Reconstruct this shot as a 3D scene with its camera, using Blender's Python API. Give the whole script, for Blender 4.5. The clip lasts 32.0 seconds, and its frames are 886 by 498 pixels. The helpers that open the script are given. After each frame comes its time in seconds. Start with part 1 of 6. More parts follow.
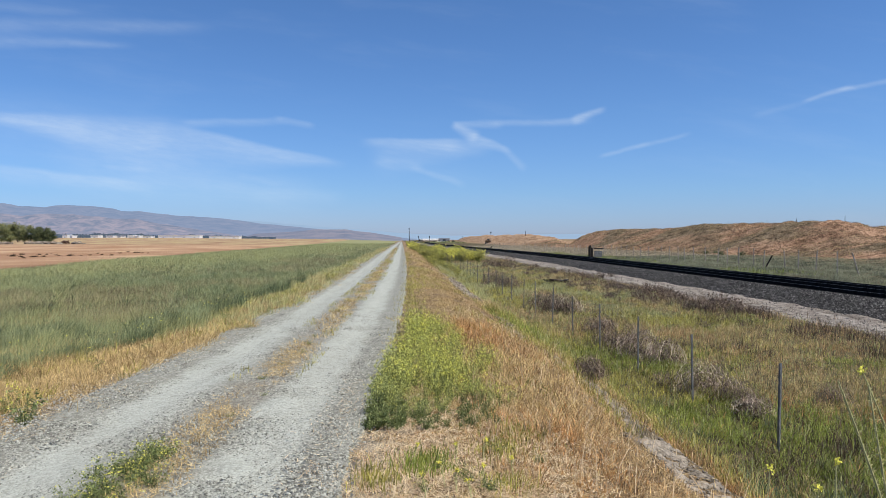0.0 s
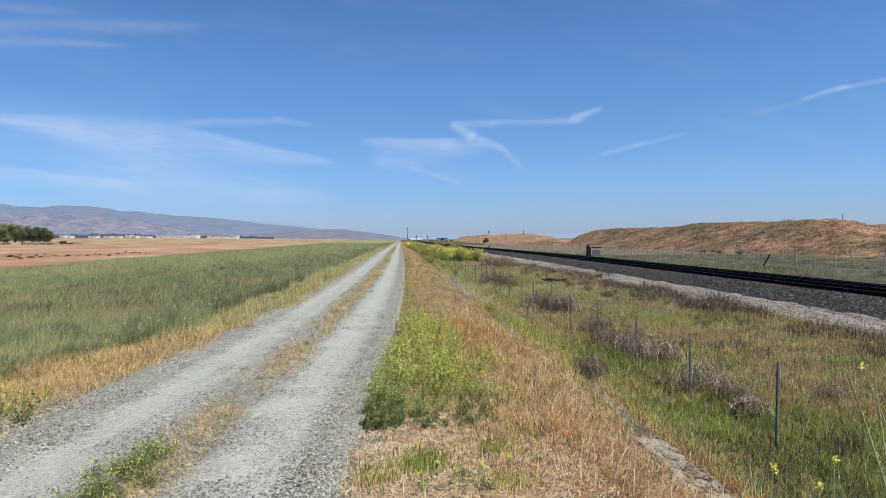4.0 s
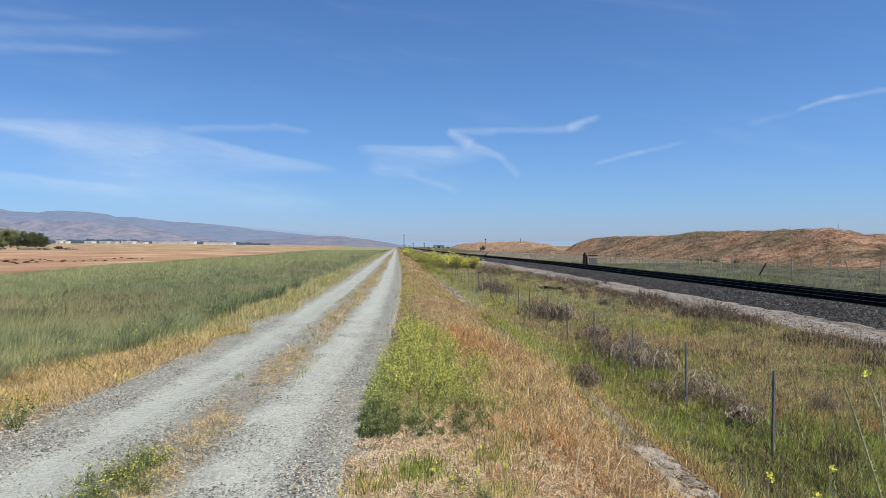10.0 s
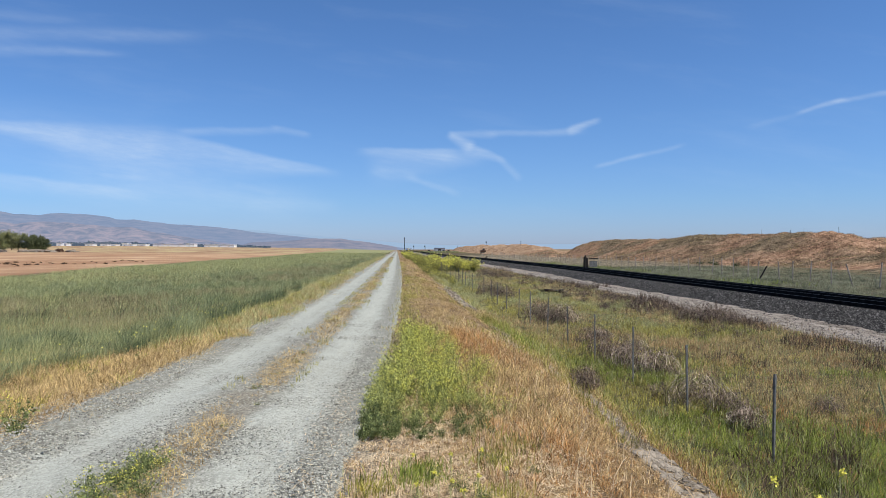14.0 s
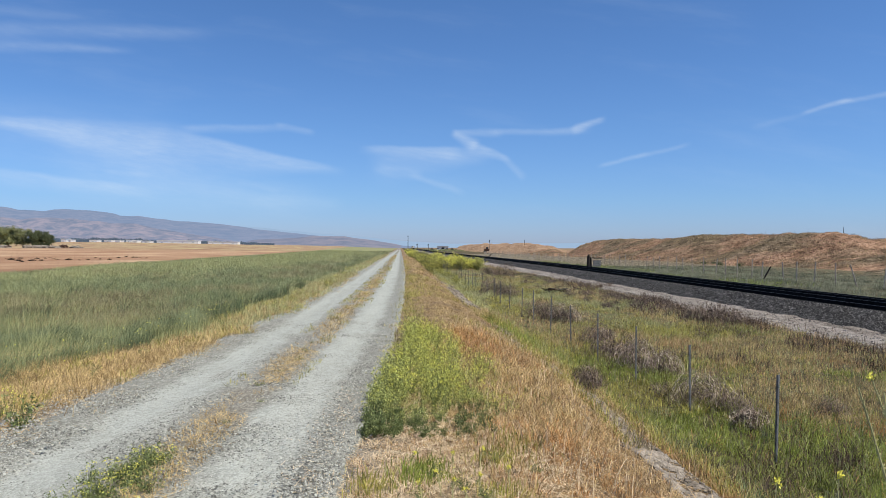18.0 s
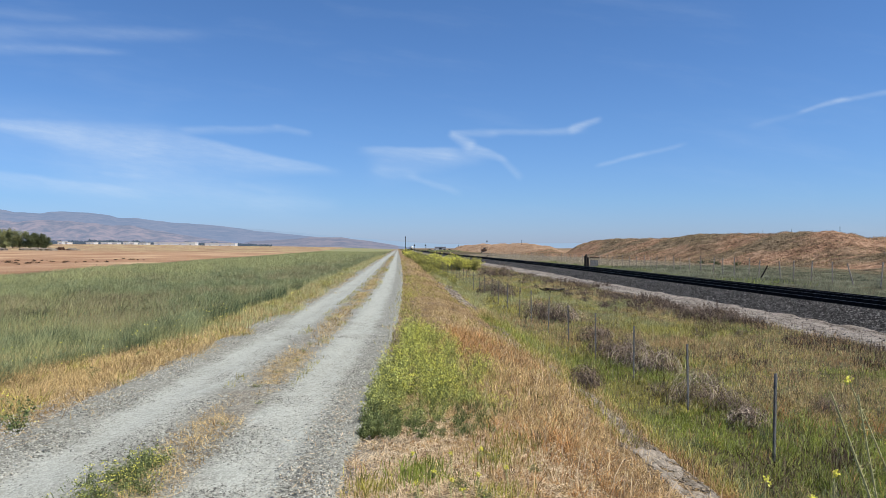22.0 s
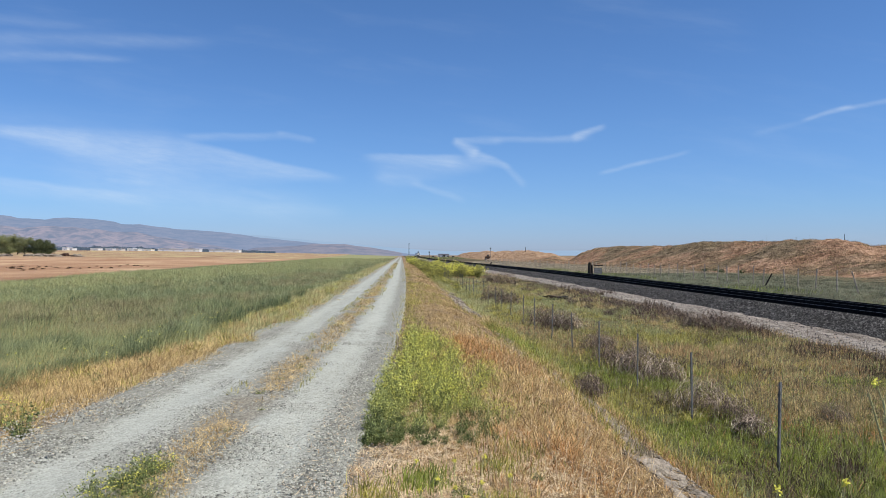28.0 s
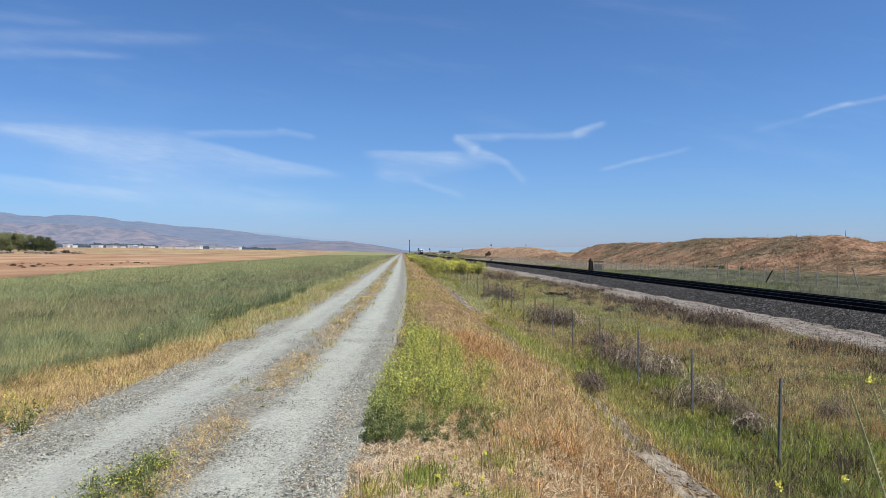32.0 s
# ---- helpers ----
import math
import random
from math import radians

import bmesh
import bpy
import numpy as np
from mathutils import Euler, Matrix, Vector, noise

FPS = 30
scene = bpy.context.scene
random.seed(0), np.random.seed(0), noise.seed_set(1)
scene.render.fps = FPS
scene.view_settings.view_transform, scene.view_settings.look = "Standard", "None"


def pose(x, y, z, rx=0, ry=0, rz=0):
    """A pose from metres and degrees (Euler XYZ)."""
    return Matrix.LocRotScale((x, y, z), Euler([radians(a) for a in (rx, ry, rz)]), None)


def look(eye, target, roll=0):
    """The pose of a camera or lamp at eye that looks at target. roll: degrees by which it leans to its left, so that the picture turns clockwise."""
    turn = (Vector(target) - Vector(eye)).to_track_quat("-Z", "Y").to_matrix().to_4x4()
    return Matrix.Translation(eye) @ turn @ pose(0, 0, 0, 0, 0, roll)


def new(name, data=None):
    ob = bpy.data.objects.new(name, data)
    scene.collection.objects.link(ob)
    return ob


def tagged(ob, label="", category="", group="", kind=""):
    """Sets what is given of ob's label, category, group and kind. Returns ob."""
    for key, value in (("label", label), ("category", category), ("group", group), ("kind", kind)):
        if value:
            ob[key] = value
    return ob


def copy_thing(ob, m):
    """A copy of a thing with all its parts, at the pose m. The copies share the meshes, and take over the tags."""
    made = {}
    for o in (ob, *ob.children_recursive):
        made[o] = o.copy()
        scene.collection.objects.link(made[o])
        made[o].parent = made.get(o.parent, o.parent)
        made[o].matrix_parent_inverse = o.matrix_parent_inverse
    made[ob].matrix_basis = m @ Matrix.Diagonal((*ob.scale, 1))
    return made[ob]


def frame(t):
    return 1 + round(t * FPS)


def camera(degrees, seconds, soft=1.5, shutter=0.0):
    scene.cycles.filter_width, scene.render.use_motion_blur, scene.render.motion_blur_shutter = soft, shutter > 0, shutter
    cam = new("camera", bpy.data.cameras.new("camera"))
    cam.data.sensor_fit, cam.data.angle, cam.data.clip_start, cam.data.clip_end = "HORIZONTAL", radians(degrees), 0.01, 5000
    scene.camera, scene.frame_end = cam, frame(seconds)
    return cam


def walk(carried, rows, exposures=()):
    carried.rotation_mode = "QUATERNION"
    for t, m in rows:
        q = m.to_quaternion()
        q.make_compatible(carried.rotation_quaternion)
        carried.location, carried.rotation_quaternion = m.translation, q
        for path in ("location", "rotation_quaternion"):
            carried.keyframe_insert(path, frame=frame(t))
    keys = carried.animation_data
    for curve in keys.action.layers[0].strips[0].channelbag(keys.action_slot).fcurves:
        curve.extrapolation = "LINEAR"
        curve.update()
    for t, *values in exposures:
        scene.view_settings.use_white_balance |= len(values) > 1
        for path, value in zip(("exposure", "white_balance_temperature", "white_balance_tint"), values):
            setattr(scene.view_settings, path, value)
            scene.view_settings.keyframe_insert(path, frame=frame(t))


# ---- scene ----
EXPO = 0.0
EYE = 1.75
cam = camera(62, 32.0, soft=0.4)
walk(cam, [
    (0, pose(0, 0, EYE, 89.154, 0.323, -3.192)),
    (0.5, pose(0, 0, EYE, 89.089, 0.441, -3.213)),
    (1, pose(0, 0, EYE, 89.042, 0.397, -3.063)),
    (1.5, pose(0, 0, EYE, 89.062, 0.368, -3.049)),
    (2, pose(0, 0, EYE, 89.103, 0.467, -3.263)),
    (2.5, pose(0, 0, EYE, 89.110, 0.512, -3.445)),
    (3, pose(0, 0, EYE, 89.177, 0.510, -3.505)),
    (3.5, pose(0, 0, EYE, 89.138, 0.440, -3.395)),
    (5.5, pose(0, 0, EYE, 89.078, 0.488, -3.286)),
    (6, pose(0, 0, EYE, 89.041, 0.462, -3.371)),
    (6.5, pose(0, 0, EYE, 89.078, 0.454, -3.371)),
    (7, pose(0, 0, EYE, 88.975, 0.272, -3.433)),
    (7.5, pose(0, 0, EYE, 88.961, 0.154, -3.484)),
    (8, pose(0, 0, EYE, 89.068, 0.230, -3.490)),
    (8.5, pose(0, 0, EYE, 89.178, 0.174, -3.428)),
    (9, pose(0, 0, EYE, 89.340, 0.004, -3.421)),
    (9.5, pose(0, 0, EYE, 89.533, 0.066, -3.499)),
    (10, pose(0, 0, EYE, 89.681, 0.144, -3.603)),
    (10.5, pose(0, 0, EYE, 89.754, 0.319, -3.663)),
    (11, pose(0, 0, EYE, 89.762, 0.180, -3.753)),
    (11.5, pose(0, 0, EYE, 89.682, -0.007, -3.822)),
    (12, pose(0, 0, EYE, 89.682, -0.007, -3.769)),
    (12.5, pose(0, 0, EYE, 89.688, 0.008, -3.753)),
    (13, pose(0, 0, EYE, 89.771, -0.060, -3.728)),
    (13.5, pose(0, 0, EYE, 89.878, 0.017, -3.650)),
    (14, pose(0, 0, EYE, 89.901, 0.093, -3.557)),
    (14.5, pose(0, 0, EYE, 89.998, 0.084, -3.422)),
    (16.5, pose(0, 0, EYE, 89.957, -0.012, -3.380)),
    (17, pose(0, 0, EYE, 89.838, -0.052, -3.310)),
    (17.5, pose(0, 0, EYE, 89.784, -0.113, -3.291)),
    (18, pose(0, 0, EYE, 89.771, -0.261, -3.290)),
    (18.5, pose(0, 0, EYE, 89.764, -0.283, -3.237)),
    (19, pose(0, 0, EYE, 89.683, -0.293, -3.086)),
    (19.5, pose(0, 0, EYE, 89.651, -0.218, -3.075)),
    (20, pose(0, 0, EYE, 89.701, -0.165, -3.058)),
    (20.5, pose(0, 0, EYE, 89.711, -0.200, -3.208)),
    (21, pose(0, 0, EYE, 89.771, -0.138, -3.288)),
    (21.5, pose(0, 0, EYE, 89.815, -0.027, -3.411)),
    (22, pose(0, 0, EYE, 89.815, 0.006, -3.490)),
    (22.5, pose(0, 0, EYE, 89.784, -0.058, -3.414)),
    (23, pose(0, 0, EYE, 89.770, -0.122, -3.411)),
    (23.5, pose(0, 0, EYE, 89.898, -0.136, -3.396)),
    (24, pose(0, 0, EYE, 89.967, -0.159, -3.365)),
    (24.5, pose(0, 0, EYE, 89.910, -0.229, -3.356)),
    (25, pose(0, 0, EYE, 89.923, -0.142, -3.466)),
    (25.5, pose(0, 0, EYE, 90.113, -0.269, -3.602)),
    (27.5, pose(0, 0, EYE, 90.261, -0.193, -3.332)),
    (28, pose(0, 0, EYE, 90.363, -0.138, -3.214)),
    (28.5, pose(0, 0, EYE, 90.363, -0.134, -3.182)),
    (29, pose(0, 0, EYE, 90.303, -0.249, -3.209)),
    (29.5, pose(0, 0, EYE, 90.201, -0.131, -3.222)),
    (30, pose(0, 0, EYE, 90.189, -0.094, -3.174)),
    (30.5, pose(0, 0, EYE, 90.062, -0.167, -3.215)),
    (31, pose(0, 0, EYE, 90.011, -0.129, -3.257)),
    (31.5, pose(0, 0, EYE, 90.038, -0.135, -3.274)),
    (32, pose(0, 0, EYE, 90.113, -0.087, -3.172)),
], [(0, EXPO), (32, EXPO)])

# ---- light ----
SUN_EL, SUN_AZ = 57.0, 118.0   # degrees; azimuth from straight ahead, clockwise
sun = new("sun", bpy.data.lights.new("sun", "SUN"))
sun.data.energy, sun.data.angle, sun.data.color = 5.0, radians(0.53), (1.0, 0.93, 0.79)
_e, _a = radians(SUN_EL), radians(SUN_AZ)
SUN_WAY = Vector((math.sin(_a) * math.cos(_e), math.cos(_a) * math.cos(_e), math.sin(_e)))
sun.matrix_world = look(SUN_WAY * 50, (0, 0, 0))


class Tree:
    """Short-hand for building node trees."""

    def __init__(self, tree):
        self.t = tree
        tree.nodes.clear()

    def n(self, kind, props=None, **ins):
        nd = self.t.nodes.new(kind)
        for k, v in (props or {}).items():
            setattr(nd, k, v)
        for k, v in ins.items():
            sock = nd.inputs[int(k[1:])] if k[0] == "i" and k[1:].isdigit() else nd.inputs[k.replace("_", " ")]
            if isinstance(v, bpy.types.NodeSocket):
                self.t.links.new(v, sock)
            else:
                sock.default_value = v
        return nd

    def math(self, op, a, b=0.0, clamp=False):
        return self.n("ShaderNodeMath", {"operation": op, "use_clamp": clamp}, i0=a, i1=b).outputs[0]

    def vmath(self, op, a, b=(0, 0, 0)):
        return self.n("ShaderNodeVectorMath", {"operation": op}, i0=a, i1=b)

    def noise(self, vec, scale, detail=4.0, rough=0.55):
        return self.n("ShaderNodeTexNoise", None, Vector=vec, Scale=scale, Detail=detail, Roughness=rough).outputs["Fac"]

    def ramp(self, fac, stops):
        nd = self.n("ShaderNodeValToRGB", None, Fac=fac)
        el = nd.color_ramp.elements
        while len(el) < len(stops):
            el.new(0.5)
        for e, (p, c) in zip(el, stops):
            e.position, e.color = p, (*c, 1)
        return nd.outputs[0]

    def smooth(self, v, a, b, lo=0.0, hi=1.0):
        nd = self.n("ShaderNodeMapRange", {"interpolation_type": "SMOOTHSTEP"}, i0=v, i1=a, i2=b, i3=lo, i4=hi)
        return nd.outputs[0]

    def mix(self, fac, a, b, mode="MIX"):
        nd = self.t.nodes.new("ShaderNodeMix")
        nd.data_type, nd.blend_type = "RGBA", mode
        for i, v in ((0, fac), (6, a), (7, b)):
            if isinstance(v, bpy.types.NodeSocket):
                self.t.links.new(v, nd.inputs[i])
            else:
                nd.inputs[i].default_value = v if i == 0 else (*v, 1)
        return nd.outputs[2]


def make_world():
    w = bpy.data.worlds.new("sky")
    w.use_nodes = True
    scene.world = w
    t = Tree(w.node_tree)
    sky = t.n("ShaderNodeTexSky", {"sky_type": "NISHITA", "sun_disc": False, "sun_elevation": radians(SUN_EL),
                                   "sun_rotation": radians(SUN_AZ), "altitude": 50.0, "air_density": 1.0,
                                   "dust_density": 0.2, "ozone_density": 1.2})
    way = t.n("ShaderNodeTexCoord").outputs["Generated"]
    xyz = t.n("ShaderNodeSeparateXYZ", None, i0=way)
    ahead = t.vmath("DOT_PRODUCT", way, (0.0597, 0.9982, 0.0)).outputs["Value"]
    aside = t.vmath("DOT_PRODUCT", way, (0.9982, -0.0597, 0.0)).outputs["Value"]
    front = t.math("MAXIMUM", ahead, 0.05)
    u, v = t.math("ADD", t.math("DIVIDE", aside, front), 0.0597), t.math("DIVIDE", xyz.outputs[2], front)
    uv = t.n("ShaderNodeCombineXYZ", None, i0=u, i1=v).outputs[0]
    warp = t.n("ShaderNodeTexNoise", None, Vector=uv, Scale=9.0, Detail=5.0).outputs["Color"]
    warp = t.vmath("SCALE", t.vmath("SUBTRACT", warp, (0.5, 0.5, 0.5)).outputs[0])
    warp.inputs["Scale"].default_value = 0.012
    p = t.vmath("ADD", uv, warp.outputs[0]).outputs[0]
    thin_air = [None]

    def streak_of_cloud(start, end, soft_start, soft_end, strong):
        """A streak of high thin cloud: its ends (across, up), softness above and below at each, strength."""
        (ax, ay), (bx, by) = start, end
        up0, dn0, up1, dn1 = (w * 1.1 + 0.0015 for w in (*soft_start, *soft_end))
        dx, dy = bx - ax, by - ay
        size = math.hypot(dx, dy)
        pa = t.vmath("SUBTRACT", p, (ax, ay, 0)).outputs[0]
        h = t.math("MULTIPLY", t.vmath("DOT_PRODUCT", pa, (dx, dy, 0)).outputs["Value"], 1 / size ** 2)
        off = t.vmath("DOT_PRODUCT", pa, (-dy / size, dx / size, 0)).outputs["Value"]
        above = t.math("DIVIDE", off, t.smooth(h, 0.0, 1.0, up0, up1))
        below = t.math("DIVIDE", off, t.smooth(h, 0.0, 1.0, -dn0, -dn1))
        m = t.smooth(t.math("MAXIMUM", above, below), 0.0, 1.0, 1.0, 0.0)
        fade = t.math("MULTIPLY", t.smooth(h, -0.06, 0.18), t.smooth(h, 1.06, 0.80))
        left = t.math("ADD", t.math("MULTIPLY", t.math("MULTIPLY", m, fade), -0.88 * strong), 1.0)
        thin_air[0] = left if thin_air[0] is None else t.math("MULTIPLY", thin_air[0], left)

    # the broad veil over the field
    streak_of_cloud((-0.572, 0.170), (-0.281, 0.134), (0.009, 0.009), (0.030, 0.060), 0.38)
    streak_of_cloud((-0.311, 0.150), (-0.081, 0.101), (0.007, 0.062), (0.004, 0.010), 0.30)
    streak_of_cloud((-0.303, 0.157), (-0.158, 0.160), (0.005, 0.008), (0.004, 0.008), 0.17)
    streak_of_cloud((-0.173, 0.163), (-0.118, 0.152), (0.004, 0.007), (0.003, 0.006), 0.16)
    streak_of_cloud((-0.572, 0.102), (-0.334, 0.074), (0.006, 0.026), (0.004, 0.014), 0.22)
    streak_of_cloud((-0.405, 0.101), (-0.336, 0.096), (0.003, 0.005), (0.003, 0.005), 0.12)
    streak_of_cloud((-0.480, 0.094), (-0.104, 0.061), (0.052, 0.042), (0.026, 0.032), 0.15)
    streak_of_cloud((-0.223, 0.087), (-0.162, 0.074), (0.005, 0.005), (0.005, 0.005), 0.07)
    streak_of_cloud((-0.204, 0.063), (-0.074, 0.057), (0.010, 0.014), (0.010, 0.014), 0.09)
    streak_of_cloud((-0.633, 0.178), (-0.311, 0.132), (0.045, 0.045), (0.060, 0.070), 0.09)
    # wisps high up
    streak_of_cloud((-0.587, 0.294), (-0.258, 0.288), (0.013, 0.015), (0.009, 0.012), 0.14)
    streak_of_cloud((-0.587, 0.273), (-0.361, 0.263), (0.014, 0.012), (0.005, 0.005), 0.15)
    streak_of_cloud((-0.587, 0.322), (-0.426, 0.308), (0.008, 0.008), (0.006, 0.008), 0.06)
    # the bent streak ahead
    streak_of_cloud((-0.052, 0.132), (0.089, 0.129), (0.004, 0.009), (0.005, 0.024), 0.28)
    streak_of_cloud((-0.043, 0.121), (0.126, 0.123), (0.012, 0.044), (0.014, 0.014), 0.15)
    streak_of_cloud((0.069, 0.156), (0.104, 0.136), (0.004, 0.008), (0.009, 0.014), 0.32)
    streak_of_cloud((0.089, 0.141), (0.147, 0.116), (0.006, 0.016), (0.003, 0.006), 0.28)
    streak_of_cloud((0.136, 0.122), (0.167, 0.090), (0.005, 0.005), (0.007, 0.006), 0.14)
    streak_of_cloud((0.069, 0.156), (0.137, 0.153), (0.003, 0.005), (0.007, 0.007), 0.22)
    streak_of_cloud((0.118, 0.154), (0.258, 0.158), (0.004, 0.005), (0.005, 0.006), 0.21)
    streak_of_cloud((0.231, 0.157), (0.277, 0.174), (0.006, 0.009), (0.003, 0.005), 0.30)
    streak_of_cloud((-0.039, 0.104), (0.030, 0.094), (0.008, 0.008), (0.009, 0.008), 0.12)
    streak_of_cloud((0.012, 0.096), (0.087, 0.072), (0.004, 0.004), (0.005, 0.005), 0.16)
    # thin straight trails over the railway
    streak_of_cloud((0.267, 0.108), (0.336, 0.126), (0.003, 0.003), (0.003, 0.003), 0.16)
    streak_of_cloud((0.316, 0.120), (0.394, 0.139), (0.003, 0.003), (0.003, 0.003), 0.14)
    streak_of_cloud((0.541, 0.182), (0.612, 0.203), (0.003, 0.003), (0.004, 0.004), 0.24)
    streak_of_cloud((0.593, 0.198), (0.693, 0.215), (0.003, 0.004), (0.004, 0.005), 0.19)
    streak_of_cloud((0.474, 0.163), (0.551, 0.184), (0.004, 0.005), (0.004, 0.005), 0.06)
    total = t.math("SUBTRACT", 1.0, thin_air[0])
    turned = t.vmath("MULTIPLY", t.n("ShaderNodeVectorRotate", {"rotation_type": "Z_AXIS"}, Vector=p, Angle=0.14).outputs[0], (1.0, 5.0, 1.0)).outputs[0]
    streak = t.math("MULTIPLY", t.smooth(t.noise(turned, 9.0, 6.0, 0.6), 0.3, 0.7, 0.62, 1.12), t.smooth(t.noise(turned, 40.0, 4.0, 0.6), 0.3, 0.7, 0.86, 1.06))
    veil = t.math("MULTIPLY", t.smooth(t.noise(turned, 3.0, 5.0, 0.6), 0.48, 0.8), 0.06)
    fac = t.math("ADD", t.math("MULTIPLY", total, streak), veil, clamp=True)
    clear = t.ramp(xyz.outputs[2], SKY_TINT)
    tint = t.mix(1.0, sky.outputs[0], clear, "MULTIPLY")
    col = t.mix(fac, tint, (7.6, 8.6, 9.6))
    bg = t.n("ShaderNodeBackground", None, Color=col, Strength=SKY_STRENGTH)
    t.t.links.new(bg.outputs[0], t.n("ShaderNodeOutputWorld").inputs[0])


# the air's own tint from the horizon upwards
SKY_TINT = [(0.0, (0.51, 0.69, 1.31)), (0.06, (0.51, 0.765, 1.28)), (0.16, (0.53, 0.80, 1.235)), (0.32, (0.525, 0.80, 1.185))]
SKY_STRENGTH = 0.1
make_world()


# ---- materials ----
def material(name, low, high, scale=6.0, rough=0.85, bump=0.3, island=0.0, metal=0.0, fine=60.0, spec=0.3,
             through_light=0.0, coords="Object", upward=0.0, skew=1.3):
    """A surface in two tones with grain at two scales; island: spread between loose pieces."""
    m = bpy.data.materials.new(name)
    m.use_nodes = True
    t = Tree(m.node_tree)
    pos = t.n("ShaderNodeTexCoord").outputs[coords]
    big, small = t.noise(pos, scale, 5.0), t.noise(pos, fine, 3.0)
    share = 0.4 if island else 0.65
    f = t.math("ADD", t.math("MULTIPLY", big, share), t.math("MULTIPLY", small, 1 - share))
    f = t.smooth(f, 0.34, 0.66)
    if island:
        r = t.n("ShaderNodeNewGeometry").outputs["Random Per Island"]
        r = t.math("POWER", r, skew)
        f = t.math("ADD", t.math("MULTIPLY", f, 1 - island), t.math("MULTIPLY", r, island))
    col = t.ramp(f, [(0.0, low), (1.0, high)])
    ins = {"Base_Color": col, "Roughness": rough, "Metallic": metal, "Specular_IOR_Level": spec}
    if bump:
        ins["Normal"] = t.n("ShaderNodeBump", None, Strength=bump, Distance=0.02, Height=small).outputs[0]
    if upward:
        # thin rounded blades scatter light from above as a cushion does
        geo = t.n("ShaderNodeNewGeometry").outputs["Normal"]
        soft = t.vmath("SCALE", geo)
        soft.inputs["Scale"].default_value = 1.0 - upward
        ins["Normal"] = t.vmath("NORMALIZE", t.vmath("ADD", soft.outputs[0], (0, 0, upward)).outputs[0]).outputs[0]
    shader = t.n("ShaderNodeBsdfPrincipled", None, **ins).outputs[0]
    if through_light:
        tr = t.n("ShaderNodeBsdfTranslucent", None, Color=col).outputs[0]
        shader = t.n("ShaderNodeMixShader", None, i0=through_light, i1=shader, i2=tr).outputs[0]
    t.t.links.new(shader, t.n("ShaderNodeOutputMaterial").inputs[0])
    return m


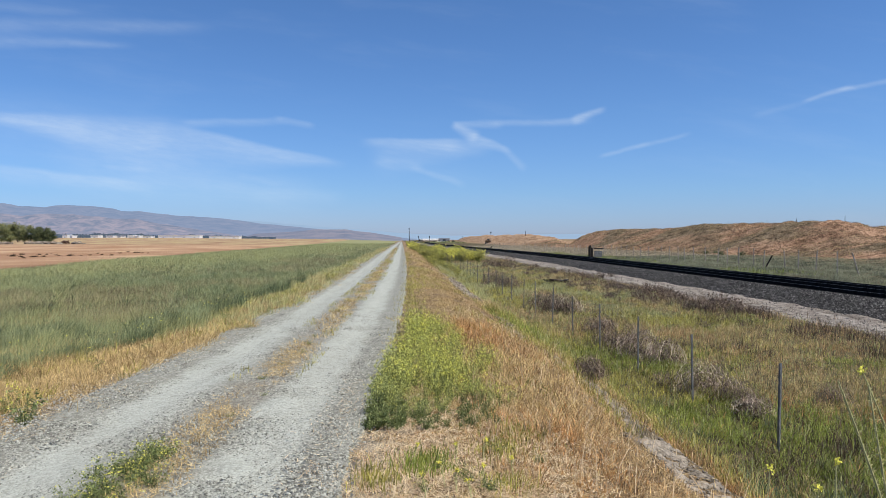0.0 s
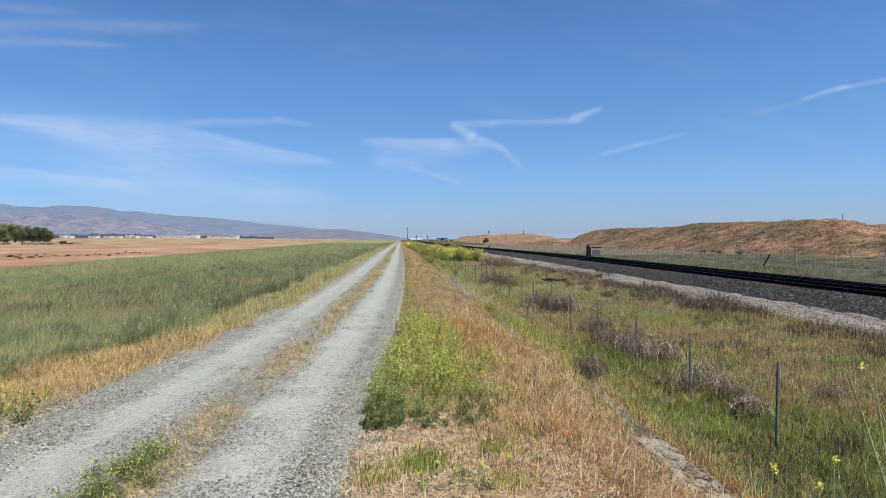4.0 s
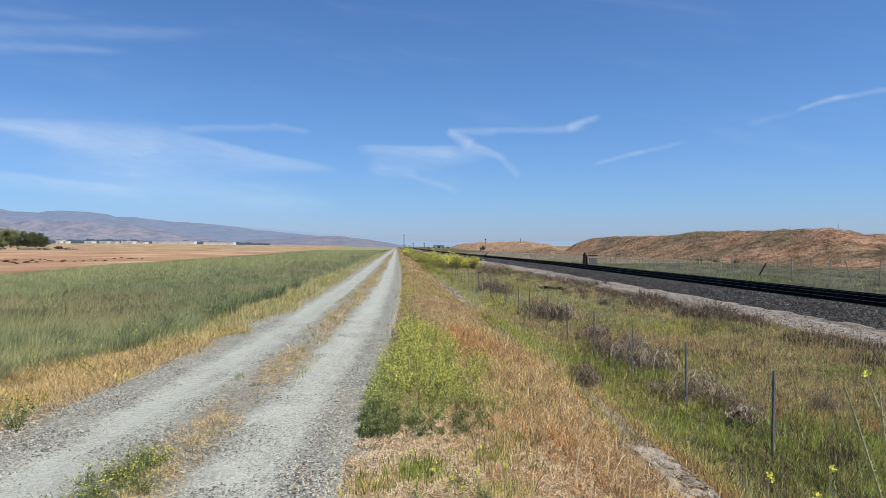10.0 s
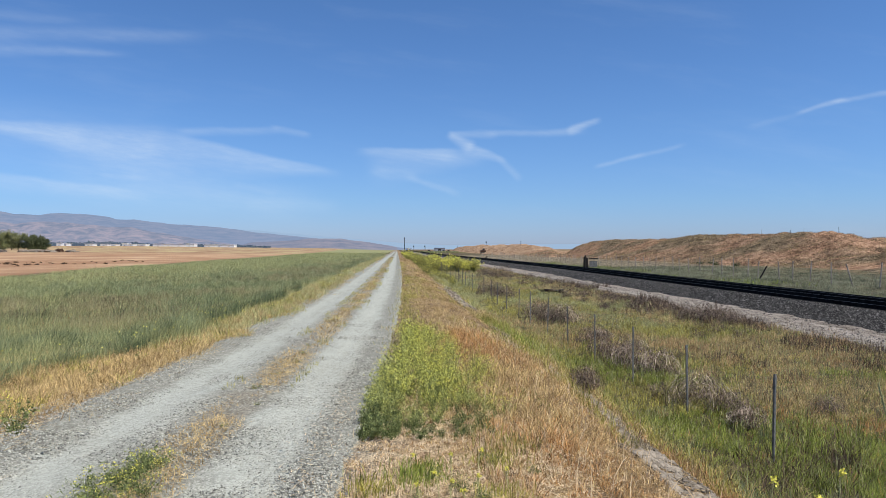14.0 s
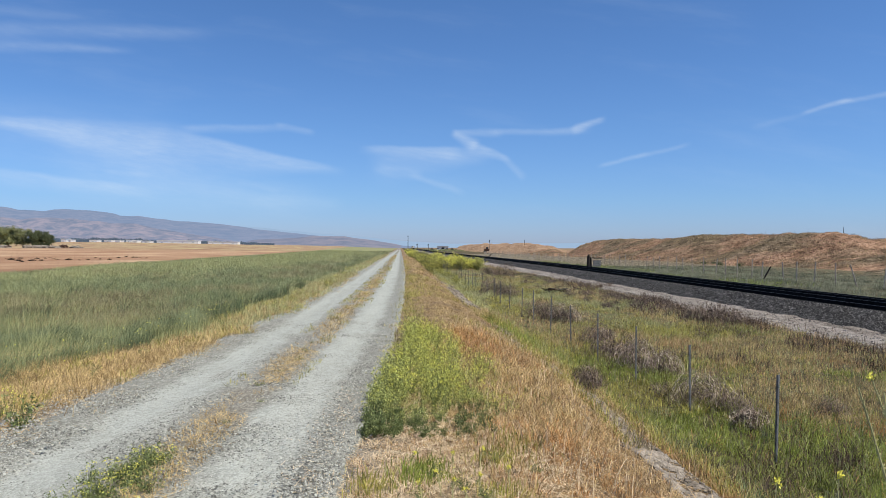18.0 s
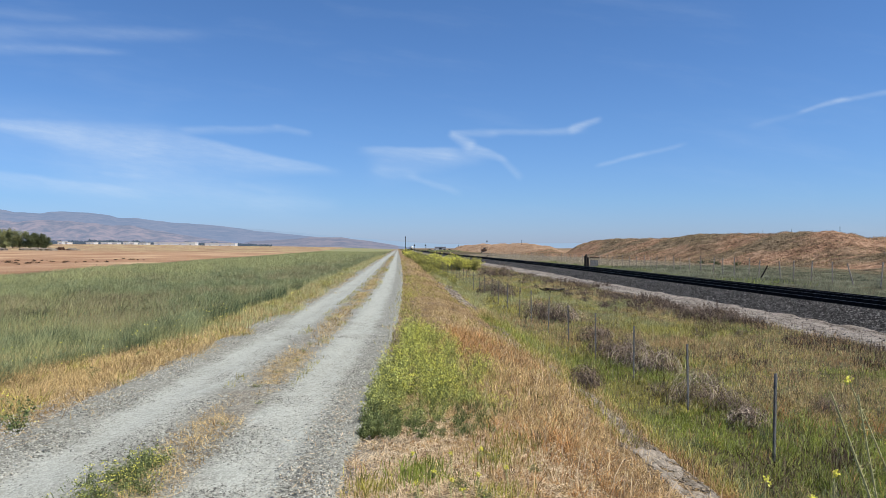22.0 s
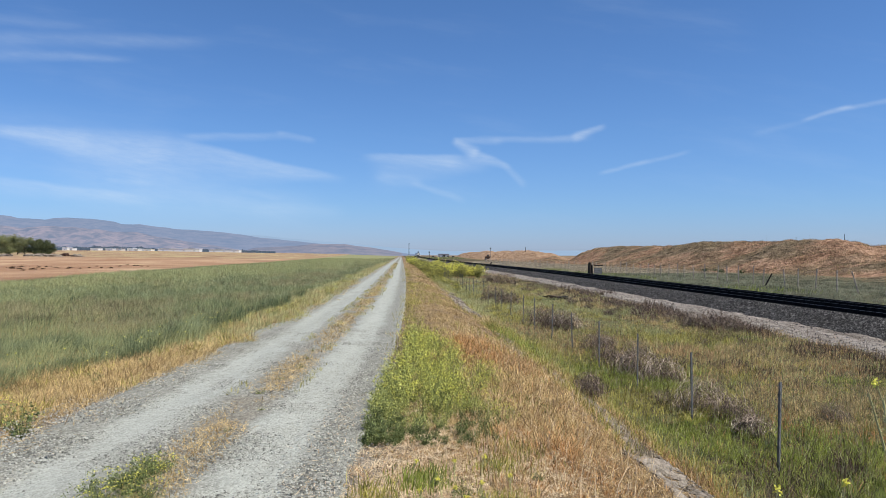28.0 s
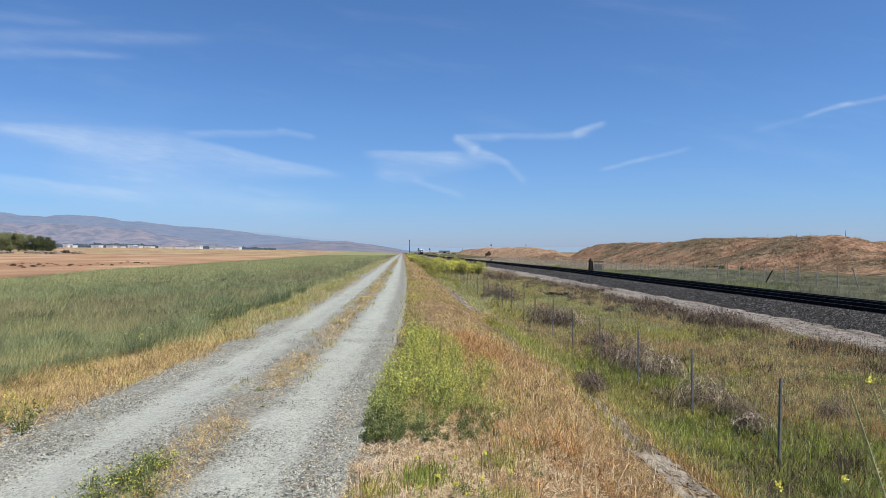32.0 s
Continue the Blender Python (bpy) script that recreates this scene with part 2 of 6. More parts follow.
def ground_material():
    m = bpy.data.materials.new("soil_and_litter")
    m.use_nodes = True
    t = Tree(m.node_tree)
    pos = t.n("ShaderNodeNewGeometry").outputs["Position"]
    s = t.n("ShaderNodeSeparateXYZ", None, i0=pos)
    x, y = s.outputs[0], s.outputs[1]
    n1, n2, n3 = t.noise(pos, 0.35, 5), t.noise(pos, 3.0, 6, 0.7), t.noise(pos, 40.0, 4, 0.7)
    wob = t.math("ADD", x, t.math("MULTIPLY", t.math("SUBTRACT", n1, 0.5), 2.5))
    g = t.math("ADD", t.math("MULTIPLY", n2, 0.5), t.math("MULTIPLY", n3, 0.5))
    g = t.smooth(g, 0.32, 0.68)
    straw = t.ramp(g, [(0, (0.06, 0.038, 0.02)), (0.5, (0.23, 0.155, 0.082)), (1, (0.52, 0.385, 0.22))])
    low = t.ramp(g, [(0, (0.03, 0.025, 0.014)), (0.5, (0.10, 0.082, 0.043)), (1, (0.23, 0.18, 0.095))])
    worn = t.noise(t.vmath("MULTIPLY", pos, (2.6, 0.12, 1.0)).outputs[0], 1.0, 5, 0.65)
    dirt = t.ramp(t.smooth(t.math("ADD", t.math("MULTIPLY", g, 0.4), t.math("MULTIPLY", worn, 0.6)), 0.28, 0.72), [(0, (0.07, 0.055, 0.043)), (0.4, (0.25, 0.215, 0.18)), (1, (0.44, 0.40, 0.345))])
    under = t.mix(t.smooth(y, 140.0, 340.0), t.ramp(g, [(0, (0.035, 0.04, 0.018)), (1, (0.12, 0.12, 0.06))]), (0.27, 0.27, 0.13))
    flat = t.vmath("MULTIPLY", pos, (0.06, 0.035, 1.0)).outputs[0]
    band = t.noise(flat, 1.0, 6, 0.6)
    field = t.ramp(t.smooth(t.math("ADD", t.math("MULTIPLY", band, 0.75), t.math("MULTIPLY", n3, 0.25)), 0.36, 0.64),
                   [(0, (0.33, 0.19, 0.11)), (0.45, (0.40, 0.24, 0.14)), (1, (0.54, 0.38, 0.235))])
    far = t.ramp(t.smooth(band, 0.4, 0.6), [(0, (0.27, 0.165, 0.095)), (0.6, (0.41, 0.28, 0.17)), (1, (0.46, 0.39, 0.20))])
    field = t.mix(t.smooth(y, 260.0, 420.0), field, far)
    skewed = t.math("ADD", wob, t.math("MULTIPLY", t.math("MAXIMUM", t.math("SUBTRACT", y, 45.0), 0.0), 0.055))
    c = t.mix(t.smooth(skewed, -30.5, -26.5), field, under)
    c = t.mix(t.smooth(wob, -6.2, -5.0), c, straw)
    grit = t.ramp(g, [(0, (0.12, 0.10, 0.075)), (0.5, (0.30, 0.265, 0.21)), (1, (0.46, 0.42, 0.35))])
    c = t.mix(t.math("MULTIPLY", t.smooth(x, 0.25, -0.35), t.smooth(x, -4.1, -3.5)), c, grit)
    c = t.mix(t.smooth(wob, 2.6, 4.4), c, low)
    c = t.mix(t.smooth(wob, 13.9, 14.7), c, dirt)
    c = t.mix(t.smooth(wob, 24.5, 26.0), c, low)
    c = t.mix(t.smooth(wob, 46.0, 60.0), c, straw)
    bump = t.n("ShaderNodeBump", None, Strength=0.7, Distance=0.04, Height=g).outputs[0]
    b = t.n("ShaderNodeBsdfPrincipled", None, Base_Color=c, Roughness=0.95, Specular_IOR_Level=0.15, Normal=bump)
    t.t.links.new(b.outputs[0], t.n("ShaderNodeOutputMaterial").inputs[0])
    return m


def road_material():
    m = bpy.data.materials.new("grey_gravel")
    m.use_nodes = True
    t = Tree(m.node_tree)
    pos = t.n("ShaderNodeNewGeometry").outputs["Position"]
    lane = t.n("ShaderNodeTexCoord").outputs["UV"]
    x = t.n("ShaderNodeSeparateXYZ", None, i0=lane).outputs[0]
    n1, n2 = t.noise(pos, 1.3, 5), t.noise(pos, 9.0, 5, 0.7)
    grain = t.n("ShaderNodeTexVoronoi", None, Vector=pos, Scale=110.0)
    coarse = t.n("ShaderNodeTexVoronoi", None, Vector=pos, Scale=42.0)
    x = t.math("ADD", x, t.math("MULTIPLY", t.math("SUBTRACT", n1, 0.5), 0.5))
    speck = t.math("ADD", t.math("MULTIPLY", grain.outputs["Color"], 0.5), t.math("MULTIPLY", coarse.outputs["Color"], 0.5))
    f = t.math("ADD", t.math("MULTIPLY", n2, 0.35), t.math("MULTIPLY", speck, 0.65))
    worn = t.ramp(t.smooth(f, 0.25, 0.75), [(0, (0.30, 0.31, 0.27)), (1, (0.50, 0.515, 0.455))])
    loose = t.ramp(t.smooth(f, 0.25, 0.75), [(0, (0.14, 0.137, 0.11)), (0.6, (0.285, 0.285, 0.24)), (1, (0.44, 0.44, 0.385))])
    mid = t.ramp(t.smooth(f, 0.25, 0.75), [(0, (0.09, 0.075, 0.055)), (1, (0.33, 0.275, 0.195))])
    # wheel tracks either side of the strawy middle
    left = t.smooth(t.math("ABSOLUTE", t.math("ADD", x, 0.80)), 0.22, 0.50, 1.0, 0.0)
    right = t.smooth(t.math("ABSOLUTE", t.math("SUBTRACT", x, 0.68)), 0.16, 0.46, 1.0, 0.0)
    patchy = t.smooth(t.noise(t.vmath("MULTIPLY", pos, (2.2, 0.5, 1.0)).outputs[0], 1.0, 5, 0.65), 0.25, 0.6, 0.45, 1.0)
    rut = t.math("MULTIPLY", t.math("MAXIMUM", left, right), patchy)
    c = t.mix(rut, loose, worn)
    middle = t.math("ABSOLUTE", t.math("SUBTRACT", x, 0.02))
    c = t.mix(t.math("MULTIPLY", t.smooth(middle, 0.34, 0.12, 0.0, 0.55), t.smooth(n1, 0.30, 0.5)), c, mid)
    h = t.math("ADD", t.math("MULTIPLY", coarse.outputs["Distance"], -1.2), n2)
    bump = t.n("ShaderNodeBump", None, Strength=0.5, Distance=0.012, Height=h).outputs[0]
    b = t.n("ShaderNodeBsdfPrincipled", None, Base_Color=c, Roughness=0.92, Specular_IOR_Level=0.25, Normal=bump)
    t.t.links.new(b.outputs[0], t.n("ShaderNodeOutputMaterial").inputs[0])
    return m


def hazed_material(name, low, high, scale, air, amount):
    """Backdrop land so far off that air haze is mixed in as surface glow."""
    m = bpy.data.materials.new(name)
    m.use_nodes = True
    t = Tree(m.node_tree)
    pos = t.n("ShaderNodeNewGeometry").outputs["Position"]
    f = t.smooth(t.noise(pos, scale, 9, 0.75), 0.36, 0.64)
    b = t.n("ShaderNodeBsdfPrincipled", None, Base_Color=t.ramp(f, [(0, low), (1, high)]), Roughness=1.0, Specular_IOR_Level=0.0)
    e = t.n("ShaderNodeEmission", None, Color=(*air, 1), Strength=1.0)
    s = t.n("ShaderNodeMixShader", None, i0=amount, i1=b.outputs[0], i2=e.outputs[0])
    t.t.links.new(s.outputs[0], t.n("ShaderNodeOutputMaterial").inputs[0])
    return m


def bank_material():
    """Dry earth: reddish near by, sandy on the farther mound, with olive scrub stains."""
    m = bpy.data.materials.new("dry_earth_bank")
    m.use_nodes = True
    t = Tree(m.node_tree)
    pos = t.n("ShaderNodeNewGeometry").outputs["Position"]
    y = t.n("ShaderNodeSeparateXYZ", None, i0=pos).outputs[1]
    big, mid, fine = t.noise(pos, 0.06, 5), t.noise(pos, 0.3, 6, 0.7), t.noise(pos, 1.8, 4, 0.7)
    f = t.smooth(t.math("ADD", t.math("MULTIPLY", mid, 0.55), t.math("MULTIPLY", fine, 0.45)), 0.34, 0.66)
    red = t.ramp(f, [(0, (0.09, 0.052, 0.033)), (0.5, (0.35, 0.21, 0.13)), (1, (0.56, 0.36, 0.235))])
    dull = t.ramp(f, [(0, (0.045, 0.036, 0.022)), (0.5, (0.19, 0.145, 0.09)), (1, (0.36, 0.275, 0.18))])
    sand = t.ramp(f, [(0, (0.15, 0.09, 0.055)), (0.5, (0.40, 0.26, 0.16)), (1, (0.58, 0.42, 0.28))])
    c = t.mix(t.smooth(big, 0.42, 0.6), red, dull)
    c = t.mix(t.smooth(y, 330.0, 350.0), c, sand)
    bump = t.n("ShaderNodeBump", None, Strength=1.0, Distance=0.35, Height=f).outputs[0]
    b = t.n("ShaderNodeBsdfPrincipled", None, Base_Color=c, Roughness=0.95, Specular_IOR_Level=0.05, Normal=bump)
    t.t.links.new(b.outputs[0], t.n("ShaderNodeOutputMaterial").inputs[0])
    return m


GROUND = ground_material()
ROAD = road_material()
# glow colour that paints air haze into the far hills and woods
HAZE_GLOW = (0.265, 0.36, 0.565)
FAR_HILL = hazed_material("far_hillside", (0.05, 0.065, 0.055), (0.28, 0.22, 0.18), 0.012, HAZE_GLOW, 0.77)
MID_HILL = hazed_material("brown_hillside", (0.10, 0.075, 0.05), (0.32, 0.215, 0.15), 0.012, HAZE_GLOW, 0.58)
HAZE_HILL = hazed_material("hazed_hillside", (0.06, 0.07, 0.06), (0.26, 0.2, 0.16), 0.008, (0.36, 0.515, 0.72), 0.92)
FAR_WOOD = hazed_material("far_woodland", (0.02, 0.035, 0.02), (0.06, 0.07, 0.04), 0.05, HAZE_GLOW, 0.28)
FOOT_HILL = hazed_material("dusky_foothill", (0.055, 0.06, 0.045), (0.47, 0.31, 0.235), 0.018, HAZE_GLOW, 0.62)
BERM = bank_material()
STRAW = material("dry_straw", (0.12, 0.06, 0.018), (1.0, 0.76, 0.36), 1.2, 0.7, 0, island=0.5, through_light=0.15, upward=0.2, fine=7.0, skew=1.1)
RUSSET = material("russet_straw", (0.085, 0.034, 0.01), (0.98, 0.54, 0.21), 0.8, 0.7, 0, island=0.5, through_light=0.15, upward=0.15, fine=7.0, skew=1.2)
GREYSTRAW = material("grey_dead_grass", (0.11, 0.09, 0.06), (0.80, 0.67, 0.46), 0.8, 0.8, 0, island=0.5, through_light=0.15, upward=0.25, fine=6.0, skew=1.2)
BROWNWEED = material("brown_dry_weed", (0.085, 0.054, 0.028), (0.88, 0.60, 0.29), 0.8, 0.75, 0, island=0.36, through_light=0.2, upward=0.2, fine=6.0, skew=1.2)
MIDLEAF = material("green_mustard_leaf", (0.018, 0.036, 0.008), (0.96, 1.0, 0.34), 3.0, 0.55, 0, island=0.45, through_light=0.12, upward=0.12, fine=8.0, skew=1.5)
DULL = material("weathered_straw", (0.07, 0.048, 0.022), (0.90, 0.69, 0.32), 0.8, 0.75, 0, island=0.36, through_light=0.2, upward=0.25, fine=6.0, skew=1.2)
GREEN = material("blue_green_grass", (0.045, 0.075, 0.034), (0.43, 0.475, 0.235), 0.35, 0.6, 0, island=0.2, through_light=0.22, upward=0.25, fine=1.6)
DARKGREEN = material("dark_blue_green_grass", (0.016, 0.032, 0.013), (0.25, 0.31, 0.145), 0.5, 0.6, 0, island=0.6, through_light=0.15, upward=0.1, fine=3.0)
OLIVE = material("olive_grass", (0.03, 0.034, 0.008), (0.84, 0.75, 0.19), 0.6, 0.65, 0, island=0.36, through_light=0.25, upward=0.15, fine=7.0, skew=1.4)
LUSH = material("fresh_grass", (0.022, 0.038, 0.006), (0.56, 0.63, 0.13), 0.7, 0.6, 0, island=0.36, through_light=0.3, upward=0.15, fine=7.0, skew=1.4)
SEED = material("seeding_grass_tip", (0.21, 0.225, 0.08), (0.54, 0.54, 0.25), 0.25, 0.65, 0, island=0.3, through_light=0.25, upward=0.4, fine=2.0)
GREYGRASS = material("grey_green_grass", (0.06, 0.07, 0.038), (0.36, 0.365, 0.225), 0.3, 0.7, 0, island=0.2, through_light=0.2, upward=0.35, fine=0.6)
PALEFIELD = material("pale_field_grass", (0.075, 0.07, 0.032), (0.50, 0.43, 0.23), 0.35, 0.7, 0, island=0.3, through_light=0.2, upward=0.3, fine=3.0)
DARKWEED = material("dark_weed", (0.022, 0.015, 0.011), (0.215, 0.15, 0.10), 2.0, 0.85, 0, island=0.7, upward=0.25, skew=1.6)
TWIG = material("grey_brown_twig", (0.03, 0.022, 0.018), (0.60, 0.46, 0.36), 4.0, 0.85, 0, island=0.8, upward=0.2, skew=1.6)
PALE = material("bleached_stem", (0.34, 0.26, 0.19), (0.95, 0.82, 0.62), 4.0, 0.8, 0, island=0.6, upward=0.4)
LEAF = material("mustard_leaf", (0.024, 0.044, 0.008), (0.98, 1.0, 0.28), 3.0, 0.55, 0, island=0.45, through_light=0.14, upward=0.15, fine=8.0, skew=1.3)
THICKLEAF = material("ripening_mustard_leaf", (0.10, 0.105, 0.02), (0.52, 0.48, 0.14), 1.0, 0.6, 0, island=0.6, through_light=0.25, upward=0.35)
PALEGREY = material("bleached_grass", (0.09, 0.064, 0.038), (0.42, 0.32, 0.195), 0.2, 0.75, 0, island=0.22, through_light=0.15, upward=0.3, fine=0.6)
WEEDLEAF = material("dusty_weed_leaf", (0.022, 0.042, 0.011), (0.44, 0.50, 0.18), 3.0, 0.6, 0, island=0.7, through_light=0.15, upward=0.1, fine=14.0, skew=1.5)
# darker copy of the stem green: shade among the leaves put into colour
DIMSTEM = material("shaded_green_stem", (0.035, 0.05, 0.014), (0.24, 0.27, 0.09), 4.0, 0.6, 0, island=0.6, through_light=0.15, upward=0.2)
STEM = material("green_stem", (0.26, 0.26, 0.10), (0.64, 0.59, 0.30), 4.0, 0.7, 0, island=0.5, through_light=0.2, upward=0.3)
PETAL = material("yellow_petal", (0.74, 0.68, 0.06), (0.95, 0.92, 0.22), 8.0, 0.6, 0, island=0.6, through_light=0.3, upward=0.5)
CRUSHED = material("crushed_stone", (0.09, 0.089, 0.08), (0.54, 0.545, 0.48), 3.0, 0.9, 0, island=0.92, skew=1.3)
BALLAST = material("ballast_stone", (0.005, 0.005, 0.006), (0.24, 0.233, 0.23), 2.0, 0.9, 0, island=0.92, skew=3.6)
BALLAST_BED = material("ballast_bed", (0.010, 0.010, 0.011), (0.085, 0.083, 0.082), 2.0, 0.95, 0.8, fine=9.0)
BLACK_CROWN = material("blackish_ballast", (0.006, 0.006, 0.006), (0.035, 0.032, 0.030), 2.0, 0.95, 0.8, fine=10.0, spec=0.05)
CLAY = material("bare_clay", (0.10, 0.082, 0.062), (0.40, 0.345, 0.275), 7.0, 0.95, 1.0, fine=32.0)
IRON = material("rusty_black_steel", (0.006, 0.005, 0.005), (0.022, 0.018, 0.016), 3.0, 0.9, 0.2, spec=0.05)
RAILTOP = material("polished_rail_head", (0.03, 0.029, 0.028), (0.075, 0.072, 0.07), 3.0, 0.55, 0.05, metal=0.5)
TIEWOOD = material("creosoted_wood", (0.010, 0.008, 0.007), (0.045, 0.036, 0.030), 3.0, 0.9, 0.5)
STRAWMAT = material("bleached_straw_litter", (0.46, 0.30, 0.165), (1.0, 0.85, 0.58), 2.0, 0.8, 0, island=0.5, through_light=0.1, upward=0.4, fine=8.0)
POSTSTEEL = material("grey_painted_steel", (0.09, 0.09, 0.085), (0.24, 0.235, 0.225), 6.0, 0.7, 0.3)
OLDWOOD = material("weathered_wood", (0.24, 0.21, 0.175), (0.52, 0.46, 0.39), 3.0, 0.9, 0.5)
CHAR = material("blackened_wood", (0.008, 0.007, 0.006), (0.035, 0.028, 0.024), 4.0, 0.9, 0.6)
DEADROOT = material("dark_brown_dead_weed", (0.012, 0.008, 0.006), (0.10, 0.06, 0.035), 2.0, 0.9, 0, island=0.7)
RUST = material("rusted_sheet", (0.03, 0.016, 0.011), (0.10, 0.055, 0.035), 3.0, 0.85, 0.4)
WHITE = material("white_paint", (0.70, 0.70, 0.70), (0.84, 0.84, 0.83), 0.6, 0.5, 0.05, fine=8.0)
GREYPAINT = material("grey_paint", (0.28, 0.29, 0.31), (0.40, 0.41, 0.43), 0.6, 0.5, 0.05, fine=8.0)
DARKPAINT = material("dark_paint", (0.015, 0.016, 0.02), (0.04, 0.042, 0.05), 0.8, 0.45, 0.05)
DARKGLASS = material("dark_glass", (0.012, 0.016, 0.02), (0.02, 0.026, 0.03), 1.0, 0.1, 0, spec=0.6)
TREELEAF = material("tree_leaf", (0.06, 0.08, 0.03), (0.42, 0.42, 0.19), 0.4, 0.65, 0, island=0.6, through_light=0.25, upward=0.3)
DARKLEAF = material("dark_tree_leaf", (0.025, 0.04, 0.018), (0.20, 0.22, 0.10), 0.4, 0.65, 0, island=0.6, through_light=0.2, upward=0.2)
BARK = material("bark", (0.06, 0.05, 0.04), (0.16, 0.13, 0.10), 3.0, 0.9, 0.5)


def glow_material():
    m = bpy.data.materials.new("headlight_glow")
    m.use_nodes = True
    t = Tree(m.node_tree)
    e = t.n("ShaderNodeEmission", None, Color=(1, 0.95, 0.85, 1), Strength=6.0)
    t.t.links.new(e.outputs[0], t.n("ShaderNodeOutputMaterial").inputs[0])
    return m


GLOW = glow_material()


# ---- builders ----
def mesh_from(name, verts, faces_flat, sizes, mat):
    """A mesh from arrays: points (n, 3), corner indices and the number of corners of each face."""
    me = bpy.data.meshes.new(name)
    me.vertices.add(len(verts))
    me.vertices.foreach_set("co", np.asarray(verts, np.float32).ravel())
    me.loops.add(len(faces_flat))
    me.loops.foreach_set("vertex_index", np.asarray(faces_flat, np.int32))
    sizes = np.asarray(sizes, np.int32)
    me.polygons.add(len(sizes))
    me.polygons.foreach_set("loop_start", np.concatenate(([0], np.cumsum(sizes)[:-1])).astype(np.int32))
    me.polygons.foreach_set("loop_total", sizes)
    me.materials.append(mat)
    me.update(calc_edges=True)
    return me


def part(name, bm, mat, parent=None, label="", smooth=False):
    """Links a bmesh as one mesh object, under a thing or a part."""
    me = bpy.data.meshes.new(name)
    bm.to_mesh(me)
    bm.free()
    me.materials.append(mat)
    if smooth:
        for p in me.polygons:
            p.use_smooth = True
    ob = new(name, me)
    if parent:
        ob.parent = parent
    return tagged(ob, label)


def thing(name, m, label, category, group="", kind=""):
    ob = new(name)
    ob.empty_display_size = 0.2
    ob.matrix_world = m
    return tagged(ob, label, category, group, kind)


def box(bm, x0, y0, z0, x1, y1, z1, bevel=0.0, turn=None):
    made = bmesh.ops.create_cube(bm, size=1.0)["verts"]
    m = Matrix.Translation(((x0 + x1) / 2, (y0 + y1) / 2, (z0 + z1) / 2)) @ Matrix.Diagonal((x1 - x0, y1 - y0, z1 - z0, 1))
    bmesh.ops.transform(bm, matrix=(turn @ m if turn else m), verts=made)
    if bevel:
        edges = list({e for v in made for e in v.link_edges})
        bmesh.ops.bevel(bm, geom=edges, offset=bevel, segments=1, affect="EDGES", clamp_overlap=True)
    return bm


def boxed(*a, **k):
    return box(bmesh.new(), *a, **k)


def tube(bm, a, b, r0, r1, sides=8):
    a, b = Vector(a), Vector(b)
    q = (b - a).to_track_quat("Z", "Y").to_matrix().to_4x4()
    made = bmesh.ops.create_cone(bm, cap_ends=True, segments=sides, radius1=r0, radius2=r1, depth=(b - a).length)["verts"]
    bmesh.ops.transform(bm, matrix=Matrix.Translation((a + b) / 2) @ q, verts=made)
    return bm


def tubed(*a, **k):
    return tube(bmesh.new(), *a, **k)


def vnoise(x, y, seed=0.0):
    """Cheap smooth value noise in the plane, 0 to 1."""
    x, y = np.asarray(x, float) + seed * 17.3, np.asarray(y, float) - seed * 9.1
    xi, yi = np.floor(x), np.floor(y)
    fx, fy = x - xi, y - yi
    fx, fy = fx * fx * (3 - 2 * fx), fy * fy * (3 - 2 * fy)

    def h(a, b):
        s = np.sin(a * 127.1 + b * 311.7 + 3.1) * 43758.5453
        return s - np.floor(s)
    return (h(xi, yi) * (1 - fx) + h(xi + 1, yi) * fx) * (1 - fy) + (h(xi, yi + 1) * (1 - fx) + h(xi + 1, yi + 1) * fx) * fy


ROAD_MID = 1.86


def road_shift(y):
    """How far the road's line has moved over at y."""
    y = np.asarray(y, float)
    return 0.75 * (1 - np.exp(-np.clip(y - 6, 0, None) / 15.0))


PROFILE_X = np.array([-30, -18, -5.4, -3.8, -3.4, 0.9, 1.5, 2.2, 2.55, 2.68, 3.1, 3.3, 4.4, 11, 14, 17, 26, 45, 60], float)
PROFILE_Z = np.array([-0.35, -0.4, -0.32, -0.08, 0, 0, -0.10, -0.34, -0.53, -0.64, -0.72, -0.88, -1.42, -1.45, -1.32, -1.3, -1.25, -1.1, -1.0], float)


def gully(y):
    """How far the gully's lip wanders to the right."""
    y = np.asarray(y, float)
    return np.interp(y, [6, 10, 16], [0.17, 0.12, 0.0]) + 0.30 * (vnoise(y * 0.45, y * 0, 33) - 0.5) + 0.16 * (vnoise(y * 1.6, y * 0, 34) - 0.5)


def dip(x, y):
    """The land falls away a little towards the far end of the railway and rises far across the field."""
    far = np.interp(y, [90, 400, 800, 1700, 2600], [0, -1.0, -1.5, -3.6, -5.0])
    up = 6.5 * np.clip((-np.asarray(x, float) - 100) / 420, 0, 1) * np.clip((np.asarray(y, float) - 280) / 1100, 0, 1)
    return far * np.clip((np.asarray(x, float) + 150) / 130, 0, 1) + up


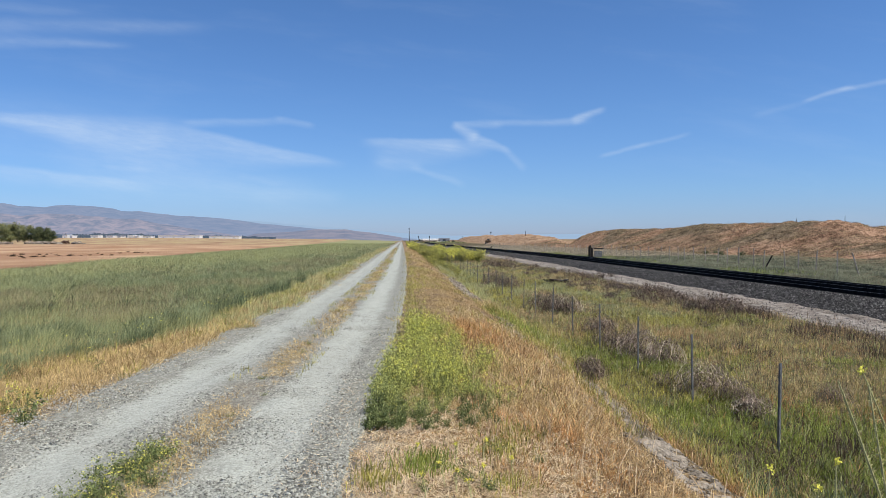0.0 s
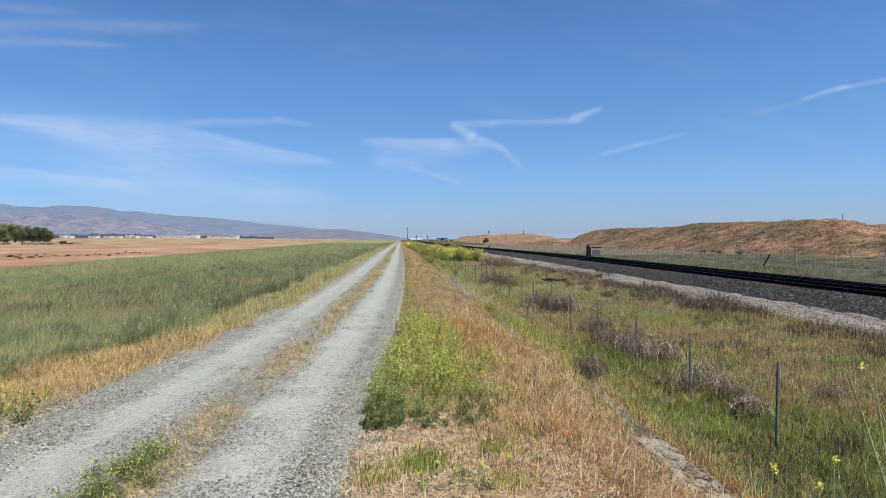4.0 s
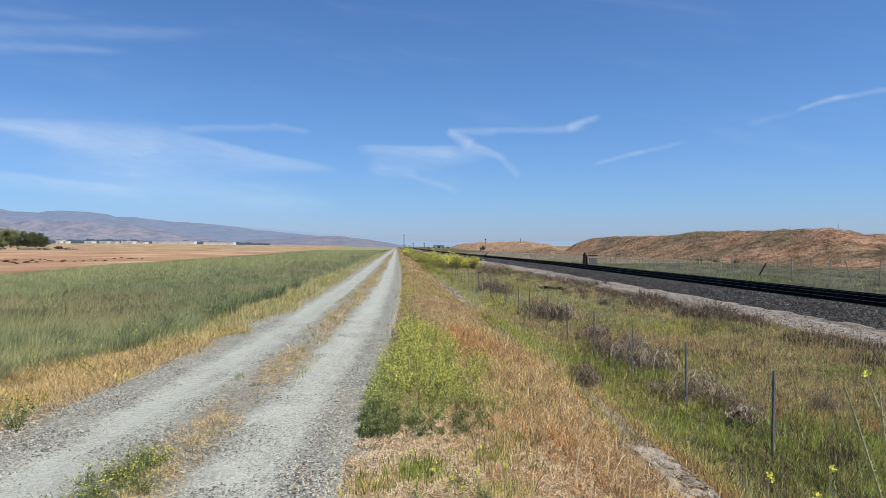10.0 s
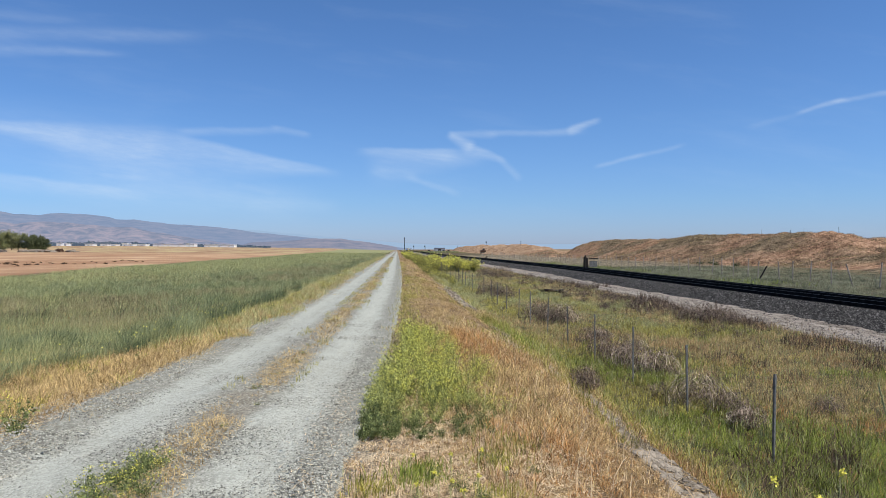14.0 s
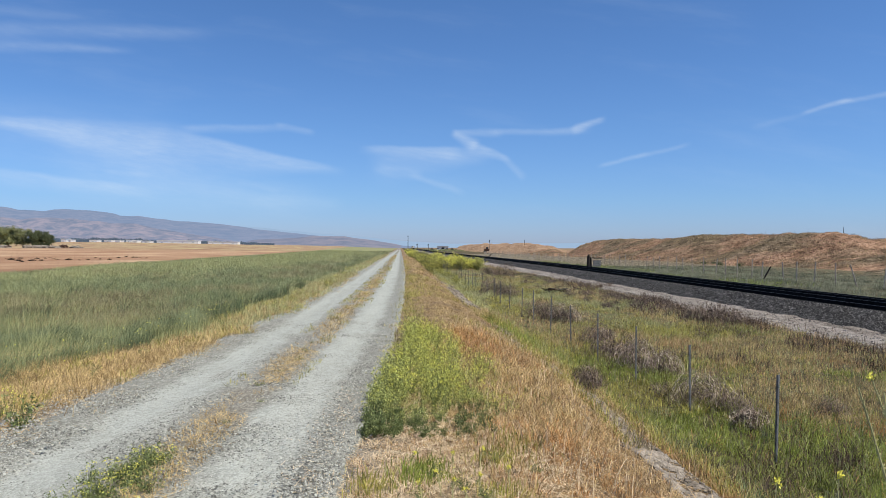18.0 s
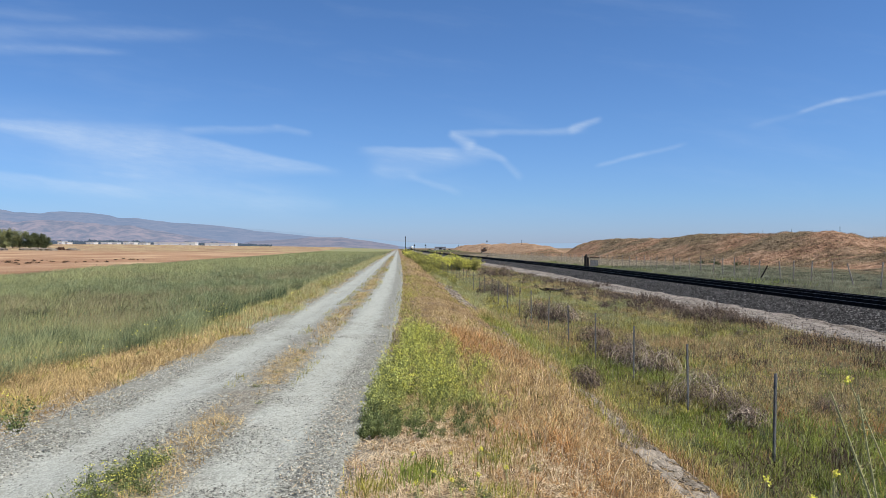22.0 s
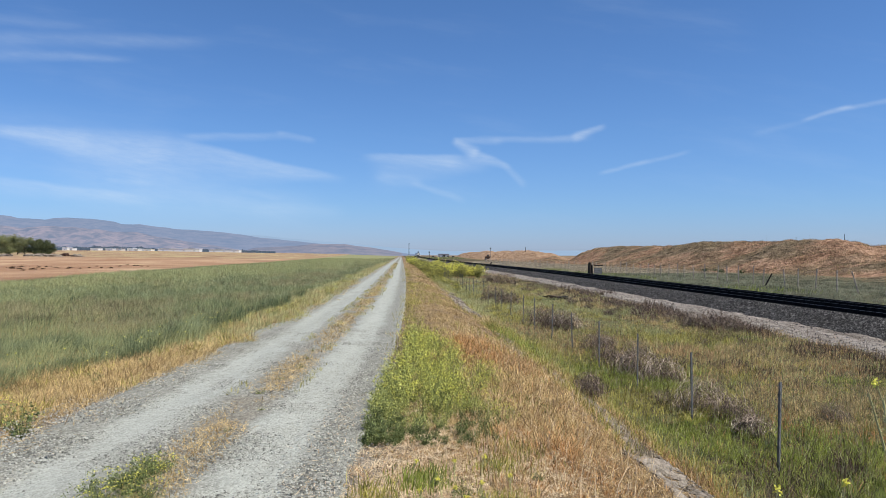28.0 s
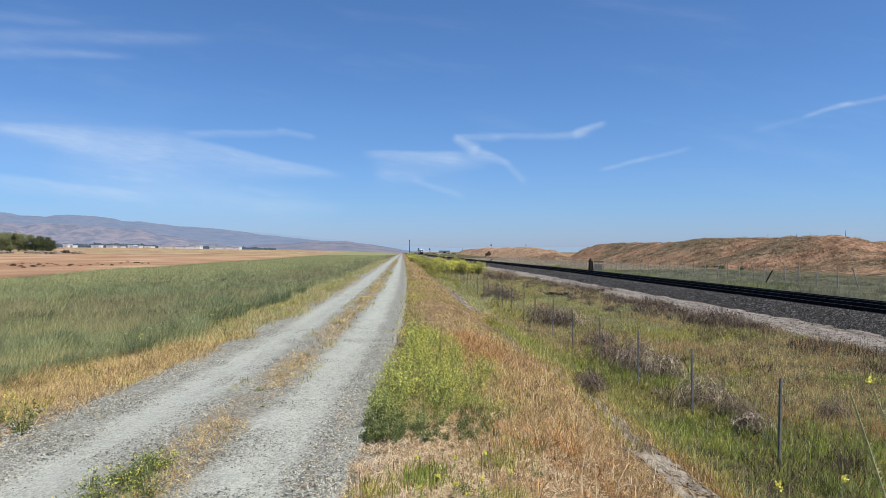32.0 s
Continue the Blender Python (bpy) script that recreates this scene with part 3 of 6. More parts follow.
def ground_z(x, y):
    x, y = np.asarray(x, float), np.asarray(y, float)
    x = x - gully(y) * np.exp(-((x - 2.8) / 0.8) ** 2)
    xs = x - road_shift(y) * np.exp(-((x + 1.6) / 2.2) ** 2)
    z = np.interp(xs, PROFILE_X, PROFILE_Z) + dip(x, y)
    off = np.clip((np.abs(xs + 1.3) - 2.0) / 1.0, 0, 1)
    fade = np.clip(1.5 - np.hypot(x, y) / 200.0, 0, 1)
    z = z + off * fade * ((vnoise(x * 1.1, y * 1.1) - 0.5) * 0.10 + (vnoise(x * 3.7, y * 3.7, 2) - 0.5) * 0.035)
    return z


RNG = np.random.default_rng(7)


def reseed(k):
    """A fresh run of random numbers, so that one part of the place does not disturb another."""
    global RNG
    RNG = np.random.default_rng(k)


def blades(name, x, y, tall, wide, mat, lean=(0.10, 0.0), spread=0.35, segs=1, bend=0.5, z=None, make=True, rise=0.0):
    """Standing blades, each a tapering bent strip. tall and wide: arrays or numbers."""
    n = len(x)
    z = (ground_z(x, y) if z is None else z) + rise
    tall = np.broadcast_to(tall, n) * 1.0
    wide = np.broadcast_to(wide, n) * 1.0
    yaw = RNG.uniform(0, 2 * np.pi, n)
    tilt = np.clip(np.abs(RNG.normal(0, spread, n)), 0, 1.35)
    face = RNG.uniform(0, np.pi, n)
    ex, ey = np.cos(face) * wide / 2, np.sin(face) * wide / 2
    rows = [np.stack([x - ex, y - ey, z], 1), np.stack([x + ex, y + ey, z], 1)]
    cx, cy, cz = x, y, z
    steps = {1: ((1.0, 1.0),), 2: ((0.5, 1 - bend), (0.5, 1 + bend)), 3: ((0.4, 1 - bend), (0.32, 1 + 0.4 * bend), (0.28, 1 + 1.5 * bend))}[segs]
    for i, (share, turn) in enumerate(steps):
        a = np.minimum(tilt * turn, 2.2)
        cx = cx + tall * share * (np.sin(a) * np.cos(yaw) + lean[0] * turn)
        cy = cy + tall * share * (np.sin(a) * np.sin(yaw) + lean[1] * turn)
        cz = np.maximum(cz + tall * share * np.cos(a), z + 0.01)
        if i < segs - 1:
            w = 0.85 - 0.2 * i
            rows += [np.stack([cx - ex * w, cy - ey * w, cz], 1), np.stack([cx + ex * w, cy + ey * w, cz], 1)]
    rows.append(np.stack([cx, cy, cz], 1))
    v = np.stack(rows, 1).reshape(-1, 3)
    k = len(rows)
    base = (np.arange(n) * k)[:, None]
    if segs == 3:
        idx = (base + np.array([0, 1, 3, 2, 2, 3, 5, 4, 4, 5, 6])).ravel()
        sizes = np.tile([4, 4, 3], n)
    elif segs == 2:
        idx = (base + np.array([0, 1, 3, 2, 2, 3, 4])).ravel()
        sizes = np.tile([4, 3], n)
    else:
        idx = (base + np.array([0, 1, 2])).ravel()
        sizes = np.full(n, 3)
    me = mesh_from(name, v, idx, sizes, mat)
    return new(name, me) if make else me


def scatter(x0, x1, y0, y1, per_m2, keep=None):
    """Random places in a strip that follows the road; keep(x, y) gives the chance of each."""
    n = int((x1 - x0) * (y1 - y0) * per_m2)
    x, y = RNG.uniform(x0, x1, n), RNG.uniform(y0, y1, n)
    ok = (x < 0.69 * y + 0.8) & (x > -0.60 * y - 0.8)
    if keep is not None:
        ok &= RNG.uniform(0, 1, n) < keep(x, y)
    return x[ok], y[ok]


def stones(name, x, y, z, size, mat, low=False):
    """Loose angular stones as one mesh; low: only the part above the ground."""
    n = len(x)
    base = np.array([[1, 0, 0], [-1, 0, 0], [0, 1, 0], [0, -1, 0], [0, 0, 1], [0, 0, -0.6]], float)
    tri = np.array([0, 2, 4, 2, 1, 4, 1, 3, 4, 3, 0, 4, 2, 0, 5, 1, 2, 5, 3, 1, 5, 0, 3, 5])
    if low:
        base, tri = base[:5], tri[:12]
    k = len(base)
    yaw = RNG.uniform(0, 2 * np.pi, n)
    jit = RNG.uniform(0.55, 1.3, (n, k, 3))
    p = base[None] * jit * np.reshape(size, (-1, 1, 1)) * np.array([1, 0.85, 0.7])
    p = p + RNG.normal(0, 0.18, (n, k, 3)) * np.reshape(size, (-1, 1, 1))
    c, s = np.cos(yaw)[:, None], np.sin(yaw)[:, None]
    q = np.stack([p[..., 0] * c - p[..., 1] * s + x[:, None], p[..., 0] * s + p[..., 1] * c + y[:, None], p[..., 2] + z[:, None]], 2)
    idx = (np.arange(n)[:, None] * k + tri).ravel()
    return new(name, mesh_from(name, q.reshape(-1, 3), idx, np.full(n * len(tri) // 3, 3), mat))


def grid_mesh(name, xs, ys, zfun, mat, smooth=True):
    X, Y = np.meshgrid(xs, ys)
    v = np.stack([X, Y, zfun(X, Y)], 2).reshape(-1, 3)
    nx, ny = len(xs), len(ys)
    i = (np.arange(ny - 1)[:, None] * nx + np.arange(nx - 1)).ravel()
    idx = np.stack([i, i + 1, i + nx + 1, i + nx], 1).ravel()
    me = mesh_from(name, v, idx, np.full(len(i), 4), mat)
    if smooth:
        me.polygons.foreach_set("use_smooth", np.ones(len(i), bool))
    return new(name, me)


# ---- large structure ----
def spaced(*parts):
    out = []
    for a, b, s in parts:
        out.append(np.arange(a, b - 1e-6, s))
    return np.concatenate(out + [[parts[-1][1]]])


def build_ground():
    xs = spaced((-4600, -600, 400), (-600, -60, 30), (-60, -20, 3), (-20, -6, 0.5), (-6, 6, 0.15), (6, 18, 0.3), (18, 60, 1.5), (60, 600, 30), (600, 4600, 400))
    ys = spaced((-4600, -200, 400), (-200, -10, 10), (-10, 3, 1), (3, 18, 0.15), (18, 40, 0.4), (40, 120, 2), (120, 600, 20), (600, 4600, 200))
    g = grid_mesh("ground", xs, ys, ground_z, GROUND)
    tagged(g, "dry brown ground with straw litter and low ditch", "ground", kind="structure")


def build_road():
    ys = spaced((-40, 3, 1), (3, 20, 0.12), (20, 60, 0.5), (60, 560, 10))
    us = np.linspace(-1.75, 1.6, 46)
    U, Y = np.meshgrid(us, ys)
    rag = (vnoise(Y * 0.9, np.sign(U), 5) - 0.5) * 0.2 + (vnoise(Y * 5.0, np.sign(U), 6) - 0.5) * 0.05
    Ue = U + np.sign(U) * np.clip((np.abs(U) - 0.9) / 0.6, 0, 1) ** 2 * (rag * np.interp(Y, [8, 16], [1.3, 0.45]) - np.where(U > 0, 0.12, 0))
    X = Ue - ROAD_MID + road_shift(Y)
    rut = -0.035 * np.exp(-((np.abs(U) - 0.90) / 0.3) ** 2)
    Z = 0.035 + rut + (vnoise(X * 2.2, Y * 2.2, 3) - 0.5) * 0.025 + dip(X, Y)
    Z = np.where((U < -1.7) | (U > 1.54), ground_z(X, Y) - 0.03, np.maximum(Z, ground_z(X, Y) + 0.006))
    v = np.stack([X, Y, Z], 2).reshape(-1, 3)
    nx, ny = len(us), len(ys)
    i = (np.arange(ny - 1)[:, None] * nx + np.arange(nx - 1)).ravel()
    idx = np.stack([i, i + 1, i + nx + 1, i + nx], 1).ravel()
    me = mesh_from("road", v, idx, np.full(len(i), 4), ROAD)
    me.polygons.foreach_set("use_smooth", np.ones(len(i), bool))
    uv = me.uv_layers.new(name="lane")
    flat = np.stack([U, Y], 2).reshape(-1, 2)[idx]
    uv.data.foreach_set("uv", flat.astype(np.float32).ravel())
    tagged(new("road", me), "grey gravel farm track with two worn wheel ruts", "road", kind="structure")


def hill(name, us, crest, y0, y1, rough, mat, label, seed):
    """A far range: crest is a list of (across, up) as slopes from the eye."""
    cu, cv = zip(*crest)
    u = np.linspace(us[0], us[1], 260)
    k = np.linspace(0, 1, 40)
    U, K = np.meshgrid(u, k)
    Y = y0 + (y1 - y0) * K
    top = np.interp(U, cu, cv) * y1 + EYE
    shape = K ** 0.8
    fold = (vnoise(U * 45 + K * 3, K * 4, seed) - 0.5) * 0.28 + (vnoise(U * 120 - K * 4, K * 9, seed + 1) - 0.5) * 0.22 + (vnoise(U * 260, K * 22, seed + 2) - 0.5) * 0.12
    Z = -9 + (top + 9) * shape + top * fold * rough * 0.6 * np.sin(np.pi * K) + top * 0.05 * (vnoise(U * 90, K * 0, seed + 3) - 0.5)
    v = np.stack([U * Y, Y, Z], 2).reshape(-1, 3)
    nx = len(u)
    i = (np.arange(len(k) - 1)[:, None] * nx + np.arange(nx - 1)).ravel()
    idx = np.stack([i, i + 1, i + nx + 1, i + nx], 1).ravel()
    me = mesh_from(name, v, idx, np.full(len(i), 4), mat)
    me.polygons.foreach_set("use_smooth", np.ones(len(i), bool))
    tagged(new(name, me), label, "hills", kind="structure")


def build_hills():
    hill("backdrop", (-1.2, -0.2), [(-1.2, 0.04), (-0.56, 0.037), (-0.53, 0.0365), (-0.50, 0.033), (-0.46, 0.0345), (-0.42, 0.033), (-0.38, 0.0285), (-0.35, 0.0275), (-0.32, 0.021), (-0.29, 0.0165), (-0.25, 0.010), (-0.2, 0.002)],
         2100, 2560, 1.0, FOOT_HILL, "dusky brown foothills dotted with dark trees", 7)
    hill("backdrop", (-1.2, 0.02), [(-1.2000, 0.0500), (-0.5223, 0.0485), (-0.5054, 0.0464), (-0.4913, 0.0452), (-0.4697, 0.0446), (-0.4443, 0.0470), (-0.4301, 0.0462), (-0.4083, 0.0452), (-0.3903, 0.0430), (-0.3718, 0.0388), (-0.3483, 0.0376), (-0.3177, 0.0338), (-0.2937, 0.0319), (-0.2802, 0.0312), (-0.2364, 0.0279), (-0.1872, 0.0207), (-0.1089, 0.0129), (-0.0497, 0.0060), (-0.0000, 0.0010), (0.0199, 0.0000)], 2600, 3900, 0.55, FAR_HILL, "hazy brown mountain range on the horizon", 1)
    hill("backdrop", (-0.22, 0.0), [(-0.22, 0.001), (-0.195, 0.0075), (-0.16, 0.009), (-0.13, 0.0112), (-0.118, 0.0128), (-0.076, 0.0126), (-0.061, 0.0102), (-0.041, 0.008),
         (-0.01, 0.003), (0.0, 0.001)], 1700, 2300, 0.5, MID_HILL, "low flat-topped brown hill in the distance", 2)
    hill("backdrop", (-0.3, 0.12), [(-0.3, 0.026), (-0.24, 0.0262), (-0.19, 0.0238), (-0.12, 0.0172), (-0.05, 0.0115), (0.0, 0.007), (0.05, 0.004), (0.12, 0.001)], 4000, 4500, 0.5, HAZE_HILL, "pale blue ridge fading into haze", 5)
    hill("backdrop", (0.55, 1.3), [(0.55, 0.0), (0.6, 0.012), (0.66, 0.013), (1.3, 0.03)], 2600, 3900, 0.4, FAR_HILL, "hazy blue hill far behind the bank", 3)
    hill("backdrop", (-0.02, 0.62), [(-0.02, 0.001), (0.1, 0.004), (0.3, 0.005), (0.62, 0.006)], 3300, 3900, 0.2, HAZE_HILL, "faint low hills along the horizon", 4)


def berm_z(x, y):
    """Dry spoil bank beyond the railway: two humps along it with a gap."""
    along = np.interp(y * 74 / np.clip(x, 50, 130), [-60, 60, 95, 112, 121, 139, 162, 195, 245, 280, 300, 322, 336, 352, 431, 525, 670, 928, 1000],
                      [0.6, 1.2, 2.6, 4.0, 5.4, 5.6, 5.6, 5.2, 5.9, 5.1, 3.5, 0.6, 1.2, 3.2, 4.7, 4.9, 5.4, 4.2, 0.4])
    n = (vnoise(x / 9, y / 14, 4) - 0.5) * 1.5 + (vnoise(x / 3.5, y / 4.5, 5) - 0.5) * 0.6 + (vnoise(x / 1.2, y / 1.2, 6) - 0.5) * 0.2
    edge = 50 + (vnoise(y / 25, y * 0, 7) - 0.5) * 9
    far = np.clip((y - 325) / 15, 0, 1)
    n = n + far * (2.6 * (vnoise(y / 55, x / 20, 12) - 0.5) + 2.0 * (np.abs(vnoise((y + 2 * x) / 24, x / 25, 13) - 0.5) * 2 - 0.4))
    rill = np.abs(vnoise((y + 0.55 * x) / 4.2, x / 30, 9) - 0.5) * 2
    fine_rill = np.abs(vnoise((y + 0.4 * x) / 1.7, x / 14, 10) - 0.5) * 2
    up = np.clip((x - edge) / 24, 0, 1)
    up = up * up * (3 - 2 * up)
    return -1.35 + dip(x, y) + up * (along + 0.2 + n * np.minimum(1, along / 4)) + np.where(up > 0.02, (vnoise(x / 0.8, y / 0.8, 8) - 0.5) * 0.25 + 4 * up * (1 - up) * (0.75 * (rill - 0.5) + 0.35 * (fine_rill - 0.5)) + up * 0.5 * (vnoise(x / 1.6, y / 1.1, 11) - 0.5), -0.3)


def build_berm():
    xs = spaced((44, 84, 0.6), (84, 130, 4))
    ys = spaced((-60, 60, 6), (60, 330, 0.7), (330, 1000, 4))
    b = grid_mesh("earth_bank", xs, ys, berm_z, BERM)
    tagged(b, "long bank of dry orange-brown earth with dead grass", "bank", kind="structure")


RAIL_X, RAIL_Z = 19.35, -0.60   # near rail, top of the rails
GAUGE = 1.5
BEND_AT, BEND_R = 1586.0, 434.0


def track_at(s, side=0.0):
    """Place and heading (degrees to the right of straight on) on the railway, s metres along it."""
    a = max(0.0, s - BEND_AT) / BEND_R
    x = RAIL_X + GAUGE / 2 + BEND_R * (1 - math.cos(a)) + side * math.cos(a)
    y = min(s, BEND_AT) + BEND_R * math.sin(a) - side * math.sin(a)
    return Vector((x, y, RAIL_Z + float(dip(x, y)))), math.degrees(a)


def long_bar(bm, x0, x1, z0, z1):
    """A bar along the railway that follows the fall of the land."""
    rings = []
    for y in (-200, 90, 400, 800, 1200, 1590):
        d = float(dip(x0, y))
        rings.append([bm.verts.new(c) for c in ((x0, y, z0 + d), (x1, y, z0 + d), (x1, y, z1 + d), (x0, y, z1 + d))])
    for a, b in zip(rings, rings[1:]):
        for i in range(4):
            bm.faces.new((a[i], b[i], b[(i + 1) % 4], a[(i + 1) % 4]))
    bm.faces.new(rings[0])
    bm.faces.new(rings[-1][::-1])
    return bm


def build_railway():
    mid = RAIL_X + GAUGE / 2
    xs = mid + np.array([-2.95, -1.75, -1.55, -1.4, 1.5, 2.6, 3.1, 4.8])
    zs = np.array([-1.45, -0.86, -0.8, -0.79, -0.79, -0.79, -0.80, -1.4])
    ys = spaced((-200, 20, 10), (20, 120, 1.0), (120, 1600, 40))
    bed = grid_mesh("ballast_bed", xs, ys, lambda X, Y: np.interp(X, xs, zs) + dip(X, Y) + (vnoise(X * 2, Y * 2, 3) - 0.5) * 0.07, BALLAST_BED, False)
    tagged(bed, "raised bed of dark grey crushed ballast", "railway bed", kind="structure")
    # blackish strip along the top of the bed, under the rails
    strip = grid_mesh("oiled_ballast", mid + np.array([-1.55, 0.0, 2.9]), spaced((-200, 1590, 30)), lambda X, Y: dip(X, Y) - 0.77, BLACK_CROWN, False)
    tagged(strip, "blackish ballast crown under the rails", "railway bed", kind="structure")
    track = thing("railway_track", Matrix.Identity(4), "straight railway track with black rails on dark wooden sleepers", "railway track", kind="structure")
    for x in (RAIL_X, RAIL_X + GAUGE, RAIL_X + GAUGE + 1.15, RAIL_X + GAUGE + 1.75):
        bm = bmesh.new()
        pts = [track_at(1590 + 12 * i, x - mid) for i in range(34)]
        for (a, _), (b, _) in zip(pts, pts[1:]):
            tube(bm, a + Vector((0, 0, -0.1)), b + Vector((0, 0, -0.1)), 0.08, 0.08, 4)
        long_bar(bm, x - 0.075, x + 0.075, RAIL_Z - 0.185, RAIL_Z - 0.165)
        long_bar(bm, x - 0.012, x + 0.012, RAIL_Z - 0.165, RAIL_Z - 0.04)
        long_bar(bm, x - 0.037, x + 0.037, RAIL_Z - 0.04, RAIL_Z - 0.004)
        rail = part("rail", bm, IRON, track, "black rusted steel rail")
        part("running_surface", long_bar(bmesh.new(), x - 0.03, x + 0.03, RAIL_Z - 0.003, RAIL_Z), RAILTOP, rail, "shiny worn rail head")
    tie = boxed(-1.3, -0.11, -0.09, 1.3, 0.11, 0.09, bevel=0.012)
    me = bpy.data.meshes.new("sleeper")
    tie.to_mesh(me)
    tie.free()
    me.materials.append(TIEWOOD)
    for i in range(290):
        o = new("sleeper", me)
        o.parent = track
        o.location = (mid + RNG.normal(0, 0.03), 24 + i * 0.6, RAIL_Z - 0.275 + float(dip(20, 24 + i * 0.6)))
    rest = [np.array(v.co) for v in me.vertices]
    faces = [list(p.vertices) for p in me.polygons]
    pts, idx, sizes = [], [], []
    for i in range(380):
        b = len(pts)
        for c in rest:
            pts.append(c + np.array([mid, 198.6 + i * 0.6, RAIL_Z - 0.275 + float(dip(20, 198.6 + i * 0.6))]))
        for f in faces:
            idx += [b + q for q in f]
            sizes.append(len(f))
    o = new("far_sleepers", mesh_from("far_sleepers", np.array(pts), np.array(idx), sizes, TIEWOOD))
    o.parent = track
    tagged(o, kind="stuff")
    n = 60000
    y = 24 + 190 * RNG.uniform(0, 1, n) ** 2.2
    x = mid + RNG.uniform(-3.0, -1.15, n)
    z = np.interp(x, xs, zs) + 0.02 + dip(x, y)
    s = stones("ballast_stones", x, y, z, RNG.uniform(0.018, 0.058, n), BALLAST, True)
    tagged(s, "loose dark and pale grey ballast stones", "ballast", kind="stuff")


build_ground()
build_road()
build_hills()
build_berm()
build_railway()


# ---- plants ----
def ribbons(name, paths, width, mat):
    """Thin strips along paths (n, k, 3)."""
    n, k, _ = paths.shape
    yaw = RNG.uniform(0, np.pi, n)
    side = np.stack([np.cos(yaw), np.sin(yaw), np.zeros(n)], 1)[:, None, :]
    w = np.reshape(np.broadcast_to(width, n), (n, 1, 1)) * np.linspace(1, 0.35, k)[None, :, None] / 2
    v = np.stack([paths - side * w, paths + side * w], 2).reshape(-1, 3)
    i = (np.arange(n)[:, None] * 2 * k + np.arange(k - 1)[None] * 2).ravel()
    idx = np.stack([i, i + 1, i + 3, i + 2], 1).ravel()
    return mesh_from(name, v, idx, np.full(len(i), 4), mat)


def leaves(name, at, length, width, mat, up=0.3):
    """Small pointed leaves or petals at the places given."""
    n = len(at)
    d = RNG.normal(0, 1, (n, 3))
    d[:, 2] = d[:, 2] * 0.6 + up
    d /= np.linalg.norm(d, axis=1)[:, None]
    s = np.cross(d, RNG.normal(0, 1, (n, 3)))
    s /= np.linalg.norm(s, axis=1)[:, None]
    L, W = np.reshape(np.broadcast_to(length, n), (n, 1)), np.reshape(np.broadcast_to(width, n), (n, 1))
    v = np.stack([at, at + d * L * 0.5 + s * W / 2, at + d * L, at + d * L * 0.5 - s * W / 2], 1).reshape(-1, 3)
    return mesh_from(name, v, np.arange(n * 4), np.full(n, 4), mat)


def put(name, me, parent, label=""):
    """A part of many tiny pieces, too small to pick apart."""
    o = new(name, me)
    o.parent = parent
    return tagged(o, label, kind="stuff")


def bush(name, label, category, group, tall, wide, stems, leaf_n, leaf_l, flower_n, flower_l, stem_w=0.006, leafmat=None):
    """A leafy flowering plant: stems, leaves and yellow heads."""
    ob = thing(name, Matrix.Identity(4), label, category, group)
    k = 5
    yaw, r = RNG.uniform(0, 2 * np.pi, stems), np.sqrt(RNG.uniform(0, 1, stems))
    h = tall * RNG.uniform(0.5, 1.0, stems) * (1 - 0.4 * r * r)
    s = np.linspace(0, 1, k)[None, :]
    out = (0.3 * wide * s ** 0.7 + 0.7 * wide * s ** 1.6) * r[:, None]
    wav = RNG.normal(0, 0.05 * wide, (stems, k)) * s
    p = np.stack([np.cos(yaw)[:, None] * out + wav, np.sin(yaw)[:, None] * out + np.roll(wav, 1, 0), h[:, None] * s ** 0.9], 2)
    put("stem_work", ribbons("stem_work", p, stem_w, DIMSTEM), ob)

    def along(n, lo, hi, jit):
        i, f = RNG.integers(0, stems, n), RNG.uniform(lo, hi, n) * (k - 1)
        j = np.minimum(f.astype(int), k - 2)
        g = (f - j)[:, None]
        return p[i, j] * (1 - g) + p[i, j + 1] * g + RNG.normal(0, jit, (n, 3)) * np.array([1, 1, 0.5])
    at = np.repeat(along(leaf_n // 7, 0.08, 0.9, 0.06 * wide + 0.004), 7, 0) + RNG.normal(0, leaf_l * 0.5, (leaf_n // 7 * 7, 3))
    leaf_n = len(at)
    at[:, 2] = np.maximum(at[:, 2], 0.01)
    put("foliage", leaves("foliage", at, RNG.uniform(0.5, 1.2, leaf_n) * leaf_l, leaf_l * 0.46, leafmat or LEAF), ob)
    if flower_n:
        at = np.repeat(along(flower_n // 5, 0.82, 1.0, 0.03 * wide + 0.003), 5, 0) + RNG.normal(0, flower_l * 0.6, (flower_n // 5 * 5, 3))
        flower_n = len(at)
        put("blossom", leaves("blossom", at, RNG.uniform(0.6, 1.2, flower_n) * flower_l, flower_l * 0.8, PETAL), ob, "small yellow flowers")
    return ob


def spread(kinds, places, sink=0.02):
    """Copies of plants at (x, y, size); the first of each kind becomes the first copy."""
    used, out = set(), []
    for x, y, size in places:
        k = kinds[int(RNG.integers(0, len(kinds)))]
        m = Matrix.Translation((x, y, float(ground_z(x, y)) - sink)) @ Matrix.Rotation(RNG.uniform(0, 6.28), 4, "Z") @ Matrix.Diagonal((size, size, size * RNG.uniform(0.85, 1.15), 1))
        if k in used:
            out.append(copy_thing(k, m))
        else:
            used.add(k)
            k.matrix_basis = m
            out.append(k)
    for k in kinds:
        if k not in used:
            for o in (*k.children_recursive, k):
                bpy.data.objects.remove(o)
    return out


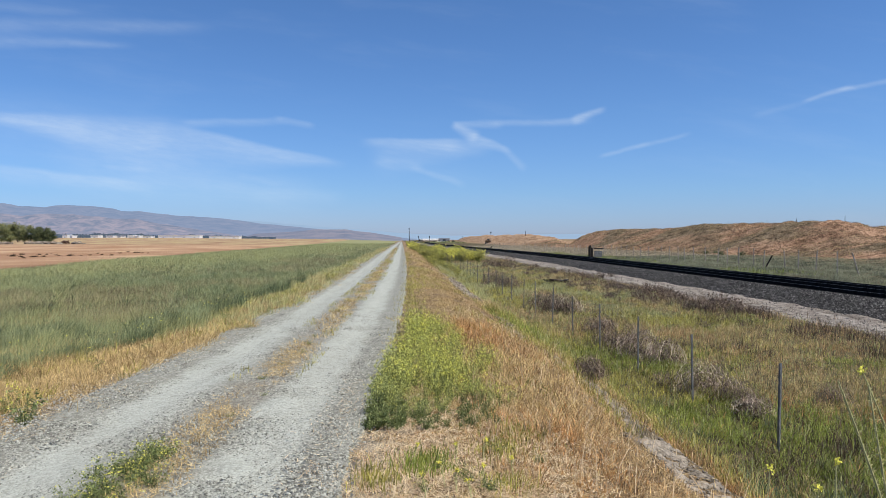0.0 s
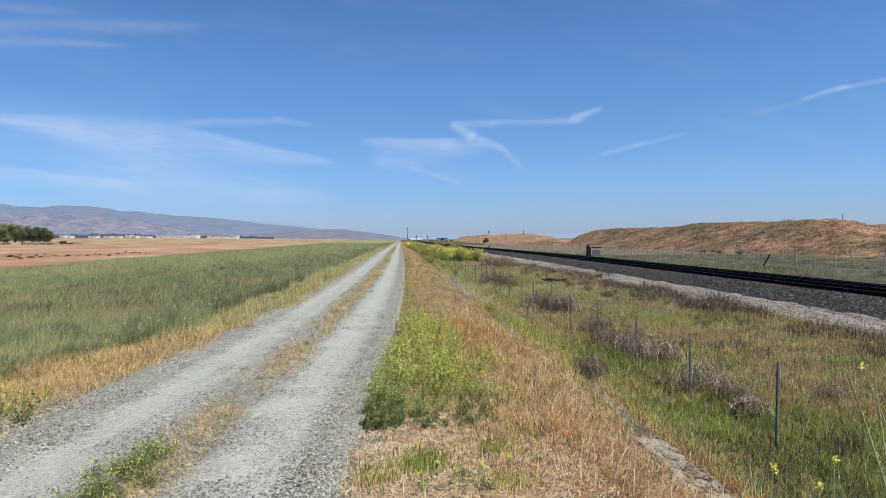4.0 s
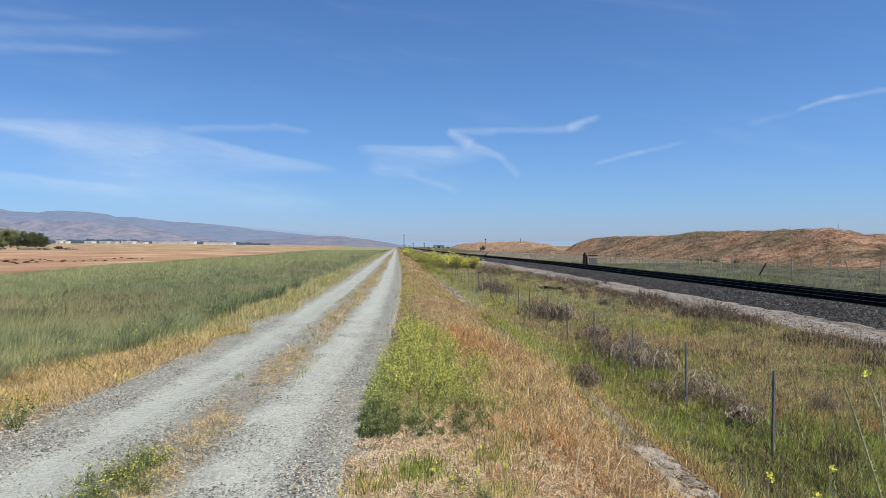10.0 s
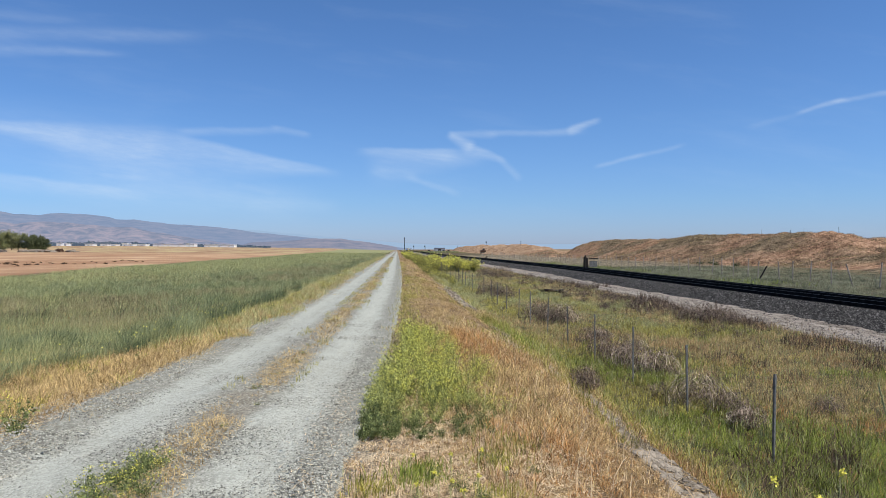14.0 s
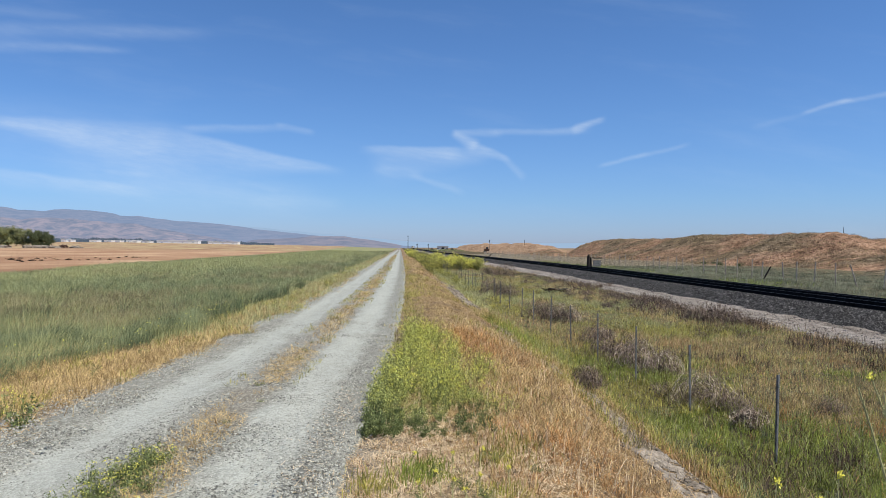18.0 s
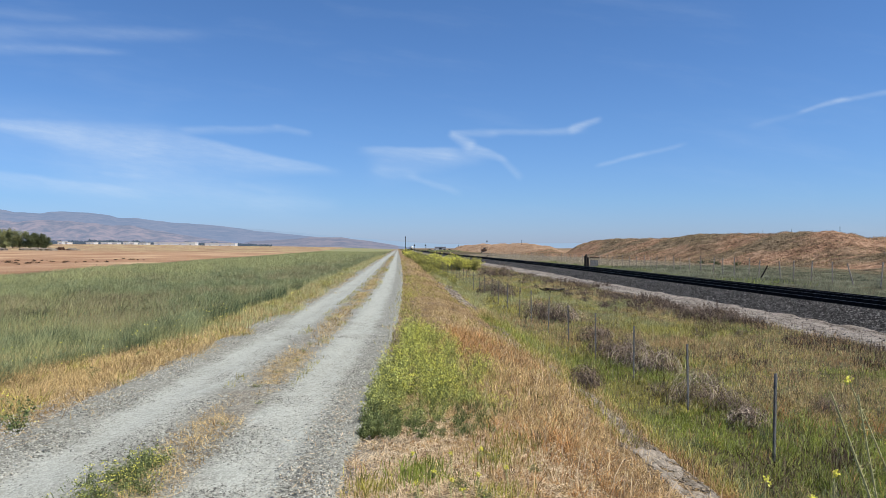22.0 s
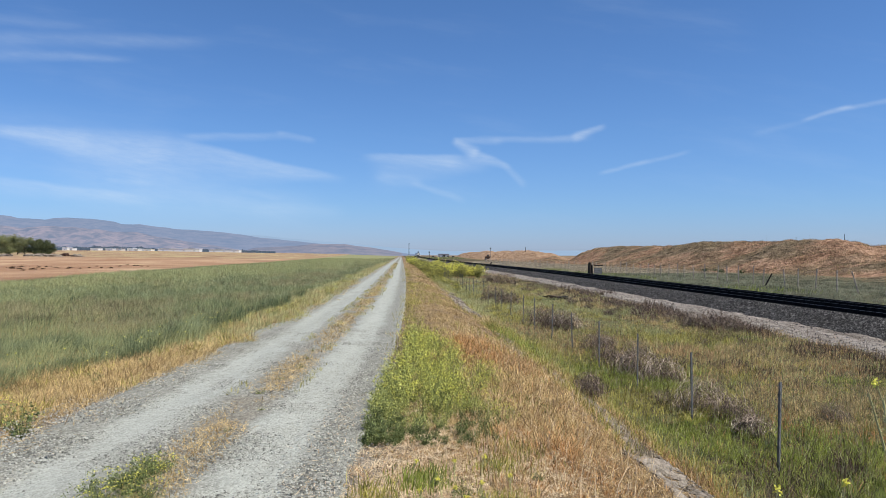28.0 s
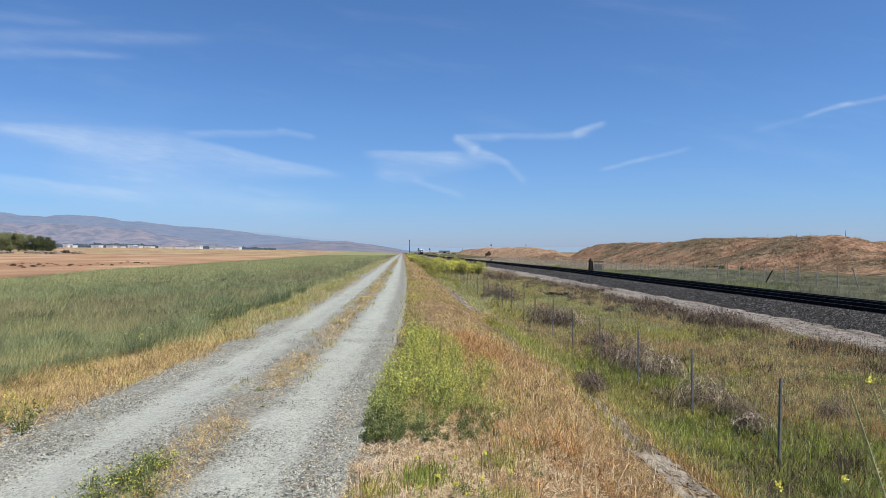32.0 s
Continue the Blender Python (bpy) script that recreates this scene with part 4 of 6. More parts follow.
def bare(x, y):
    """Chance of growth: nothing on the bare clay lip of the gully."""
    wide = np.interp(y, [3.5, 8.1, 8.9, 9.8, 17, 26, 29, 38, 44, 50], [0.54, 0.48, 0.18, 0.14, 0.11, 0.03, 0.50, 0.55, 0.05, 0.0])
    gone = np.abs(x - np.interp(y, [9, 12], [2.84, 2.90]) - gully(y) + (vnoise(x * 4, y * 4, 9) - 0.5) * 0.2) < wide
    return np.where(gone, 0.02, 1.0)


def tufted(x, y, per=7, tight=0.028, fan=0.5, even=0.45):
    """Gathers places into tufts; gives places, outward lean and each tuft's vigour."""
    n = len(x)
    m = max(1, n // per)
    pick = RNG.integers(0, m, n)
    o = RNG.normal(0, 1, (2, n))
    r = np.hypot(*o) + 0.3
    return x[pick] + o[0] * tight, y[pick] + o[1] * tight, (o[0] / r * fan, o[1] / r * fan), RNG.uniform(even, 1.25, m)[pick]


def by_tuft(big, salt, loose=0.2):
    """A random number for each blade that its whole tuft shares, but for a loose share of the blades."""
    q = (big * salt) % 1.0
    return np.where(RNG.uniform(0, 1, len(big)) < loose, RNG.uniform(0, 1, len(big)), q)


def stuff(ob, label, category):
    return tagged(ob, label, category, kind="stuff")


def build_grass():
    # dry verge between the road and the gully
    edge = lambda x, y: bare(x, y) * np.clip((x - road_shift(y) + 0.80 - 0.09 * np.clip(y - 6, 0, 4) + 0.6 * (vnoise(y * 1.5, y * 0, 2) - 0.5) + 0.35 * (vnoise(x * 5, y * 5, 3) - 0.5)) / 0.5, 0, 1)
    tallness = lambda x, y: np.interp(y, [6.8, 8, 14], [0.035, 0.07, 0.10]) + 0.19 * np.clip((x - 0.5) / 1.2, 0, 1) * np.clip((y - 5.0) / 2.0 + 0.35 * (x - 1.0), 0.15, 1) * np.interp(x, [1.5, 2.1, 3.3, 3.6], [1, 0.4, 0.4, 0.8])
    for y0, y1, n, w, seg in ((3.6, 9, 2100, 0.0056, 3), (9, 16, 1050, 0.0076, 3), (16, 40, 400, 0.013, 1), (40, 140, 70, 0.035, 1)):
        x, y, out, big = tufted(*scatter(-0.7, 3.6, y0, y1, n, edge), 22, 0.009 * y0 ** 0.7 + 0.012, 0.6, 0.3)
        red = by_tuft(big, 211.9) < np.clip((vnoise(x * 0.9, y * 0.5, 12) - 0.5) * 1.6 + 0.52 - 0.03 * np.clip(y - 9, 0, 10) + 0.36 * (x - 1.5), 0.08, 0.93)
        brown = red & (by_tuft(big, 419.3) < np.clip(0.7 * (x - 1.0), 0, 0.75)) & (y0 < 16)
        for sel, mat, nm, lab in ((~red, STRAW, "dry_grass", "dry straw-coloured grass on the road verge"), (brown, BROWNWEED, "brown_grass", "brown dry grass on the ditch slope"), (red & ~brown, RUSSET if y0 < 16 else BROWNWEED, "russet_grass", "russet dry grass on the ditch slope")):
            if not sel.any():
                continue
            h = (0.86 if y0 < 16 else 0.55) * tallness(x[sel], y[sel]) * RNG.uniform(0.4, 1.3, sel.sum()) * big[sel]
            up = RNG.uniform(0, 1, sel.sum()) < 0.55
            rise = np.where(up, RNG.uniform(0, 0.75, sel.sum()) * h, 0)
            h = np.where(up, h * 0.6, h)
            stuff(blades(nm, x[sel], y[sel], h, w, mat, (out[0][sel] * 1.3 + 0.04, out[1][sel] * 1.3), 1.1, seg, 0.6, rise=rise), lab, "grass")
    # long arching dry stalks over the verge and the ditch side
    for y0, y1, n, w in ((4, 9, 26, 0.006), (9, 18, 10, 0.009)):
        x, y = scatter(0.5, 3.4, y0, y1, n, lambda x, y: edge(x, y) * np.clip((x - 0.6) / 0.9, 0.1, 1))
        stuff(blades("arching_stalks", x, y, RNG.uniform(0.16, 0.42, len(x)), w, STRAWMAT, (0.12, 0.02), 0.75, 3, 0.8), "long pale stalks arching out of the dry grass", "grass")
    y = 8.6 + 13 * RNG.uniform(0, 1, 2400) ** 1.3
    x = 2.86 + gully(y) + RNG.normal(0, 0.10, len(y))
    stuff(blades("lip_grass", x, y, RNG.uniform(0.05, 0.16, len(x)), 0.007, GREYSTRAW, (0.15, -0.05), 0.9, 2, 0.6), "grey dead grass hanging over the gully lip", "grass")
    # green grass mixed in on the verge
    x, y = scatter(0.0, 2.4, 7.5, 14, 300, lambda x, y: edge(x, y) * (vnoise(x * 1.6, y * 1.6, 21) > 0.70))
    stuff(blades("green_verge_grass", x, y, RNG.uniform(0.05, 0.15, len(x)), 0.006, LUSH, (0.05, 0), 0.7, 2), "green grass tufts in the dry verge", "grass")
    for cx, cy, rx, ry, n in ((0.16, 5.62, 0.11, 0.17, 430), (0.80, 5.95, 0.12, 0.18, 290), (-0.22, 5.3, 0.08, 0.14, 220), (1.0, 6.5, 0.15, 0.2, 260), (0.75, 5.1, 0.1, 0.12, 160)):
        x, y = cx + RNG.normal(0, rx, n), cy + RNG.normal(0, ry, n)
        stuff(blades("green_verge_grass", x, y, RNG.uniform(0.05, 0.15, n), 0.0075, LUSH if n > 300 else OLIVE, (0.05, 0), 0.6, 3, 0.6), "grey-green grass clump in the dry verge", "grass")
    x, y = scatter(-0.2, 2.6, 14, 60, 60, lambda x, y: edge(x, y) * (vnoise(x * 0.8, y * 0.5, 22) > 0.55))
    stuff(blades("green_verge_grass", x, y, RNG.uniform(0.05, 0.2, len(x)), 0.016, OLIVE, (0.05, 0), 0.6, 1), "low green weeds in the dry verge", "grass")
    for y0, y1, n, w in ((13, 30, 260, 0.011), (30, 90, 40, 0.03)):
        x, y = scatter(-0.4, 1.2, y0, y1, n, lambda x, y: np.clip(1 - np.abs(x - road_shift(y) + 0.25) / 0.45, 0, 1) * (0.25 + vnoise(x, y * 0.4, 28)))
        stuff(blades("verge_weeds", x, y, RNG.uniform(0.05, 0.16, len(x)), w, OLIVE, (0.0, 0), 0.8, 1), "low green weeds along the gravel edge", "weeds")
    # broken stalks lying across the standing grass
    for x0, x1, y0, y1, n, w, mat, keep in ((0.3, 3.3, 4, 9, 170, 0.0055, STRAW, edge), (0.3, 3.3, 9, 16, 80, 0.008, RUSSET, edge), (0.3, 3.3, 4, 12, 90, 0.006, BROWNWEED, edge)):
        x, y = scatter(x0, x1, y0, y1, n, keep)
        stuff(blades("broken_stalks", x, y, RNG.uniform(0.06, 0.19, len(x)), w, mat, (0, 0), 20.0, 1, rise=RNG.uniform(0.02, 0.16, len(x)) * np.clip((x - 0.2) / 1.2, 0.2, 1)), "broken dry stalks lying across the verge grass", "straw")
    # dark tufts that break up the dry grass
    x, y, out, big = tufted(*scatter(0.6, 3.3, 4.5, 14, 200, lambda x, y: edge(x, y) * (vnoise(x * 2.2, y * 1.3, 24) > 0.60)), 14, 0.05, 0.7, 0.3)
    stuff(blades("weathered_grass", x, y, RNG.uniform(0.08, 0.24, len(x)) * big, 0.007, BROWNWEED, (out[0], out[1]), 0.7, 3, 0.6), "brown weathered grass tufts on the verge", "grass")
    # fallen straw lying on the verge
    x, y = scatter(-0.7, 2.4, 3.8, 9, 3300, lambda x, y: edge(x, y) * np.clip((7.4 - y) / 2 + 0.3, 0.2, 1) * np.clip((1.7 - x) / 0.8, 0.12, 1))
    stuff(blades("fallen_straw", x, y, RNG.uniform(0.04, 0.12, len(x)), 0.008, STRAWMAT, (0, 0), 20.0, 1, rise=0.012), "pale fallen straw lying on the verge", "straw")
    x, y = scatter(-5.2, -2.9, 5, 13, 500, lambda x, y: np.clip((-2.9 + road_shift(y) - x) / 0.4, 0, 1))
    stuff(blades("fallen_straw", x, y, RNG.uniform(0.04, 0.12, len(x)), 0.007, STRAWMAT, (0, 0), 20.0, 1, rise=0.01), "pale fallen straw beside the track", "straw")
    x, y = scatter(-7.0, -2.9, 6, 15, 160, lambda x, y: np.clip((-3.0 + road_shift(y) - x) / 0.4, 0, 1))
    stuff(blades("broken_stalks", x, y, RNG.uniform(0.08, 0.22, len(x)), 0.007, STRAW, (0, 0), 20.0, 1, rise=RNG.uniform(0.02, 0.12, len(x))), "broken dry stalks along the field edge", "straw")
    x, y = scatter(-1.1, -0.2, 4.0, 9, 260, lambda x, y: np.clip(1 - np.abs(x - road_shift(y) + 0.7) / 0.3, 0, 1))
    stuff(blades("fallen_straw", x, y, RNG.uniform(0.03, 0.09, len(x)), 0.007, STRAWMAT, (0, 0), 20.0, 1, z=np.maximum(ground_z(x, y), 0.0) + 0.04), "loose straw blown onto the gravel edge", "straw")
    # strip between the wheel ruts
    for y0, y1, n, w in ((4, 12, 2600, 0.0075), (12, 40, 700, 0.013), (40, 150, 60, 0.04)):
        x, y = scatter(-0.36, 0.46, y0, y1, n)
        keep = RNG.uniform(0, 1, len(x)) < np.clip(1.2 - np.abs(x - 0.05) / 0.29, 0, 1) * np.clip((vnoise(x * 2, y * 0.9, 31) + 0.35 * vnoise(x * 7, y * 4, 32) - 0.40) * 5, 0, 1)
        x, y = x[keep], y[keep]
        x = x - ROAD_MID + road_shift(y)
        stuff(blades("dry_grass", x, y, RNG.uniform(0.03, 0.08, len(x)), w, STRAW, (0, 0), 4.0 if y0 < 12 else 1.6, 1, z=ground_z(x, y) + 0.055), "thin dry grass between the wheel ruts", "grass")
    for y0, y1, n, w in ((9, 24, 260, 0.008), (24, 60, 70, 0.02), (60, 150, 14, 0.05)):
        x, y = scatter(-0.42, 0.5, y0, y1, n, lambda x, y: (vnoise(x * 3, y * 0.7, 34) > 0.55) * 1.0)
        x = x - ROAD_MID + road_shift(y)
        stuff(blades("green_strip_weeds", x, y, RNG.uniform(0.04, 0.11, len(x)), w, OLIVE, (0, 0), 0.9, 1, z=ground_z(x, y) + 0.045), "low green weeds between the wheel ruts", "weeds")
    # dry verge on the field side
    fade = lambda x, y: np.clip((np.interp(y, [7.3, 10.2, 15, 23, 60], [-3.85, -3.2, -2.9, -2.45, -2.4]) - x + 0.5 * (vnoise(y * 0.8, y * 0, 4) - 0.5)) / 0.35, 0, 1)
    for y0, y1, n, w, seg in ((5, 15, 1900, 0.006, 3), (15, 45, 400, 0.013, 1), (45, 160, 45, 0.04, 1)):
        x, y, out, big = tufted(*scatter(-7.6 if y0 < 10 else -5.6, -2.2, y0, y1, n, fade), 20, 0.009 * y0 ** 0.7 + 0.012, 0.6, 0.3)
        stuff(blades("dry_grass", x, y, RNG.uniform(0.04, 0.18, len(x)) * (0.5 + 1.0 * vnoise(x * 1.2, y * 1.2, 19)) * big, w, STRAW, (out[0] * 1.3 + 0.05, out[1] * 1.3), 1.1, seg, 0.5, rise=RNG.uniform(0, 0.08, len(x)) * (RNG.uniform(0, 1, len(x)) < 0.5)), "dry golden grass along the field edge", "grass")
    for y0, y1, n, w in ((14, 45, 200, 0.012), (45, 170, 30, 0.04)):
        x, y = scatter(-5.4, -2.6, y0, y1, n, lambda x, y: fade(x, y) * np.clip(1.2 * vnoise(x, y / 3, 27) + 0.1, 0, 1))
        stuff(blades("yellow_green_grass", x, y, RNG.uniform(0.1, 0.3, len(x)), w, SEED, (0.05, 0), 0.5, 1), "yellow-green grass beside the track", "grass")
    # green and brown clumps that break up the golden strip
    for mat, nm, lab, n, lo, hi in ((OLIVE, "olive_clumps", "olive weeds scattered through the golden strip", 260, 0.08, 0.26), (BROWNWEED, "brown_clumps", "brown weathered clumps along the golden strip", 300, 0.05, 0.2)):
        x, y, out, big = tufted(*scatter(-6.6, -2.6, 6.5, 26, n, lambda x, y: fade(x, y) * (vnoise(x * 1.3 + lo * 50, y * 0.9, 29) > 0.6)), 16, 0.06, 0.6, 0.3)
        stuff(blades(nm, x, y, RNG.uniform(lo, hi, len(x)) * big, 0.0085, mat, (out[0], out[1]), 0.6, 3, 0.6), lab, "weeds")
    # tall green field
    border = lambda x, y: np.clip((np.interp(y, [7, 10.8, 14.2, 25, 40], [-6.9, -6.1, -5.0, -4.4, -4.2]) - x + 1.1 * (vnoise(y * 0.45, y * 0, 6) - 0.5) + 0.7 * (vnoise(y * 1.2, y * 0, 7) - 0.5)) / 0.2, 0, 1) * np.clip((x + 27.5 + 0.055 * np.clip(y - 45, 0, 600) + 5.0 * (vnoise(y / 9, y * 0, 8) - 0.5)) / 3.5, 0, 1)
    for y0, y1, n, w, seg in ((7, 20, 2100, 0.0058, 1), (20, 42, 640, 0.0102, 1), (42, 110, 140, 0.0235, 1), (110, 420, 11, 0.11, 1)):
        x, y, out, big = tufted(*scatter(-31 if y0 < 42 else (-36 if y0 < 100 else -56), -3.6, y0, y1, n, border), 16, 0.016 * y0 ** 0.7, 0.35, 0.35)
        thin = RNG.uniform(0, 1, len(x)) > 0.8 * np.exp(-((x + 8.8) / 1.7) ** 2 - ((y - 19.5) / 2.6) ** 2) + 0.5 * np.clip((vnoise(x / 1.7, y / 3.0, 25) - 0.72) * 8, 0, 1)
        x, y, out, big = x[thin], y[thin], (out[0][thin], out[1][thin]), big[thin]
        pale = by_tuft(big, 173.1) < np.clip((vnoise(x / 2.8, y / 4.2, 15) - 0.5) * 2.6 + 0.22, 0.05, 0.9)
        thinning = np.clip((x + 30 + 0.055 * np.clip(y - 45, 0, 600)) / 8, 0.45, 1)
        mound = (0.24 + 0.28 * vnoise(x / 2.5, y / 3.5, 16) + 0.42 * (vnoise(x / 0.6, y / 1.1, 17) - 0.42)).clip(0.1) * thinning
        low = RNG.uniform(0, 1, len(x)) < (0.62 if y0 < 20 else 0.82)
        rise = np.where(low, np.clip(mound - 0.12, 0, 1) * RNG.uniform(0.35, 1.0, len(x)), 0)
        h = np.where(low, RNG.uniform(0.08, 0.2, len(x)), mound * RNG.uniform(0.5, 1.15, len(x))) * (0.6 + 0.4 * big)
        tilt = np.where(low, 0.95, 0.45)
        ripe = by_tuft(big, 251.7) < np.clip((-x - 11) / 16 + np.clip((y - 35) / 80, 0, 0.6) + 0.5 * (vnoise(x / 3, y / 6, 18) - 0.5), 0.03, 0.8)
        for sel, mat, nm, lab in ((~pale & ~ripe, GREEN, "field_grass", "tall blue-green grass waving in the field"), (ripe, SEED, "ripe_field_grass", "yellow-green ripening grass across the field"), (pale & ~ripe, PALEFIELD, "pale_field_grass", "pale seeding grass in the field")):
            stuff(blades(nm, x[sel], y[sel], h[sel], w, mat, (out[0][sel] * 1.2 + 0.14, out[1][sel] * 1.2), tilt[sel], seg, 0.5, rise=rise[sel]), lab, "grass")
        x, y = scatter(-31 if y0 < 42 else (-36 if y0 < 100 else -56), -3.6, y0, y1, n * (0.12 if y0 < 20 else 0.05), border)
        stuff(blades("seeding_grass", x, y, RNG.uniform(0.2, 0.52, len(x)) * np.clip((x + 30 + 0.055 * np.clip(y - 45, 0, 600)) / 8, 0.5, 1), w * 1.1, SEED, (0.15, 0.0), 0.4, seg, 0.6), "yellow-green seed heads over the field grass", "grass")
    # tall dark front of the field along its dry edge
    line = lambda y: np.interp(y, [7, 10.8, 14.2, 25, 40], [-6.9, -6.1, -5.0, -4.4, -4.2]) + 1.1 * (vnoise(y * 0.45, y * 0, 6) - 0.5) + 0.7 * (vnoise(y * 1.2, y * 0, 7) - 0.5)
    y = 11.5 + 20 * RNG.uniform(0, 1, 6000) ** 1.2
    y = y[vnoise(y * 0.9, y * 0, 14) > 0.5]
    n = len(y)
    x = line(y) - np.abs(RNG.normal(0, 0.28, n)) + 0.05
    stuff(blades("field_edge_grass", x, y, RNG.uniform(0.25, 0.58, n) * (0.6 + 0.6 * vnoise(y * 0.7, x, 13)), 0.0075, DARKGREEN, (0.08, 0.0), 0.25, 2, 0.6), "dark green upright grass along the field edge", "grass")
    # heavier tussocks bowed by the wind
    for y0, y1, n, w in ((9, 18, 130, 0.0068), (18, 40, 50, 0.0105)):
        x, y, out, big = tufted(*scatter(-15, -4.0, y0, y1, n, lambda x, y: border(x, y) * (vnoise(x / 1.3, y / 2.0, 26) > 0.5)), 34, 0.013 * y0 ** 0.7, 0.5, 0.45)
        light = by_tuft(big, 97.3) < 0.5
        for sel, mat, nm, lab in ((light, SEED, "bowed_grass", "pale tussocks bowed by the wind in the field"), (~light, DARKGREEN, "dark_tussocks", "dark green tussocks standing in the field")):
            h = RNG.uniform(0.25, 0.55, sel.sum()) * big[sel]
            stuff(blades(nm, x[sel], y[sel], h, w, mat, (out[0][sel] + 0.3, out[1][sel]), 0.5, 3, 0.7, rise=0.06), lab, "grass")
    x, y = RNG.normal(-8.8, 1.2, 1500), RNG.normal(19.5, 1.8, 1500)
    stuff(blades("russet_grass", x, y, RNG.uniform(0.06, 0.22, 1500), 0.01, RUSSET, (0.05, 0), 0.9, 2), "low reddish dry weeds in a thin patch of the field", "grass")
    y = 8 + 14 * RNG.uniform(0, 1, 150) ** 1.3
    x = line(y) - RNG.normal(0.1, 0.5, 150)
    stuff(new("field_flowers", leaves("field_flowers", np.stack([x, y, ground_z(x, y) + RNG.uniform(0.18, 0.48, 150)], 1), 0.03, 0.026, PETAL)), "scattered small yellow flowers at the field edge", "flowers")
    # low ground between gully and railway
    for y0, y1, n, w, seg in ((5.5, 14, 1000, 0.007, 3), (14, 28, 720, 0.0078, 2), (28, 70, 220, 0.018, 1), (70, 260, 28, 0.06, 1)):
        x, y = scatter(2.6, 14.6, y0, y1, n, lambda x, y: bare(x, y) * np.clip((14.6 - x) / 1.2, 0, 1))
        x, y, out, big = tufted(x, y, 20, 0.011 * y0 ** 0.7 + 0.012, 0.5, 0.25)
        a, b, c = vnoise(x / 0.7, y / 1.1, 41), vnoise(x / 2.2, y / 3.2, 42), vnoise(x / 5.0, y / 9.0, 43)
        r = by_tuft(big, 137.7), by_tuft(big, 311.3)
        green_spot = np.exp(-((x - 7.2) / 2.0) ** 2 - ((y - 13.5) / 3.6) ** 2)
        dry = r[0] < np.clip(-1.7 * green_spot + 0.4 * np.exp(-((x - 4.9) / 0.9) ** 2 - ((y - 9.6) / 1.5) ** 2) + 0.5 + 4.4 * (b - 0.5) + 2.0 * (c - 0.5) + 1.8 * (a - 0.5) + 0.14 * (x - 9.0) - 0.03 + 0.22 * np.clip((y - 20) / 25, 0, 1), 0.05, 0.92)
        lush = ~dry & (r[1] < np.clip(0.55 * green_spot + 0.42 + 4.6 * (vnoise(x / 1.9, y / 2.8, 44) - 0.5) + 1.5 * (a - 0.5), 0.03, 0.97))
        rust = dry & (r[1] < np.clip(0.4 + 3.6 * (vnoise(x / 1.4, y / 2.0, 45) - 0.5), 0.04, 0.95))
        for sel, mat, nm, lab, lo, hi in ((lush, LUSH if y0 < 25 else OLIVE, "green_grass", "fresh green grass in the ditch bottom", 0.12, 0.36), (~dry & ~lush, OLIVE if y0 < 25 else SEED, "olive_grass", "olive ripening grass in the ditch bottom", 0.14, 0.40),
                                          (dry & ~rust, DULL if y0 < 25 else STRAW, "dry_grass", "dry pale grass beside the railway", 0.1, 0.32), (rust, RUSSET if y0 < 10 else BROWNWEED, "russet_grass", "brown dry weeds beside the railway", 0.1, 0.3)):
            h = RNG.uniform(lo, hi, sel.sum()) * (0.5 + 0.7 * a[sel]) * big[sel]
            up = RNG.uniform(0, 1, sel.sum()) < 0.5
            stuff(blades(nm, x[sel], y[sel], np.where(up, h * 0.6, h), w, mat, (out[0][sel] + 0.03, out[1][sel]), np.where(up, 1.1, 0.75), seg, 0.7, rise=np.where(up, h * RNG.uniform(0, 0.8, sel.sum()), 0)), lab, "grass")
    x, y = scatter(3.5, 8.6, 7.2, 13.2, 640, lambda x, y: np.clip(np.exp(-((x - 6.2) / 1.6) ** 2 - ((y - 10.3) / 2.0) ** 2) + 0.75 * np.exp(-((x - 4.5) / 1.0) ** 2 - ((y - 9.2) / 2.0) ** 2), 0, 1) * (vnoise(x / 0.5, y / 0.8, 47) > 0.42))
    x, y, out, big = tufted(x, y, 18, 0.09, 0.6, 0.3)
    brown = vnoise(x / 0.9, y / 1.2, 48) > 0.38
    for sel, mat, nm, lab in ((brown, DARKWEED, "dark_weeds", "dark brown dead weeds low in the ditch"), (~brown, DARKGREEN, "dark_green_grass", "dark green rank grass low in the ditch")):
        stuff(blades(nm, x[sel], y[sel], RNG.uniform(0.15, 0.42, sel.sum()) * big[sel], 0.008, mat, (out[0][sel] + 0.04, out[1][sel]), 0.6, 3, 0.7), lab, "weeds")
    for y0, y1, n, w in ((6, 16, 50, 0.006), (16, 34, 30, 0.010), (34, 90, 8, 0.022)):
        x, y = scatter(3.3, 13.2, y0, y1, n)
        stuff(blades("pale_seed_heads", x, y, RNG.uniform(0.12, 0.2, len(x)), w, SEED, (0.1, 0.0), 0.7, 2, 0.6, rise=RNG.uniform(0.05, 0.22, len(x))), "pale nodding seed heads over the ditch grass", "grass")
    # dark dead weeds
    for y0, y1, n, w in ((8, 18, 300, 0.008), (18, 32, 260, 0.010), (32, 80, 60, 0.022)):
        x, y = scatter(5.0, 15.2, y0, y1, n, lambda x, y: np.where(vnoise(x / 1.1, y / 2.2, 51) * 0.8 + 0.62 * np.exp(-((x - 13.3) / 1.3) ** 2) > 0.76, 1.0, 0.06 * vnoise(x / 0.6, y, 52)))
